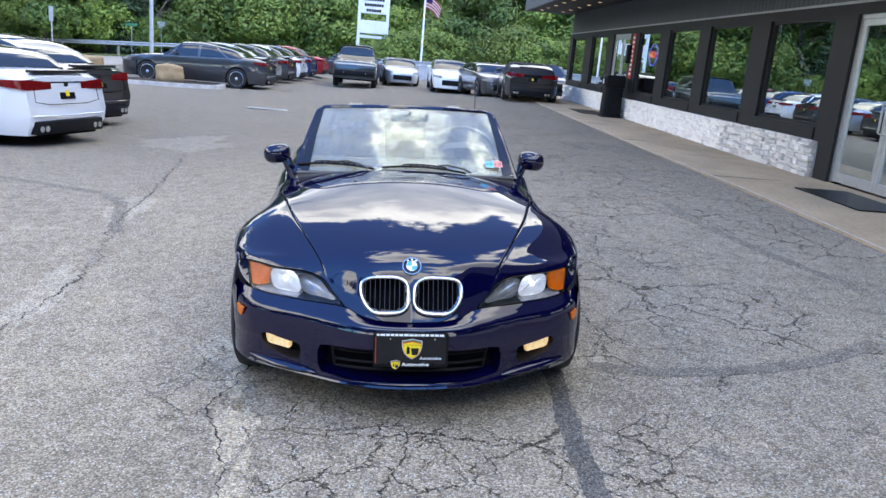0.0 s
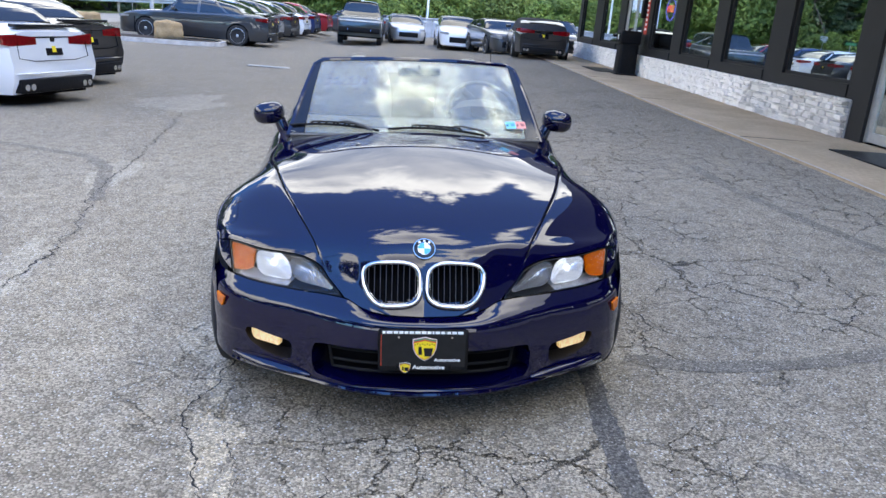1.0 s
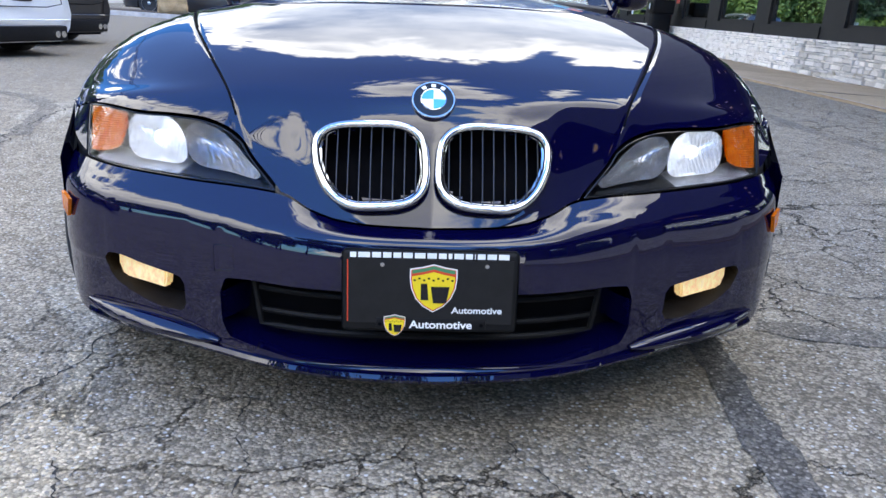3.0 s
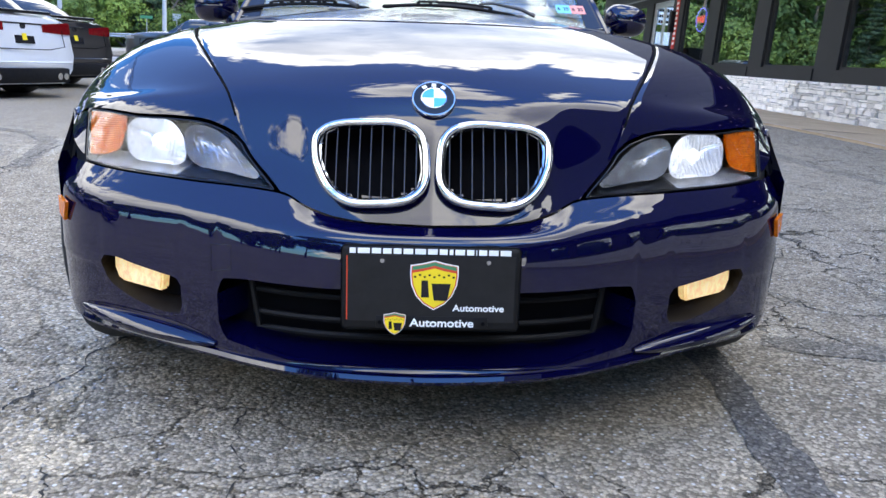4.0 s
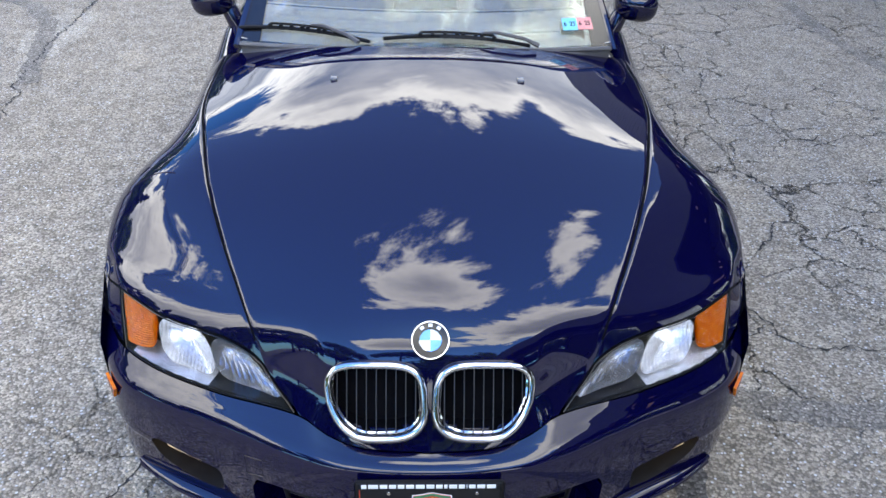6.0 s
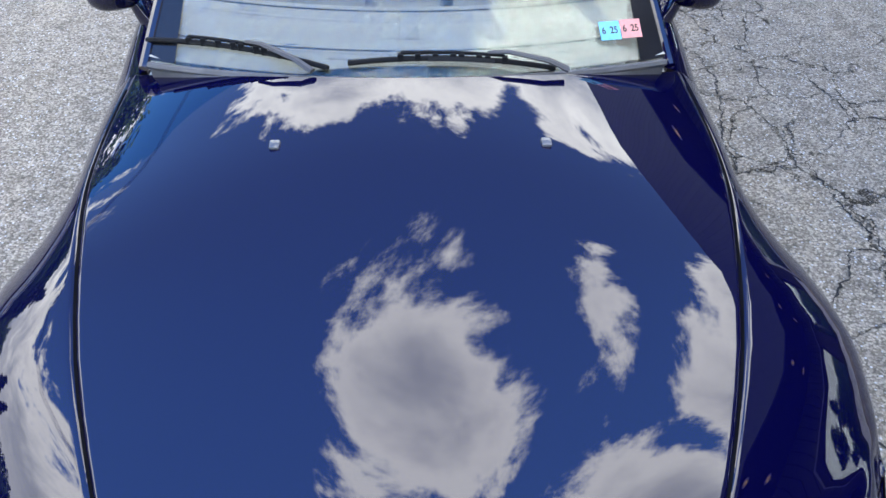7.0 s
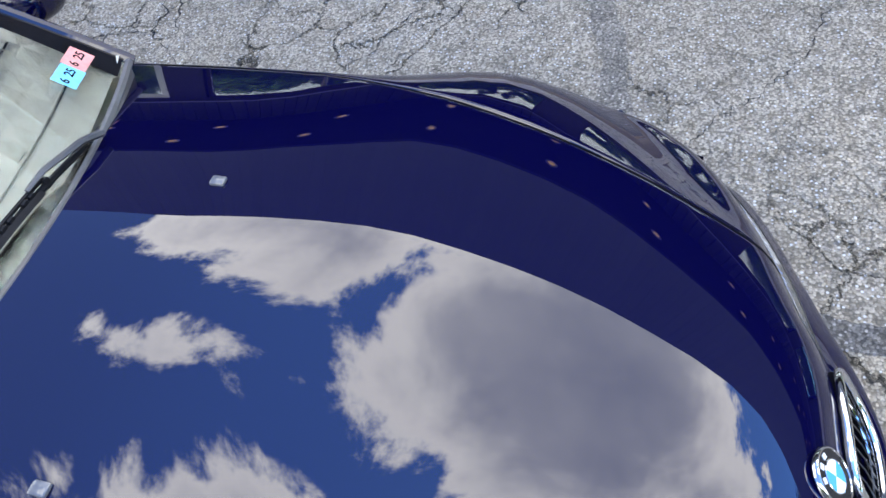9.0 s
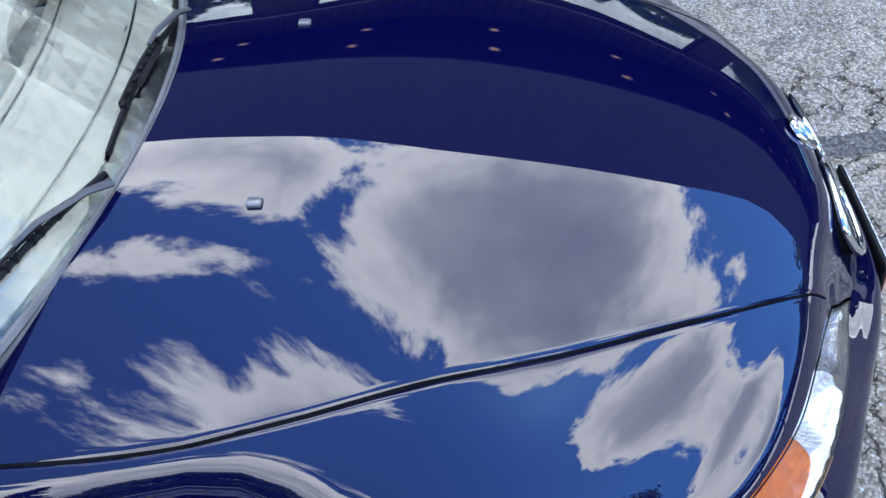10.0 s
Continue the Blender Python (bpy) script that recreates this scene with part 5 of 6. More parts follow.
        part("arm", tube([foot, foot.lerp(mid, .25) + Vector((0, 0, .012)), foot.lerp(mid, .75) + Vector((0, 0, .012)), mid], lambda t: .0105 - .005 * t, 6, flat=.7), WIPER_ARM, wp, "worn grey wiper arm")
        if p0.x > 0:
            part("spoiler", grid(lambda k, v: tuple(on_glass(p0.lerp(p1, k)) + Vector((0, -.008 - .016 * v, .008 - .012 * v))), spread(.30, .62, 8), [0, .3, .6]), BLACK_PLASTIC, wp)

    # door mirrors
    for sgn in (-1, 1):
        mr = new("door_mirror")
        mr.parent = car
        tagged(mr, "rounded deep blue door mirror")
        bm = bmesh.new()
        bmesh.ops.create_uvsphere(bm, u_segments=28, v_segments=16, radius=1)
        for v in bm.verts:
            x, y, z = v.co
            ex = 2.6
            n = (abs(x) ** ex + abs(y) ** ex + abs(z) ** ex) ** (1 / ex)
            x, y, z = x / n, y / n, z / n
            v.co = Vector((x * (.080 if x * sgn < 0 else .088), y * .085 if y < 0 else y * .04, z * .060))
        part("shell", bm, BLUE, mr, m=pose(sgn * .800, 1.83, .886, 0, 8 * sgn, -8 * sgn))
        part("glass", lathe([(0, 0), (.055, 0), (.056, .004), (0, .004)], 24, axis="y"), CHROME, mr, m=pose(sgn * .800, 1.866, .886))
        part("stalk", tube([(sgn * .700, 1.80, .755), (sgn * .722, 1.805, .80), (sgn * .742, 1.81, .845), (sgn * .765, 1.82, .875)], lambda t: .036 - .006 * t, 10), BLUE, mr)

    # doors, tub and tail
    for sgn in (-1, 1):
        def door(y, v):
            f = FLANK(y)
            lo = arch_low(y, (3.066,), .335, .30, .18)
            ks = ((f - .05, lo), (f - .01, lo + (.60 - lo) * .5), (f, .60), (f - .012, .70), (f - .045, .775), (f - .09, .805), (f - .14, .80), (f - .145, .70))
            ease = max(0.0, 1 - (y - 1.531) / .3)
            ks = [(kx, kz - (kz - body_z(kx, 1.528)) * ease if 1 < n < 7 else kz) for n, (kx, kz) in enumerate(ks)]
            return (sgn * curve(range(8), [k[0] for k in ks])(v), y, curve(range(8), [k[1] for k in ks])(v))
        bm = grid(door, spread(1.531, 2.42, 22), spread(0, 7, 26))
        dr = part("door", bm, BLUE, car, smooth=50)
        part("door_handle", box(-.012, .012, -.08, .08, -.014, .014, .006), BLUE, dr, m=pose(sgn * .812, 2.25, .70))
        part("door_card", box(min(sgn * .60, sgn * .67), max(sgn * .60, sgn * .67), 1.5, 2.42, .35, .78, .02), BEIGE, dr, "beige door lining")
        bm = grid(door, spread(2.425, 3.92, 34), spread(0, 7, 26))
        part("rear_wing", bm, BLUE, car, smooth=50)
        wheel(car, sgn * .715, .62, .305, .305, .21, sgn)
        wheel(car, sgn * .725, 3.066, .305, .305, .22, sgn)
    bm = grid(lambda u, y: (u * (FLANK(y) - .10), y, .835 + .05 * math.cos(u * 1.5) - .10 * max(0, (y - 3.1) / .8) ** 2), spread(-1, 1, 24), spread(2.62, 3.92, 18))
    part("boot_lid", bm, BLUE, car)
    bm = grid(lambda u, z: (u * .64, 3.92 + .02 * math.cos(u * 1.5), z), spread(-1, 1, 12), [.2, .4, .6, .80])
    part("tail_panel", bm, BLUE, car)
    # folded hood and cabin
    bm = grid(lambda u, t: (u * .62, 2.42 + .30 * t, .86 + .05 * math.sin(math.pi * t) * (1 - u * u * .3)), spread(-1, 1, 18), spread(0, 1, 10))
    part("folded_top", bm, BEIGE, car, "folded soft top behind the seats")
    part("rear_bulkhead", box(-.63, .63, 2.44, 2.50, .40, .865, .02), BEIGE, car)
    part("cabin_floor", box(-.66, .66, 1.45, 2.46, .19, .23), VOID, car)
    part("footwell_wall", box(-.66, .66, 1.44, 1.50, .20, .74), VOID, car)

    def dash(u, t):
        x = u * .645
        return (x, cowl_y(abs(x)) + .055 + .40 * t - .02 * u * u, .842 - .012 * t + .03 * math.sin(math.pi * min(1, t * 1.1)) - .10 * max(0, t - .82) / .18)
    bm = grid(dash, spread(-1, 1, 36), spread(0, 1, 16))
    part("dashboard", bm, BEIGE_DASH, car, "beige moulded dashboard top")
    part("dash_face", box(-.63, .63, 1.80, 1.86, .45, .75, .03), BLACK_PLASTIC, car)
    for z, t0 in ((0, .22), (0, .70)):
        part("dash_seam", tube([Vector(dash(u, t0)) + Vector((0, 0, .001)) for u in spread(-.9, .9, 24)], .003, 5), BLACK_PLASTIC, car)
    part("defroster_slot", box(-.30, .30, -.010, .010, 0, .004, .002), BLACK_PLASTIC, car, m=pose(0, 1.50, .858))
    bm = grid(lambda a, t: (.36 + (.20 - .05 * t) * math.cos(a), 1.72 + .17 * t, .845 + (.085 - .02 * t) * math.sin(a)), spread(0, math.pi, 16), spread(0, 1, 5))
    part("instrument_hood", bm, BEIGE_DASH, car)
    ring = tube([(.185 * math.cos(a), 0, .185 * math.sin(a)) for a in np.linspace(0, 2 * math.pi, 40)[:-1]], .015, 8, closed=True)
    join(ring, lathe([(0, -.03), (.07, -.03), (.075, 0), (.04, .03), (0, .03)], 20, axis="y"))
    for a in (0, 130, 230):
        join(ring, box(.05, .18, -.008, .008, -.02, .02, .004), Matrix.Rotation(radians(a), 4, "Y"))
    part("steering_wheel", ring, BEIGE, car, "beige three-spoke steering wheel", m=pose(.36, 1.98, .80, -22, 0, 0))
    for sgn in (-1, 1):
        st = new("seat")
        st.parent = car
        st.matrix_basis = pose(sgn * .345, 2.20, .22)
        tagged(st, "beige leather bucket seat with raised headrest")

        def back(a, t):
            w = curve([0, .3, .62, .74, .84, .95, 1], [.21, .235, .205, .135, .125, .105, .03])(t)
            ex = 2.6
            c, s = math.cos(a), math.sin(a)
            px = math.copysign(abs(c) ** (2 / ex), c) * w
            py = math.copysign(abs(s) ** (2 / ex), s) * (.075 - .03 * t)
            wing = -.035 * (abs(px) / .24) ** 3 * (1 - t)
            return (px, .12 + .22 * t + py + wing, .20 + .74 * t)
        part("backrest", grid(back, [2 * math.pi * k / 28 for k in range(28)], spread(0, 1, 22), closed=True), BEIGE, st)
        part("headrest_pad", box(-.10, .10, -.015, .015, -.085, .085, .014, 3), BEIGE, st, m=pose(0, .235, .80, -16, 0, 0))
        part("cushion", box(-.23, .23, -.34, .14, .08, .24, .05, 3), BEIGE, st)
        part("belt", tube([(sgn * .24, .32, .66), (sgn * .235, .22, .50), (sgn * .23, .12, .22)], .018, 6, flat=.2), BLACK_PLASTIC, st)
    part("rear_view_mirror", box(-.115, .115, -.012, .012, -.032, .032, .012, 3), BLACK_PLASTIC, car, m=pose(.02, 1.86, 1.105, -12, 0, 6))
    part("mirror_stem", tube([(.02, 1.86, 1.11), (.02, 1.87, 1.16)], .008, 6), BLACK_PLASTIC, car)
    part("antenna", tube([(.56, 3.1, .80), (.57, 3.18, 1.20)], .003, 5), BLACK_PLASTIC, car)
    part("centre_console", box(-.10, .10, 1.75, 2.40, .22, .46, .03), BEIGE, car)

    # dealer plate
    pl = new("dealer_plate")
    pl.parent = car
    pl.matrix_basis = pose(0, -.097, .3565, -4, 0, 0) @ Matrix.Diagonal((1, 1, .957, 1))
    tagged(pl, "black dealer plate in a black frame with yellow shield")
    bm = box(-.156, .156, -.006, .008, -.079, .079, .010, 3)
    part("plate_frame", bm, BLACK_PLASTIC, pl)
    part("plate", box(-.145, .145, -.0078, -.004, -.060, .062), material("matt_black_plate", (.014, .014, .015), .4, spec=.2, vary=.15, vscale=40), pl, smooth=0)
    part("plate_edge", tube([(-.145, -.0075, z) for z in (-.058, .06)], .0012, 5), RED_INK, pl)
    part("lower_tab", box(-.095, .100, -.0085, -.006, -.073, -.050, .001), BLACK_PLASTIC, pl)
    x = -.141
    for k, w in enumerate((.014, .024, .019, .018, .017, .020, .022, .020, .017, .010, .020, .016, .005, .017, .020, .022)):
        part("bar", box(0, w - .0035, -.0075, -.006, -.0048, .0048), WHITE_INK, pl, m=pose(x, 0, .0692), smooth=0)
        x += w
    def shield(scale, x, z, depth):
        sh = new("shield")
        sh.parent = pl
        sh.matrix_basis = pose(x, -.0082 - depth, z) @ Matrix.Scale(scale, 4)
        def outline(k):
            half = [(0, .5), (.22, .44), (.45, .40), (.455, .2), (.43, 0), (.34, -.22), (.2, -.38), (0, -.5)]
            return [(px * k, pz * k) for px, pz in half] + [(-px * k, pz * k) for px, pz in half[-2:0:-1]]
        part("edge", plate_shape(outline(1.0), .02), WHITE_INK, sh, smooth=0)
        for k, mat, y in ((.95, RED_INK, -.006), (.90, YELLOW_INK, -.012)):
            part("field", plate_shape(outline(k), .02), mat, sh, smooth=0, m=pose(0, y, -.0))
        top = [(-.41, .36), (-.2, .40), (0, .455), (.2, .40), (.41, .36), (.41, .29), (.2, .33), (0, .385), (-.2, .33), (-.41, .29)]
        part("band", plate_shape(top, .02), RED_INK, sh, smooth=0, m=pose(0, -.016, -.04))
        part("band", plate_shape(top, .02), GREEN_INK, sh, smooth=0, m=pose(0, -.018, .012))
        for r in range(2):
            for c in range(9):
                if (r + c) % 2 == 0:
                    part("check", box(-.021, .021, -.018, .0, -.018, .018), BLACK_GLOSS, sh, m=pose(-.36 + c * .09 + (.0), 0, .17 + r * .038), smooth=0)
        part("mark", plate_shape([(-.24, .10), (-.12, .10), (-.09, -.24), (-.24, -.24)], .02), BLACK_GLOSS, sh, smooth=0, m=pose(0, -.02, 0))
        part("mark", plate_shape([(-.05, .04), (.31, .04), (.25, -.30), (0, -.30)], .02), BLACK_GLOSS, sh, smooth=0, m=pose(0, -.022, 0))
        return sh
    shield(.092, .005, .008, .0)
    shield(.042, -.062, -.064, .002)
    lettering("Automotive", .0165, .0006, WHITE_INK, pl, pose(.083, -.0084, -.034, 90, 0, 0), "word", 1.12)
    lettering("Automotive", .0205, .0006, WHITE_INK, pl, pose(.020, -.0092, -.0625, 90, 0, 0), "word", 1.12)
    for x, z in ((-.085, .052), (.098, .052)):
        part("screw", lathe([(0, -.003), (.004, -.003), (.0048, 0), (0, 0)], 12, axis="y"), CHROME, pl, m=pose(x, -.0075, z))
    for x in (-.088, .092):
        part("screw_hole", lathe([(0, -.001), (.0035, -.001), (.0035, .001)], 10, axis="y"), VOID, pl, m=pose(x, -.009, -.062))
    return car


roadster()


# ---- parked cars ----
def paint_of(name, color, metal=0.4):
    return paint(name, color, .12, metal)


def parked(name, label, mat, m, L=4.75, W=1.85, H=1.42, style="coupe", glass=None, front=True, group="", rim=None, soft=None):
    """A car along y, its nose at -y, standing on z = 0."""
    car = thing(name, label, "car", m, group)
    nose = L / 2
    tall = style == "truck"
    belt = 1.02 if tall is False else 1.20
    if style == "roadcar":
        belt = .88
    hood_z, deck_z = (.90, 1.06) if style != "truck" else (1.22, 1.30)
    if style == "roadcar":
        hood_z, deck_z = .82, .90
    ya, yd = -nose + L * (.30 if not tall else .26), -nose + L * (.83 if style != "truck" else .97)
    if style == "roadcar":
        ya, yd = -nose + L * .30, -nose + L * .90
    wz = .34 if not tall else .46
    wr = wz + .045
    y1, y2 = -nose + L * .195, -nose + L * .80
    sill = .20 if not tall else .42
    half = curve([-nose, -nose + .12, -nose + .5, -nose + 1.2, 0, nose - 1.0, nose - .5, nose - .2, nose - .06, nose], [.32 * W, .40 * W, .47 * W, .495 * W, .49 * W, .50 * W, .49 * W, .465 * W, .44 * W, .41 * W])
    if tall:
        half = curve([-nose, -nose + .08, -nose + .4, 0, nose - .4, nose], [.44 * W, .48 * W, .5 * W, .5 * W, .5 * W, .48 * W])
    top = curve([-nose, -nose + .06, -nose + .35, ya, (ya + yd) / 2, yd, nose - .12, nose], [.64, .74, hood_z - .05, hood_z + .08, belt, deck_z, deck_z - .01, deck_z - .07])
    if tall:
        top = curve([-nose, -nose + .05, -nose + .3, ya, yd, nose], [1.0, 1.15, hood_z, hood_z + .06, deck_z, deck_z - .06])

    def skin(y, v):
        s, t = half(y), top(y)
        lo = arch_low(y, (y1, y2), wr, wz, sill)
        sh = t - .10
        lo = min(lo, sh - .04)
        if v <= 4:
            k = v / 4
            z = lo + (sh - lo) * k
            return (s - .06 * max(0, (.5 - z) / .3) ** 2 - .015 * k * k, y, z)
        k = (v - 4) / 6
        a = k * math.pi / 2
        return ((s - .015) * math.cos(a) ** .55, y, sh + .10 * math.sin(a) ** .75)

    ys = sorted(set(spread(-nose, -nose + .5, 8) + spread(y1 - wr, y1 + wr, 15) + spread(y2 - wr, y2 + wr, 15) + spread(-nose + .5, nose, 14)))
    bm = bmesh.new()
    for sgn in (-1, 1):
        join(bm, grid(lambda y, v: (lambda p: (sgn * p[0], p[1], p[2]))(skin(y, v)), ys, [0, 1, 2, 3, 4, 4.4, 5, 6, 7, 8, 9, 10]))
    for e in (-nose, nose):
        pts = [skin(e, v) for v in (0, 1, 2, 3, 4, 4.4, 5, 6, 7, 8, 9, 10)]
        ring = [bm.verts.new(p) for p in pts] + [bm.verts.new((-p[0], p[1], p[2])) for p in pts[-2::-1]]
        bm.faces.new(ring)
    bmesh.ops.remove_doubles(bm, verts=bm.verts, dist=.003)
    tail = curve([.15, .35, .5, .62, .75, .9, 1.08], [-.14, -.03, 0, -.02, -.06, -.075, -.12]) if not tall else (lambda z: 0.0)
    for v in bm.verts:
        if v.co.y > nose - .6:
            v.co.y += tail(v.co.z) * ((v.co.y - nose + .6) / .6) ** 2
    body = part("body", bm, mat, car, smooth=50)
    # cabin
    ra, rd = ya + (.62 if not tall else .55), yd - (.95 if style == "coupe" else .70 if style == "sedan" else .42 if tall else 1.0)
    roof_z = curve([ya - .02, ya + .3, ra, (ra + rd) / 2, rd, yd - .25, yd + .04], [top(ya) - .03, top(ya) + .22, H - .035, H, H - .05, deck_z + .20 if not tall else H - .08, deck_z - .03])
    glassm = glass or DARK_GLASS

    def cabin(y, v, off=0.0):
        zt, zb, s = roof_z(y), top(y) - .05, half(y) - .07
        h = max(.0, zt - zb)
        tuck = .30 * h
        if v <= 4:
            k = v / 4
            return (s - tuck * k ** 1.2 + off, y, zb + h * .86 * k)
        a = (v - 4) / 4 * math.pi / 2
        return ((s - tuck) * math.cos(a) ** .6 + off * math.cos(a), y, zb + h * (.86 + .14 * math.sin(a)) + off * math.sin(a))
    cy = spread(ya, yd, 26)

    def both(ylist, vlist, off):
        b = bmesh.new()
        for sgn in (-1, 1):
            join(b, grid(lambda y, v: (lambda p: (sgn * p[0], p[1], p[2]))(cabin(y, v, off)), ylist, vlist))
        bmesh.ops.remove_doubles(b, verts=b.verts, dist=.002)
        return b
    part("glazing", both(cy, [0, 1, 2, 3, 4, 5, 6, 7, 8], 0), glassm if soft is None else soft, car, "dark glazed cabin" if soft is None else "raised black fabric top", smooth=50)
    part("roof", both(spread(ra - .02, rd + .02, 10), [3.6, 4, 4.5, 5, 6, 7, 8], .010), soft or mat, car, smooth=50)
    if soft:
        part("rear_window", both(spread(rd + .25, yd - .3, 6), [5.2, 6, 7, 8], .012), DARK_GLASS, car)
    for yc in (ra - .30, (ra + rd) / 2 + .05, rd + .28):
        for sgn in (-1, 1):
            lean = .30 if yc < ra else (-.42 if yc > rd else .02)
            bm = grid(lambda u, v: (lambda p: (sgn * p[0], p[1], p[2]))(cabin(min(max(yc + u + lean * (v / 4 - .5), ya), yd), v, .008)), [-.045, .045], [0, 1, 2, 3, 4])
            part("pillar", bm, mat if not soft else soft, car)
    for sgn in (-1, 1):
        wheel(car, sgn * (W / 2 - .115), y1, wz, wz, .23, sgn, 5, .72, rim)
        wheel(car, sgn * (W / 2 - .115), y2, wz, wz, .25, sgn, 5, .72, rim)
        bm = box(-.09, .09, -.05, .05, -.055, .055, .03, 3)
        part("door_mirror", bm, mat, car, m=pose(sgn * (W / 2 + .06), ya + .42, top(ya) + .06))
        # lamps follow the skin
        for at_front in (True, False):
            e = -nose if at_front else nose
            sg = 1 if at_front else -1
            z0, z1 = (.62, .73) if at_front else (.80, .945)
            if tall:
                z0, z1 = (1.02, 1.12) if at_front else (1.0, 1.12)

            inner = (.27 if at_front else .16) * W if not tall else .34 * W

            def lamp_skin(u, w):
                if u < .5:
                    k = u / .5
                    x, y = inner + (half(e) - inner) * k, e
                else:
                    y = e + sg * .42 * ((u - .5) / .5) ** 1.6
                    x = half(y) - .006
                narrow = 1 - .45 * abs(u - .45) / .55
                mid, hgt = (z0 + z1) / 2 + .02 * u, (z1 - z0) * narrow
                zz = mid + hgt * (w - .5)
                return (sgn * (x + (.006 if u >= .5 else 0)), y - sg * .010 + (0 if at_front else tail(zz) * max(0, (y - nose + .6) / .6) ** 2), zz)
            bm = grid(lamp_skin, spread(0, 1, 17), spread(0, 1, 4))
            bmesh.ops.solidify(bm, geom=bm.faces[:], thickness=.012)
            part("headlight" if at_front else "tail_light", bm, CLEAR_LAMP if at_front else RED_LAMP, car)
    zc = .46 if not tall else .70
    bm = box(-.42 * W * .62, .42 * W * .62, -nose - .012, -nose + .05, zc - .14, zc + .10, .03, 2)
    gr = part("grille", bm, BLACK_PLASTIC, car)
    part("grille_bar", box(-.46, .46, -nose - .02, -nose + .01, zc + .02, zc + .04, .004, 1), CHROME if tall else BLACK_GLOSS, gr)
    part("number_plate", box(-.155, .155, -.002, .014, -.075, .075, .004, 1), BLACK_GLOSS, car, m=pose(0, nose + tail(.75), .755 if not tall else .975, 14 if not tall else 0))
    part("plate_mark", box(-.035, .035, .013, .018, -.035, .045), YELLOW_INK, car, smooth=0, m=pose(0, nose + tail(.75), .755 if not tall else .975, 14 if not tall else 0))
    if not front:
        seam = [(x, nose + .003 + tail(z), z) for x, z in ((-.33 * W, deck_z - .10), (-.34 * W, .66), (-.20 * W, .62), (.20 * W, .62), (.34 * W, .66), (.33 * W, deck_z - .10))]
        part("boot_seam", tube(seam, .006, 5), VOID, car)
        part("bumper_crease", tube([(x, nose + .004 - .05 * (abs(x) / (.41 * W)) ** 6, .47) for x in spread(-.40 * W, .40 * W, 16)], .018, 6, flat=.6), mat, car)
        part("lamp_mask", box(-.30 * W, .30 * W, nose - .01 + tail(.9), nose + .004 + tail(.9), .905, .925, .002, 1), BLACK_GLOSS, car)
    part("diffuser", box(-.36 * W, .36 * W, nose - .12, nose + .012, sill + .02, sill + .20, .02, 2), BLACK_PLASTIC, car)
    for x in (-.58, -.48, .48, .58):
        part("exhaust", lathe([(.034, 0), (.04, .0), (.042, .10), (.034, .10)], 16, axis="y"), CHROME, car, m=pose(x * W / 1.85, nose - .075, sill + .10))
    part("underbody", box(-.36 * W, .36 * W, -nose + .12, nose - .12, sill - .03, sill + .3), VOID, car)
    for yy in (y1, y2):
        part("wheel_well", box(-W / 2 + .05, W / 2 - .05, yy - wr, yy + wr, wz - .12, wz + wr * .9), VOID, car)
    if style != "truck" and not front:
        part("boot_lip", box(-.29 * W, .29 * W, nose - .26, nose - .14, deck_z - .03, deck_z + .012, .008, 2), BLACK_GLOSS, car)
        part("badge", lathe([(0, 0), (.042, 0), (.042, .006), (0, .008)], 20, axis="y"), BLACK_GLOSS, car, m=pose(0, nose + tail(.885), .885))
    if tall:
        part("bumper_bar", box(-.46 * W, .46 * W, -nose - .10, -nose + .1, .56, .80, .05, 3), BLACK_PLASTIC, car)
        for sgn in (-1, 1):
            part("tow_hook", tube([(sgn * .5, -nose - .10, .64), (sgn * .5, -nose - .16, .66), (sgn * .5, -nose - .10, .72)], .016, 6), CHROME, car)
        part("light_bar", box(-.44 * W, .44 * W, -nose - .02, -nose + .02, 1.03, 1.10, .01, 1), CLEAR_LAMP, car)
    return car


def stand(x, y, heading):
    """Pose on the lot; heading is the way that the nose points, in degrees from +x."""
    return pose(x, y, land(x, y), 0, 0, heading + 90)


PEARL = paint_of("white_car_paint", (.78, .79, .80), .0)
JET = paint_of("black_car_paint", (.012, .012, .014), .2)
GRAPHITE = paint_of("graphite_car_paint", (.055, .058, .063), .6)
SILVER = paint_of("silver_car_paint", (.42, .44, .47), .7)
NAVY = paint_of("navy_car_paint", (.02, .04, .13), .5)
RED_PAINT = paint_of("red_car_paint", (.36, .012, .02), .3)
OLIVE = paint_of("dark_green_car_paint", (.035, .042, .038), .4)
DARK_RIM = material("dark_wheel_alloy", (.10, .10, .11), .3, .8, vary=.1, vscale=10)
FABRIC = material("black_roof_fabric", (.022, .022, .024), .85, vary=.2, vscale=12, bump=.3, bscale=300)

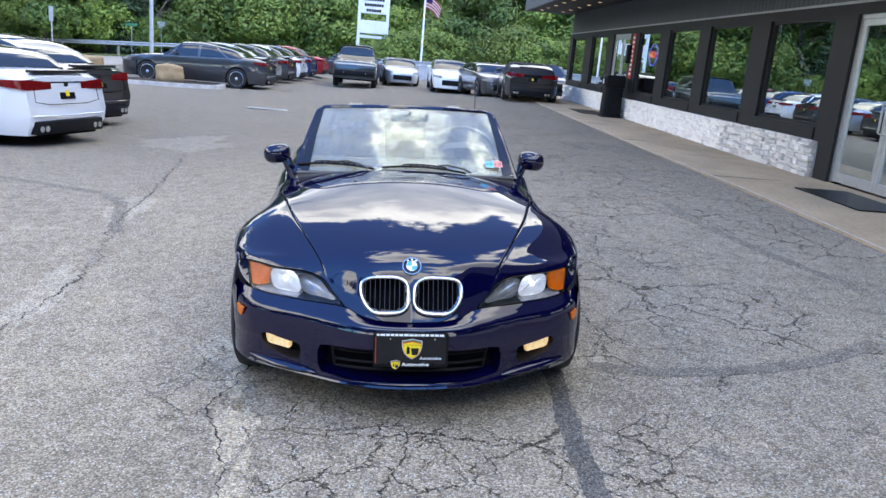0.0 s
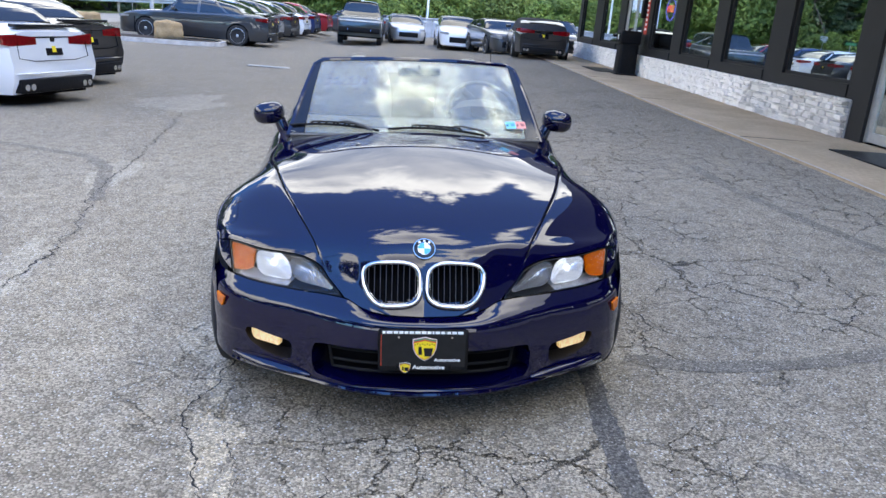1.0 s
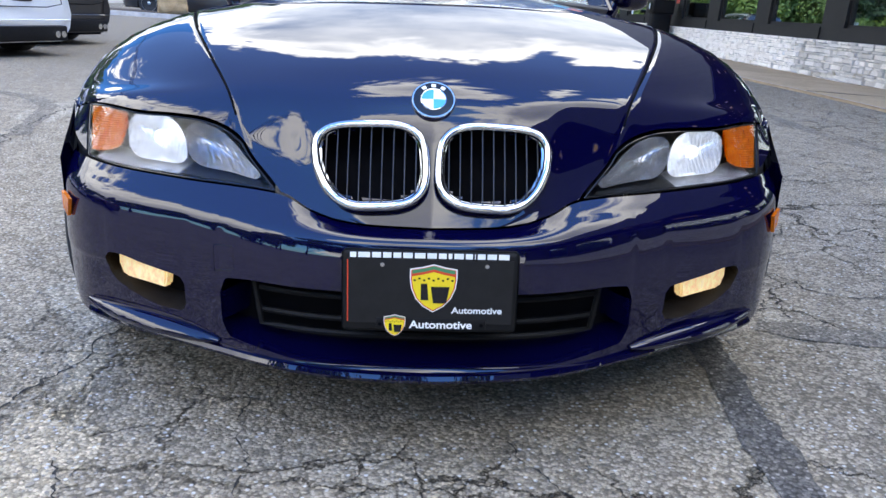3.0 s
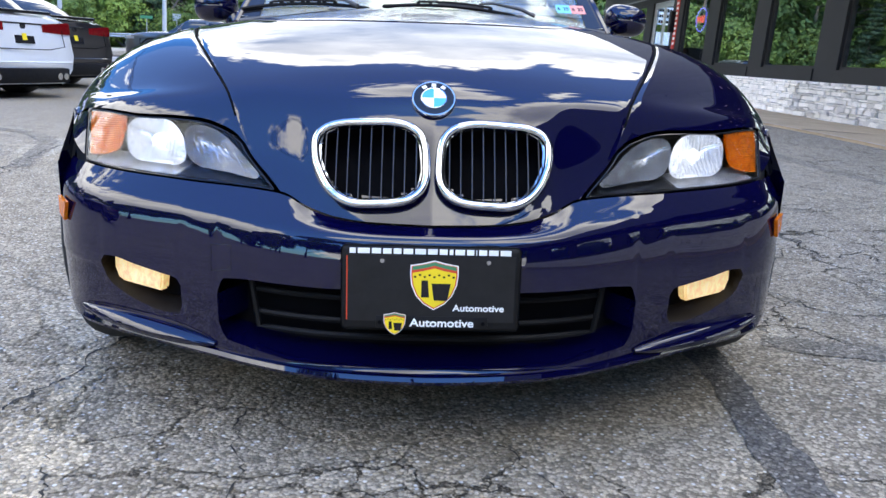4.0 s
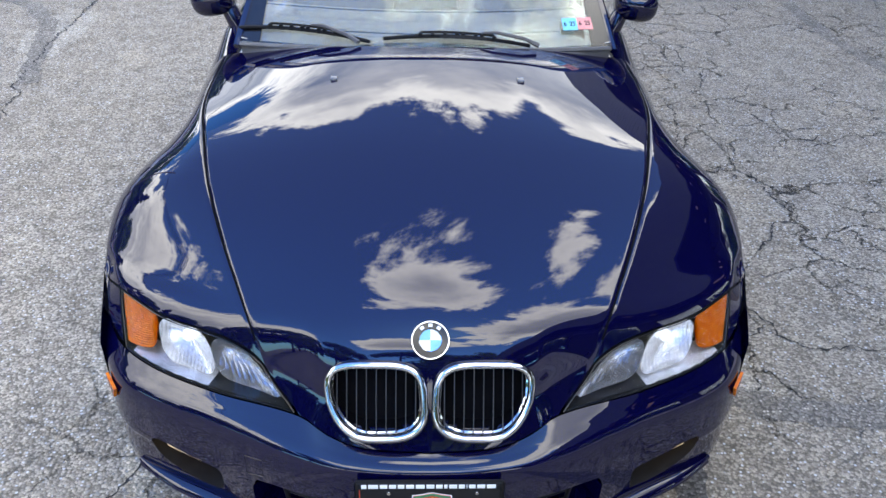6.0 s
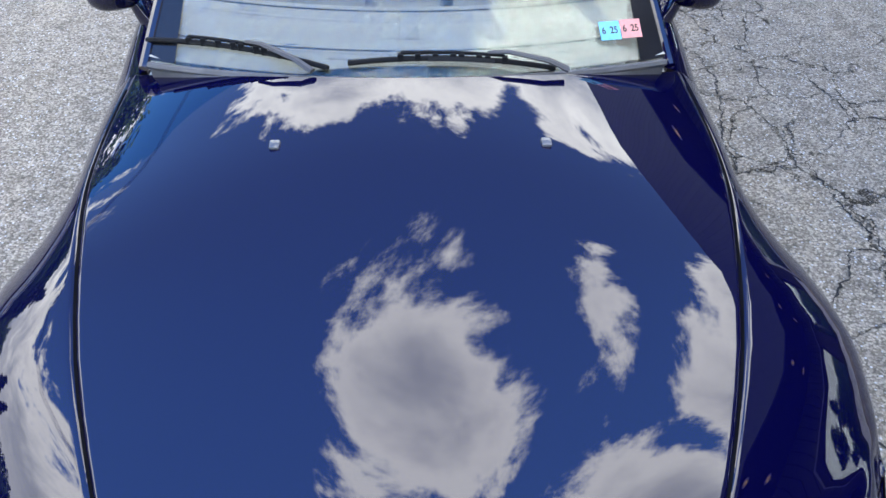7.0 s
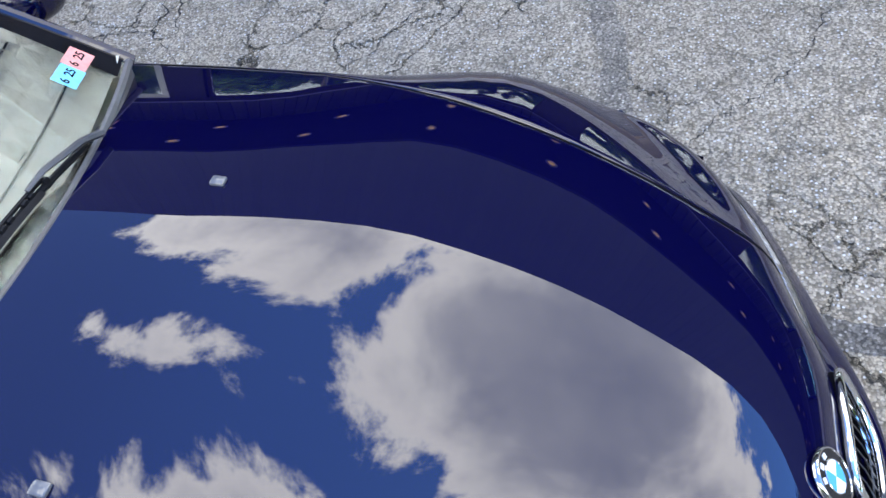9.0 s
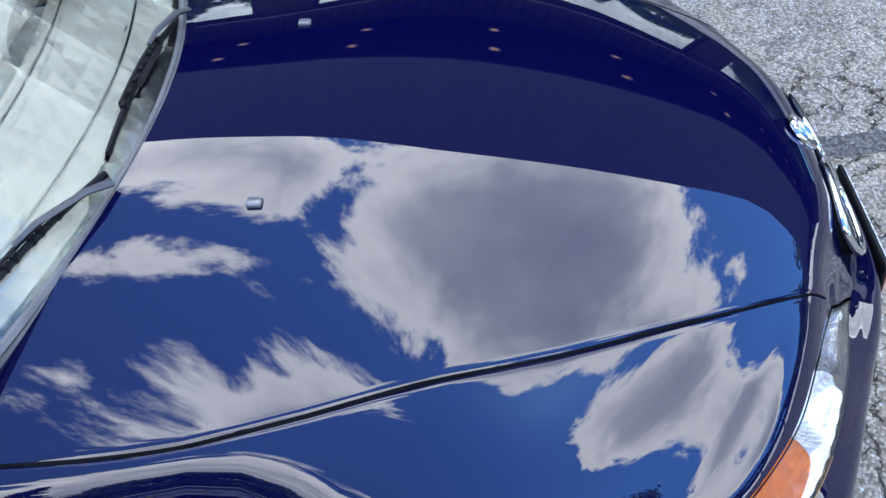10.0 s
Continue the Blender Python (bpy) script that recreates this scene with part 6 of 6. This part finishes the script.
hd = 162
c, s = math.cos(radians(hd)), math.sin(radians(hd))
parked("parked_coupe", "white coupe with black diffuser, parked with its tail to the lot", PEARL, stand(-4.62 + c * 2.4, 8.45 + s * 2.4, hd), 4.75, 1.88, 1.39, "coupe", front=False, rim=DARK_RIM)
parked("parked_sedan", "black sedan parked beside a white coupe", JET, stand(-5.05 + c * 2.45, 10.95 + s * 2.45, hd), 4.9, 1.86, 1.45, "sedan", front=False)
parked("parked_fastback", "graphite fastback with silver five-spoke wheels beside a planted island", GRAPHITE, stand(-6.75, 25.55, 176), 5.0, 1.93, 1.44, "coupe", front=False)
for k, (lab, mt, y, x) in enumerate((("grey sedan in a row of parked cars", SILVER, 28.6, -6.9), ("silver-grey sedan in a row of parked cars", GRAPHITE, 31.2, -6.6), ("white sedan in a row of parked cars", PEARL, 33.8, -6.4), ("navy blue sedan in a row of parked cars", NAVY, 36.6, -6.2), ("red sedan in a row of parked cars", RED_PAINT, 40.0, -5.9))):
    parked("parked_sedan", lab, mt, stand(x, y, 174), 4.85, 1.86, 1.45, "sedan", front=False, group="row of parked cars")
for k, (mt, lab) in enumerate(((PEARL, "white sedan"), (PEARL, "white sedan"), (SILVER, "silver sedan"), (JET, "black sedan"))):
    parked("parked_sedan", lab + " in a row across the lot from the shop", mt, stand(-9.6 + .1 * k, 7.6 - k * 2.75, 152), 4.85, 1.86, 1.45, "sedan", front=False, group="row across the lot")
parked("pickup_truck", "dark green squared-off electric pickup facing the lot", OLIVE, stand(-1.72, 36.0, -90), 5.5, 1.98, 1.92, "truck", rim=DARK_RIM)
parked("parked_sedan", "grey sedan with bright grille facing the lot", SILVER, stand(.34, 39.0, -86), 4.85, 1.80, 1.36, "sedan")
parked("parked_sedan", "white sedan facing the lot", PEARL, stand(2.58, 33.6, -90), 5.0, 1.80, 1.38, "sedan")
parked("parked_coupe", "dark grey coupe facing the lot beside a white sedan", GRAPHITE, stand(3.92, 29.4, -82), 4.7, 1.76, 1.33, "coupe")
parked("parked_convertible", "black sports car with raised fabric top, tail to the lot", JET, stand(4.75, 25.4, 86), 4.45, 1.84, 1.29, "roadcar", front=False, soft=FABRIC)
parked("parked_sedan", "black sedan parked beyond the sports car", JET, stand(6.9, 33.0, -90), 4.8, 1.85, 1.45, "sedan")
parked("parked_sedan", "dark sedan at the far side of the lot", GRAPHITE, stand(-2.9, 47.0, 170), 4.8, 1.85, 1.45, "sedan")

# ---- planted island ----
bm = grid(lambda u, t: ((lambda p: (p[0] + .16 * t * math.cos(u), p[1] + .16 * t * math.sin(u), land(p[0], p[1]) + (.13 if t < .9 else .0)))((-8.2 + 2.45 * math.copysign(abs(math.cos(u)) ** .5, math.cos(u)), 23.9 + .85 * math.copysign(abs(math.sin(u)) ** .5, math.sin(u))))),
          [2 * math.pi * k / 40 for k in range(40)], [0, .85, 1], closed=True)
tagged(finish("kerb", bm, KERB), "pale concrete kerb round a planted island", "kerb", kind="structure")
bm = grid(lambda u, r: (-8.2 + 2.44 * r * math.copysign(abs(math.cos(u)) ** .5, math.cos(u)), 23.9 + .84 * r * math.copysign(abs(math.sin(u)) ** .5, math.sin(u)), land(-8.2, 23.9) + .12 + .05 * (1 - r)), [2 * math.pi * k / 30 for k in range(30)], [.01, .5, 1], closed=True)
tagged(finish("planting_bed", bm, material("bark_mulch", (.055, .04, .03), .95, vary=.5, vscale=20, bump=.8, bscale=40)), "dark mulch in the kerbed island", "soil", kind="structure")
ROCK = material("tan_sandstone", (.46, .32, .17), .9, second=(.34, .22, .11), vscale=2.5, bump=.8, bscale=9, fine=.2)


def boulder(x, y, sx, sy, sz, seed):
    bm = bmesh.new()
    bmesh.ops.create_icosphere(bm, subdivisions=4, radius=1)
    for v in bm.verts:
        p = v.co
        ex = 5
        n = (abs(p.x) ** ex + abs(p.y) ** ex + abs(p.z) ** ex) ** (1 / ex)
        q = p / n
        k = 1 + .16 * noise.noise(q * 1.3 + Vector((seed, 0, 0))) + .05 * noise.noise(q * 5 + Vector((seed, 3, 0)))
        v.co = Vector((q.x * sx * k, q.y * sy * k, (q.z * k + .9) * sz))
    return tagged(finish("boulder", bm, ROCK, m=pose(x, y, land(x, y) + .1, 0, 0, seed * 20), smooth=30), "rough tan sandstone boulder on the island", "rock")


boulder(-7.35, 23.75, .42, .34, .30, 1)
boulder(-10.1, 24.4, .40, .34, .34, 2)
bm = box(-3.66, -2.38, 16.85, 17.25, 0, .004)
dr = tagged(finish("drain_grate", bm, VOID, smooth=0, m=pose(0, 0, ground_z(-3, 17) + .006)), "long dark steel drain grate in the asphalt", "drain")
for k in range(24):
    part("bar", box(-3.64 + k * .053, -3.61 + k * .053, 16.86, 17.24, .004, .012), GREY_METAL, dr, smooth=0)

# ---- road, rail, fence, posts ----
bm = grid(lambda x, y: (x, y, land(x, y) + .02), [-140, -80, -50, -36, -28, -22, -17, -13], [33, 37, 42, 48, 55])
tagged(finish("road", bm, ROAD), "pale dusty road beyond the lot", "road", kind="structure")
bm = grid(lambda x, y: (x, y, land(x, y) + .06), sorted(set(gx)), [55, 62, 70, 80, 95, 122, 200, 500, 1200])
tagged(finish("grass_bank", bm, GRASS), "rough grass bank below the trees", "grass", kind="structure")
bm = grid(lambda x, y: (x, y, land(x, y) + .014), [-12, -9, -6, -2, 3, 9, 16], [47.2, 50, 53, 56])
tagged(finish("grass_strip", bm, GRASS), "grass strip behind the fence", "grass", kind="structure")

rail = thing("guard_rail", "galvanised steel guard rail beside the road", "guard rail")
prof = [(0, .42), (-.04, .47), (.0, .53), (.03, .56), (.0, .59), (-.04, .65), (0, .70)]
bm = grid(lambda x, k: (x, 57.2 + .02 * (x + 30) + prof[int(k)][0], land(x, 57) + prof[int(k)][1] + .35), spread(-60, -12, 14), list(range(7)))
part("beam", bm, GREY_METAL, rail)
for k in range(13):
    x = -60 + k * 4
    part("post", box(x - .07, x + .07, 57.3 + .02 * (x + 30), 57.45 + .02 * (x + 30), land(x, 57) - .1, land(x, 57) + 1.05), material("weathered_post", (.30, .27, .23), .9, vary=.3, vscale=6) if k == 0 else bpy.data.materials["weathered_post"], rail, smooth=0)
FENCE = material("pale_grey_fence_board", (.42, .43, .45), .7, vary=.12, vscale=3, per_object=.08)
fence = thing("fence", "pale grey board fence closing the lot", "fence")
for k in range(42):
    x = -1.2 + k * .36
    y = 46.0 - .09 * (x + 1)
    part("board", box(x, x + .345, y, y + .03, land(x, y) + .02, land(x, y) + 1.12, .004, 1), FENCE, fence, smooth=0)
for k in range(7):
    x = -1.2 + k * 2.5
    y = 46.06 - .09 * (x + 1)
    part("post", box(x - .05, x + .05, y, y + .1, land(x, y), land(x, y) + 1.25), FENCE, fence, smooth=0)
part("top_rail", tube([(-1.2, 46.0, land(-1, 46) + 1.15), (13.9, 44.66, land(13, 46) + 1.15)], .05, 6), FENCE, fence)

WOOD = material("weathered_pole_wood", (.20, .16, .12), .9, vary=.3, vscale=8, bump=.4, bscale=50)


def pole(name, label, x, y, h, r0, r1, mat, lean=0.0):
    z = land(x, y)
    return tagged(finish(name, tube([(x, y, z - .2), (x + lean * h, y, z + h)], lambda t: r0 + (r1 - r0) * t, 12), mat), label, "pole")


pole("lamp_post", "grey steel lamp post", -14.6, 47.0, 9, .13, .10, GREY_METAL)
pole("utility_pole", "weathered wooden utility pole", -15.9, 63, 10, .17, .12, WOOD)
pole("utility_pole", "weathered wooden utility pole", -8.0, 66, 10, .16, .11, WOOD)
pole("utility_pole", "weathered wooden utility pole", -4.9, 62, 9, .13, .10, WOOD)
pole("utility_pole", "weathered wooden utility pole", .7, 75, 11, .15, .11, WOOD)
guy = tagged(finish("guy_pole", tube([(-20.5, 62, land(-20, 62)), (-17.2, 62, land(-17, 62) + 5)], .06, 6), WOOD), "leaning wooden brace pole", "pole")
for x, y, h, nm, mt, w in ((-17.6, 40.0, 2.6, "road_sign", GREY_METAL, .22), (-17.6, 60, 2.6, "road_sign", GREY_METAL, .6), (-19.8, 60, 2.4, "street_sign", GREEN_INK, .9)):
    sg = thing(nm, "small road sign on a thin steel post", "sign", pose(x, y, land(x, y)))
    part("post", tube([(0, 0, -.1), (0, 0, h)], .035, 6), GREY_METAL, sg)
    part("panel", box(-w / 2, w / 2, -.05, -.036, h - (.75 if w < .5 else .5 if w < .7 else .22), h, .01, 1), mt, sg, smooth=0)

sgn_ob = thing("pylon_sign", "tall white two-post roadside sign with two panels", "sign", pose(-1.45, 52, land(-1.45, 52)))
SIGNW = material("white_sign_panel", (.75, .77, .80), .5, vary=.08, vscale=2)
for x in (-.95, .95):
    part("post", box(x - .10, x + .10, -.1, .1, 0, 7.5, .01, 1), SIGNW, sgn_ob, smooth=0)
up = part("upper_panel", box(-.85, .85, -.14, .14, 4.05, 6.6, .02, 1), SIGNW, sgn_ob, smooth=0)
part("lower_panel", box(-.85, .85, -.12, .12, 2.75, 3.60, .02, 1), SIGNW, sgn_ob, smooth=0)
part("cross_beam", box(-.85, .85, -.08, .08, 2.45, 2.62), SIGNW, sgn_ob, smooth=0)
for z, w, mt in ((4.95, 1.4, BLACK_GLOSS), (4.60, 1.3, BLACK_GLOSS), (4.25, 1.0, BLACK_GLOSS), (5.25, .9, BLACK_GLOSS), (5.7, 1.3, YELLOW_INK)):
    n = int(w / .16)
    for k in range(n):
        part("bar", box(-w / 2 + k * w / n + .015, -w / 2 + (k + 1) * w / n - .015, -.156, -.14, z - .09, z + .09), mt, up, smooth=0)

fl = thing("flagpole", "white flagpole with a hanging flag", "flag", pose(1.75, 46.9, land(1.75, 46.9)))
part("pole", tube([(0, 0, 0), (0, 0, 9)], lambda t: .07 - .03 * t, 10), WHITE_INK, fl)
RED_CLOTH = material("red_cloth", (.45, .03, .05), .8, vary=.15, vscale=6)
WHITE_CLOTH = material("white_cloth", (.72, .70, .70), .8, vary=.1, vscale=6)
BLUE_CLOTH = material("blue_cloth", (.03, .04, .16), .8, vary=.15, vscale=6)


def cloth(u, v):
    return (.06 + .95 * u - .1 * u * v, .12 * math.sin(u * 7 + v), 5.05 - .75 * v - .50 * u * u - .12 * u)


for k in range(9):
    bm = grid(cloth, spread(.0 if k > 3 else .42, 1, 10), [k / 9, (k + 1) / 9])
    bmesh.ops.solidify(bm, geom=bm.faces[:], thickness=.01)
    part("stripe", bm, RED_CLOTH if k % 2 == 0 else WHITE_CLOTH, fl)
bm = grid(cloth, spread(0, .42, 6), spread(0, 4 / 9, 4))
bmesh.ops.solidify(bm, geom=bm.faces[:], thickness=.01)
part("canton", bm, BLUE_CLOTH, fl)

CABLE = material("black_cable", (.03, .03, .03), .6, vary=.2, vscale=3)
for k in range(5):
    z0 = 7.2 + .45 * k
    pts = [(-70 + 55 * t, 63, land(-16, 63) + z0 + 2.5 * (1 - t) - 2.2 * math.sin(math.pi * t)) for t in np.linspace(0, 1, 14)]
    pts += [(-15.9 + 8 * t, 63 + 3 * t, land(-16, 63) + z0 - 1.3 * math.sin(math.pi * t) - (.6 * t)) for t in np.linspace(.1, 1, 8)]
    pts += [(-8 + 9 * t, 66 + 9 * t, land(-8, 66) + z0 - .6 - 1.0 * math.sin(math.pi * t)) for t in np.linspace(.1, 1, 8)]
    tagged(finish("overhead_cable", tube(pts, .022, 5), CABLE), "black overhead cable between utility poles", "cable", "overhead cables")
# the lines that cross the sky beside the lot
for k in range(4):
    pts = [(-13 - .5 * k, -40 + 100 * t, 9.4 + .45 * k - .9 * math.sin(math.pi * min(1, abs(2 * t - 1)))) for t in np.linspace(0, 1, 24)]
    tagged(finish("overhead_cable", tube(pts, .013, 5), CABLE), "black overhead cable along the road side of the lot", "cable", "overhead cables")
pole("utility_pole", "weathered wooden utility pole with lines", -14.0, 15, 11.2, .16, .11, WOOD)

# ---- trees ----
LEAF = []
for k, (a, b) in enumerate((((.120, .190, .034), (.050, .095, .020)), ((.200, .270, .045), (.095, .150, .028)), ((.050, .092, .034), (.022, .044, .018)))):
    m = material("foliage", a, .6, second=b, vscale=.9, per_object=.34, fine=.4)
    LEAF.append(m)
BARK = material("tree_bark", (.09, .07, .055), .95, vary=.35, vscale=6, bump=.6, bscale=30)


def crown_mesh(seed, h, r, base, conifer, n, mat, leaf=.26):
    rng = random.Random(seed)
    vs, fs = [], []
    lobes = []
    if conifer:
        for k in range(22):
            t = k / 22
            for j in range(4):
                a = rng.uniform(0, 6.28)
                rr = r * (1 - t) ** .85
                lobes.append((math.cos(a) * rr * .62, math.sin(a) * rr * .62, base + (h - base) * t, rr * .48 + .15, .28))
    else:
        for k in range(20):
            a, e = rng.uniform(0, 6.28), rng.uniform(-.75, 1)
            c = math.sqrt(max(0, 1 - e * e))
            d = rng.uniform(.4, .78)
            lobes.append((math.cos(a) * r * c * d, math.sin(a) * r * c * d, base + (h - base) * (.5 + .42 * e * rng.uniform(.8, 1)), r * rng.uniform(.26, .44), .8))
    per = n // len(lobes)
    for lx, ly, lz, lr, sq in lobes:
        for _ in range(per):
            a, e = rng.uniform(0, 6.28), rng.uniform(-1, 1)
            c = math.sqrt(1 - e * e)
            d = lr * rng.uniform(.6, 1.08)
            p = Vector((lx + math.cos(a) * c * d, ly + math.sin(a) * c * d, lz + e * d * sq))
            nrm = Vector((math.cos(a) * c, math.sin(a) * c, e + .4)).normalized()
            nrm = (nrm + Vector((rng.uniform(-.6, .6), rng.uniform(-.6, .6), rng.uniform(-.6, .6)))).normalized()
            u = nrm.orthogonal().normalized()
            w = nrm.cross(u)
            ang = rng.uniform(0, 6.28)
            u, w = u * math.cos(ang) + w * math.sin(ang), w * math.cos(ang) - u * math.sin(ang)
            sz = leaf * rng.uniform(.6, 1.3)
            i = len(vs)
            vs += [p - u * sz, p - w * sz * .5 + nrm * sz * .12, p + u * sz, p + w * sz * .5 + nrm * sz * .12]
            fs.append((i, i + 1, i + 2, i + 3))
    me = bpy.data.meshes.new("crown")
    me.from_pydata([tuple(v) for v in vs], [], fs)
    me.materials.append(mat)
    return me


def trunk_mesh(seed, h, base, r):
    rng = random.Random(seed)
    bm = tube([(0, 0, -.3), (.05, 0, base * .5), (rng.uniform(-.2, .2), rng.uniform(-.2, .2), base), (rng.uniform(-.4, .4), 0, h * .8)], lambda t: .24 * (1 - .8 * t), 8)
    for k in range(7):
        a = rng.uniform(0, 6.28)
        z = base * .7 + (h * .7 - base * .7) * k / 7
        tube([(0, 0, z), (math.cos(a) * r * .3, math.sin(a) * r * .3, z + .5), (math.cos(a) * r * .62, math.sin(a) * r * .62, z + 1.1)], lambda t: .08 * (1 - .8 * t), 6, bm)
    me = bpy.data.meshes.new("trunk")
    bm.to_mesh(me)
    bm.free()
    me.materials.append(BARK)
    return me


kinds = []
for seed, h, r, base, con, n, mat in ((11, 9.5, 4.2, 1.2, False, 7500, LEAF[0]), (12, 8.0, 3.8, .8, False, 7000, LEAF[1]), (13, 13, 3.3, .6, True, 7500, LEAF[2]), (14, 12, 4.8, 1.5, False, 8000, LEAF[0]), (15, 3.2, 2.2, .1, False, 8000, LEAF[1])):
    kinds.append((crown_mesh(seed, h, r, base, con, n, mat, .10 if h < 4 else .22), trunk_mesh(seed, h, base, r), h))
names = ("broadleaf_tree", "broadleaf_tree", "conifer", "tall_tree", "shrub")
labels = ("broad green leafy tree on the bank", "bright green leafy tree on the bank", "dark green conifer on the bank", "tall dense green tree on the bank", "low bright green shrub behind the fence")
cats = ("tree", "tree", "tree", "tree", "shrub")


def plant(k, x, y, s, turn):
    t = thing(names[k], labels[k], cats[k], Matrix.Translation((x, y, land(x, y))) @ Matrix.Rotation(turn, 4, "Z") @ Matrix.Scale(s, 4), "trees round the lot" if k < 4 else "shrubs behind the fence")
    for nm, me in (("crown", kinds[k][0]), ("trunk", kinds[k][1])):
        o = new(nm, me)
        o.parent = t


rng = random.Random(77)
for k in range(30):                       # the wooded bank behind the lot
    x = -60 + k * 3.4 + rng.uniform(-1, 1)
    plant(rng.choice((0, 1, 2, 3)), x, rng.uniform(64, 74), rng.uniform(.9, 1.25), rng.uniform(0, 6.28))
for k in range(26):
    x = -80 + k * 5.2 + rng.uniform(-1.5, 1.5)
    plant(rng.choice((0, 3, 2, 3)), x, rng.uniform(78, 95), rng.uniform(1.2, 1.7), rng.uniform(0, 6.28))
for k in range(12):
    plant(4, -.4 + k * 1.25 + rng.uniform(-.3, .3), rng.uniform(48.4, 50.5), rng.uniform(.75, 1.15), rng.uniform(0, 6.28))
for k in range(34):                       # undergrowth along the foot of the bank
    plant(4, -62 + k * 2.9 + rng.uniform(-.6, .6), rng.uniform(60.5, 64), rng.uniform(.9, 1.9), rng.uniform(0, 6.28))
for x, y, s, k in ((6.5, 55, .72, 0), (10.5, 56, .8, 1), (3.4, 58, .55, 1), (14.5, 54, .85, 0), (8.5, 60, .95, 3), (.6, 55, .38, 1), (-27, 47, .62, 1), (-24.5, 56, .62, 0), (-31, 52, .8, 1), (-20.0, 62, .62, 2), (-15.5, 66, .7, 2), (-23, 63, .55, 4)):
    plant(k, x, y, s, rng.uniform(0, 6.28))
for k in range(26):                       # woods on the road side, which the shop windows mirror
    plant(rng.choice((0, 1, 2, 3)), -40 + rng.uniform(-6, 4) - .1 * k, -32 + k * 3.4, rng.uniform(.8, 1.1) + .035 * k, rng.uniform(0, 6.28))
# unseen row to the south, added to darken reflections in nose and bumper
for k in range(12):
    plant(rng.choice((0, 1, 3)), -40 + k * 7.5, -27 + rng.uniform(-3, 3), rng.uniform(1.35, 1.8), rng.uniform(0, 6.28))
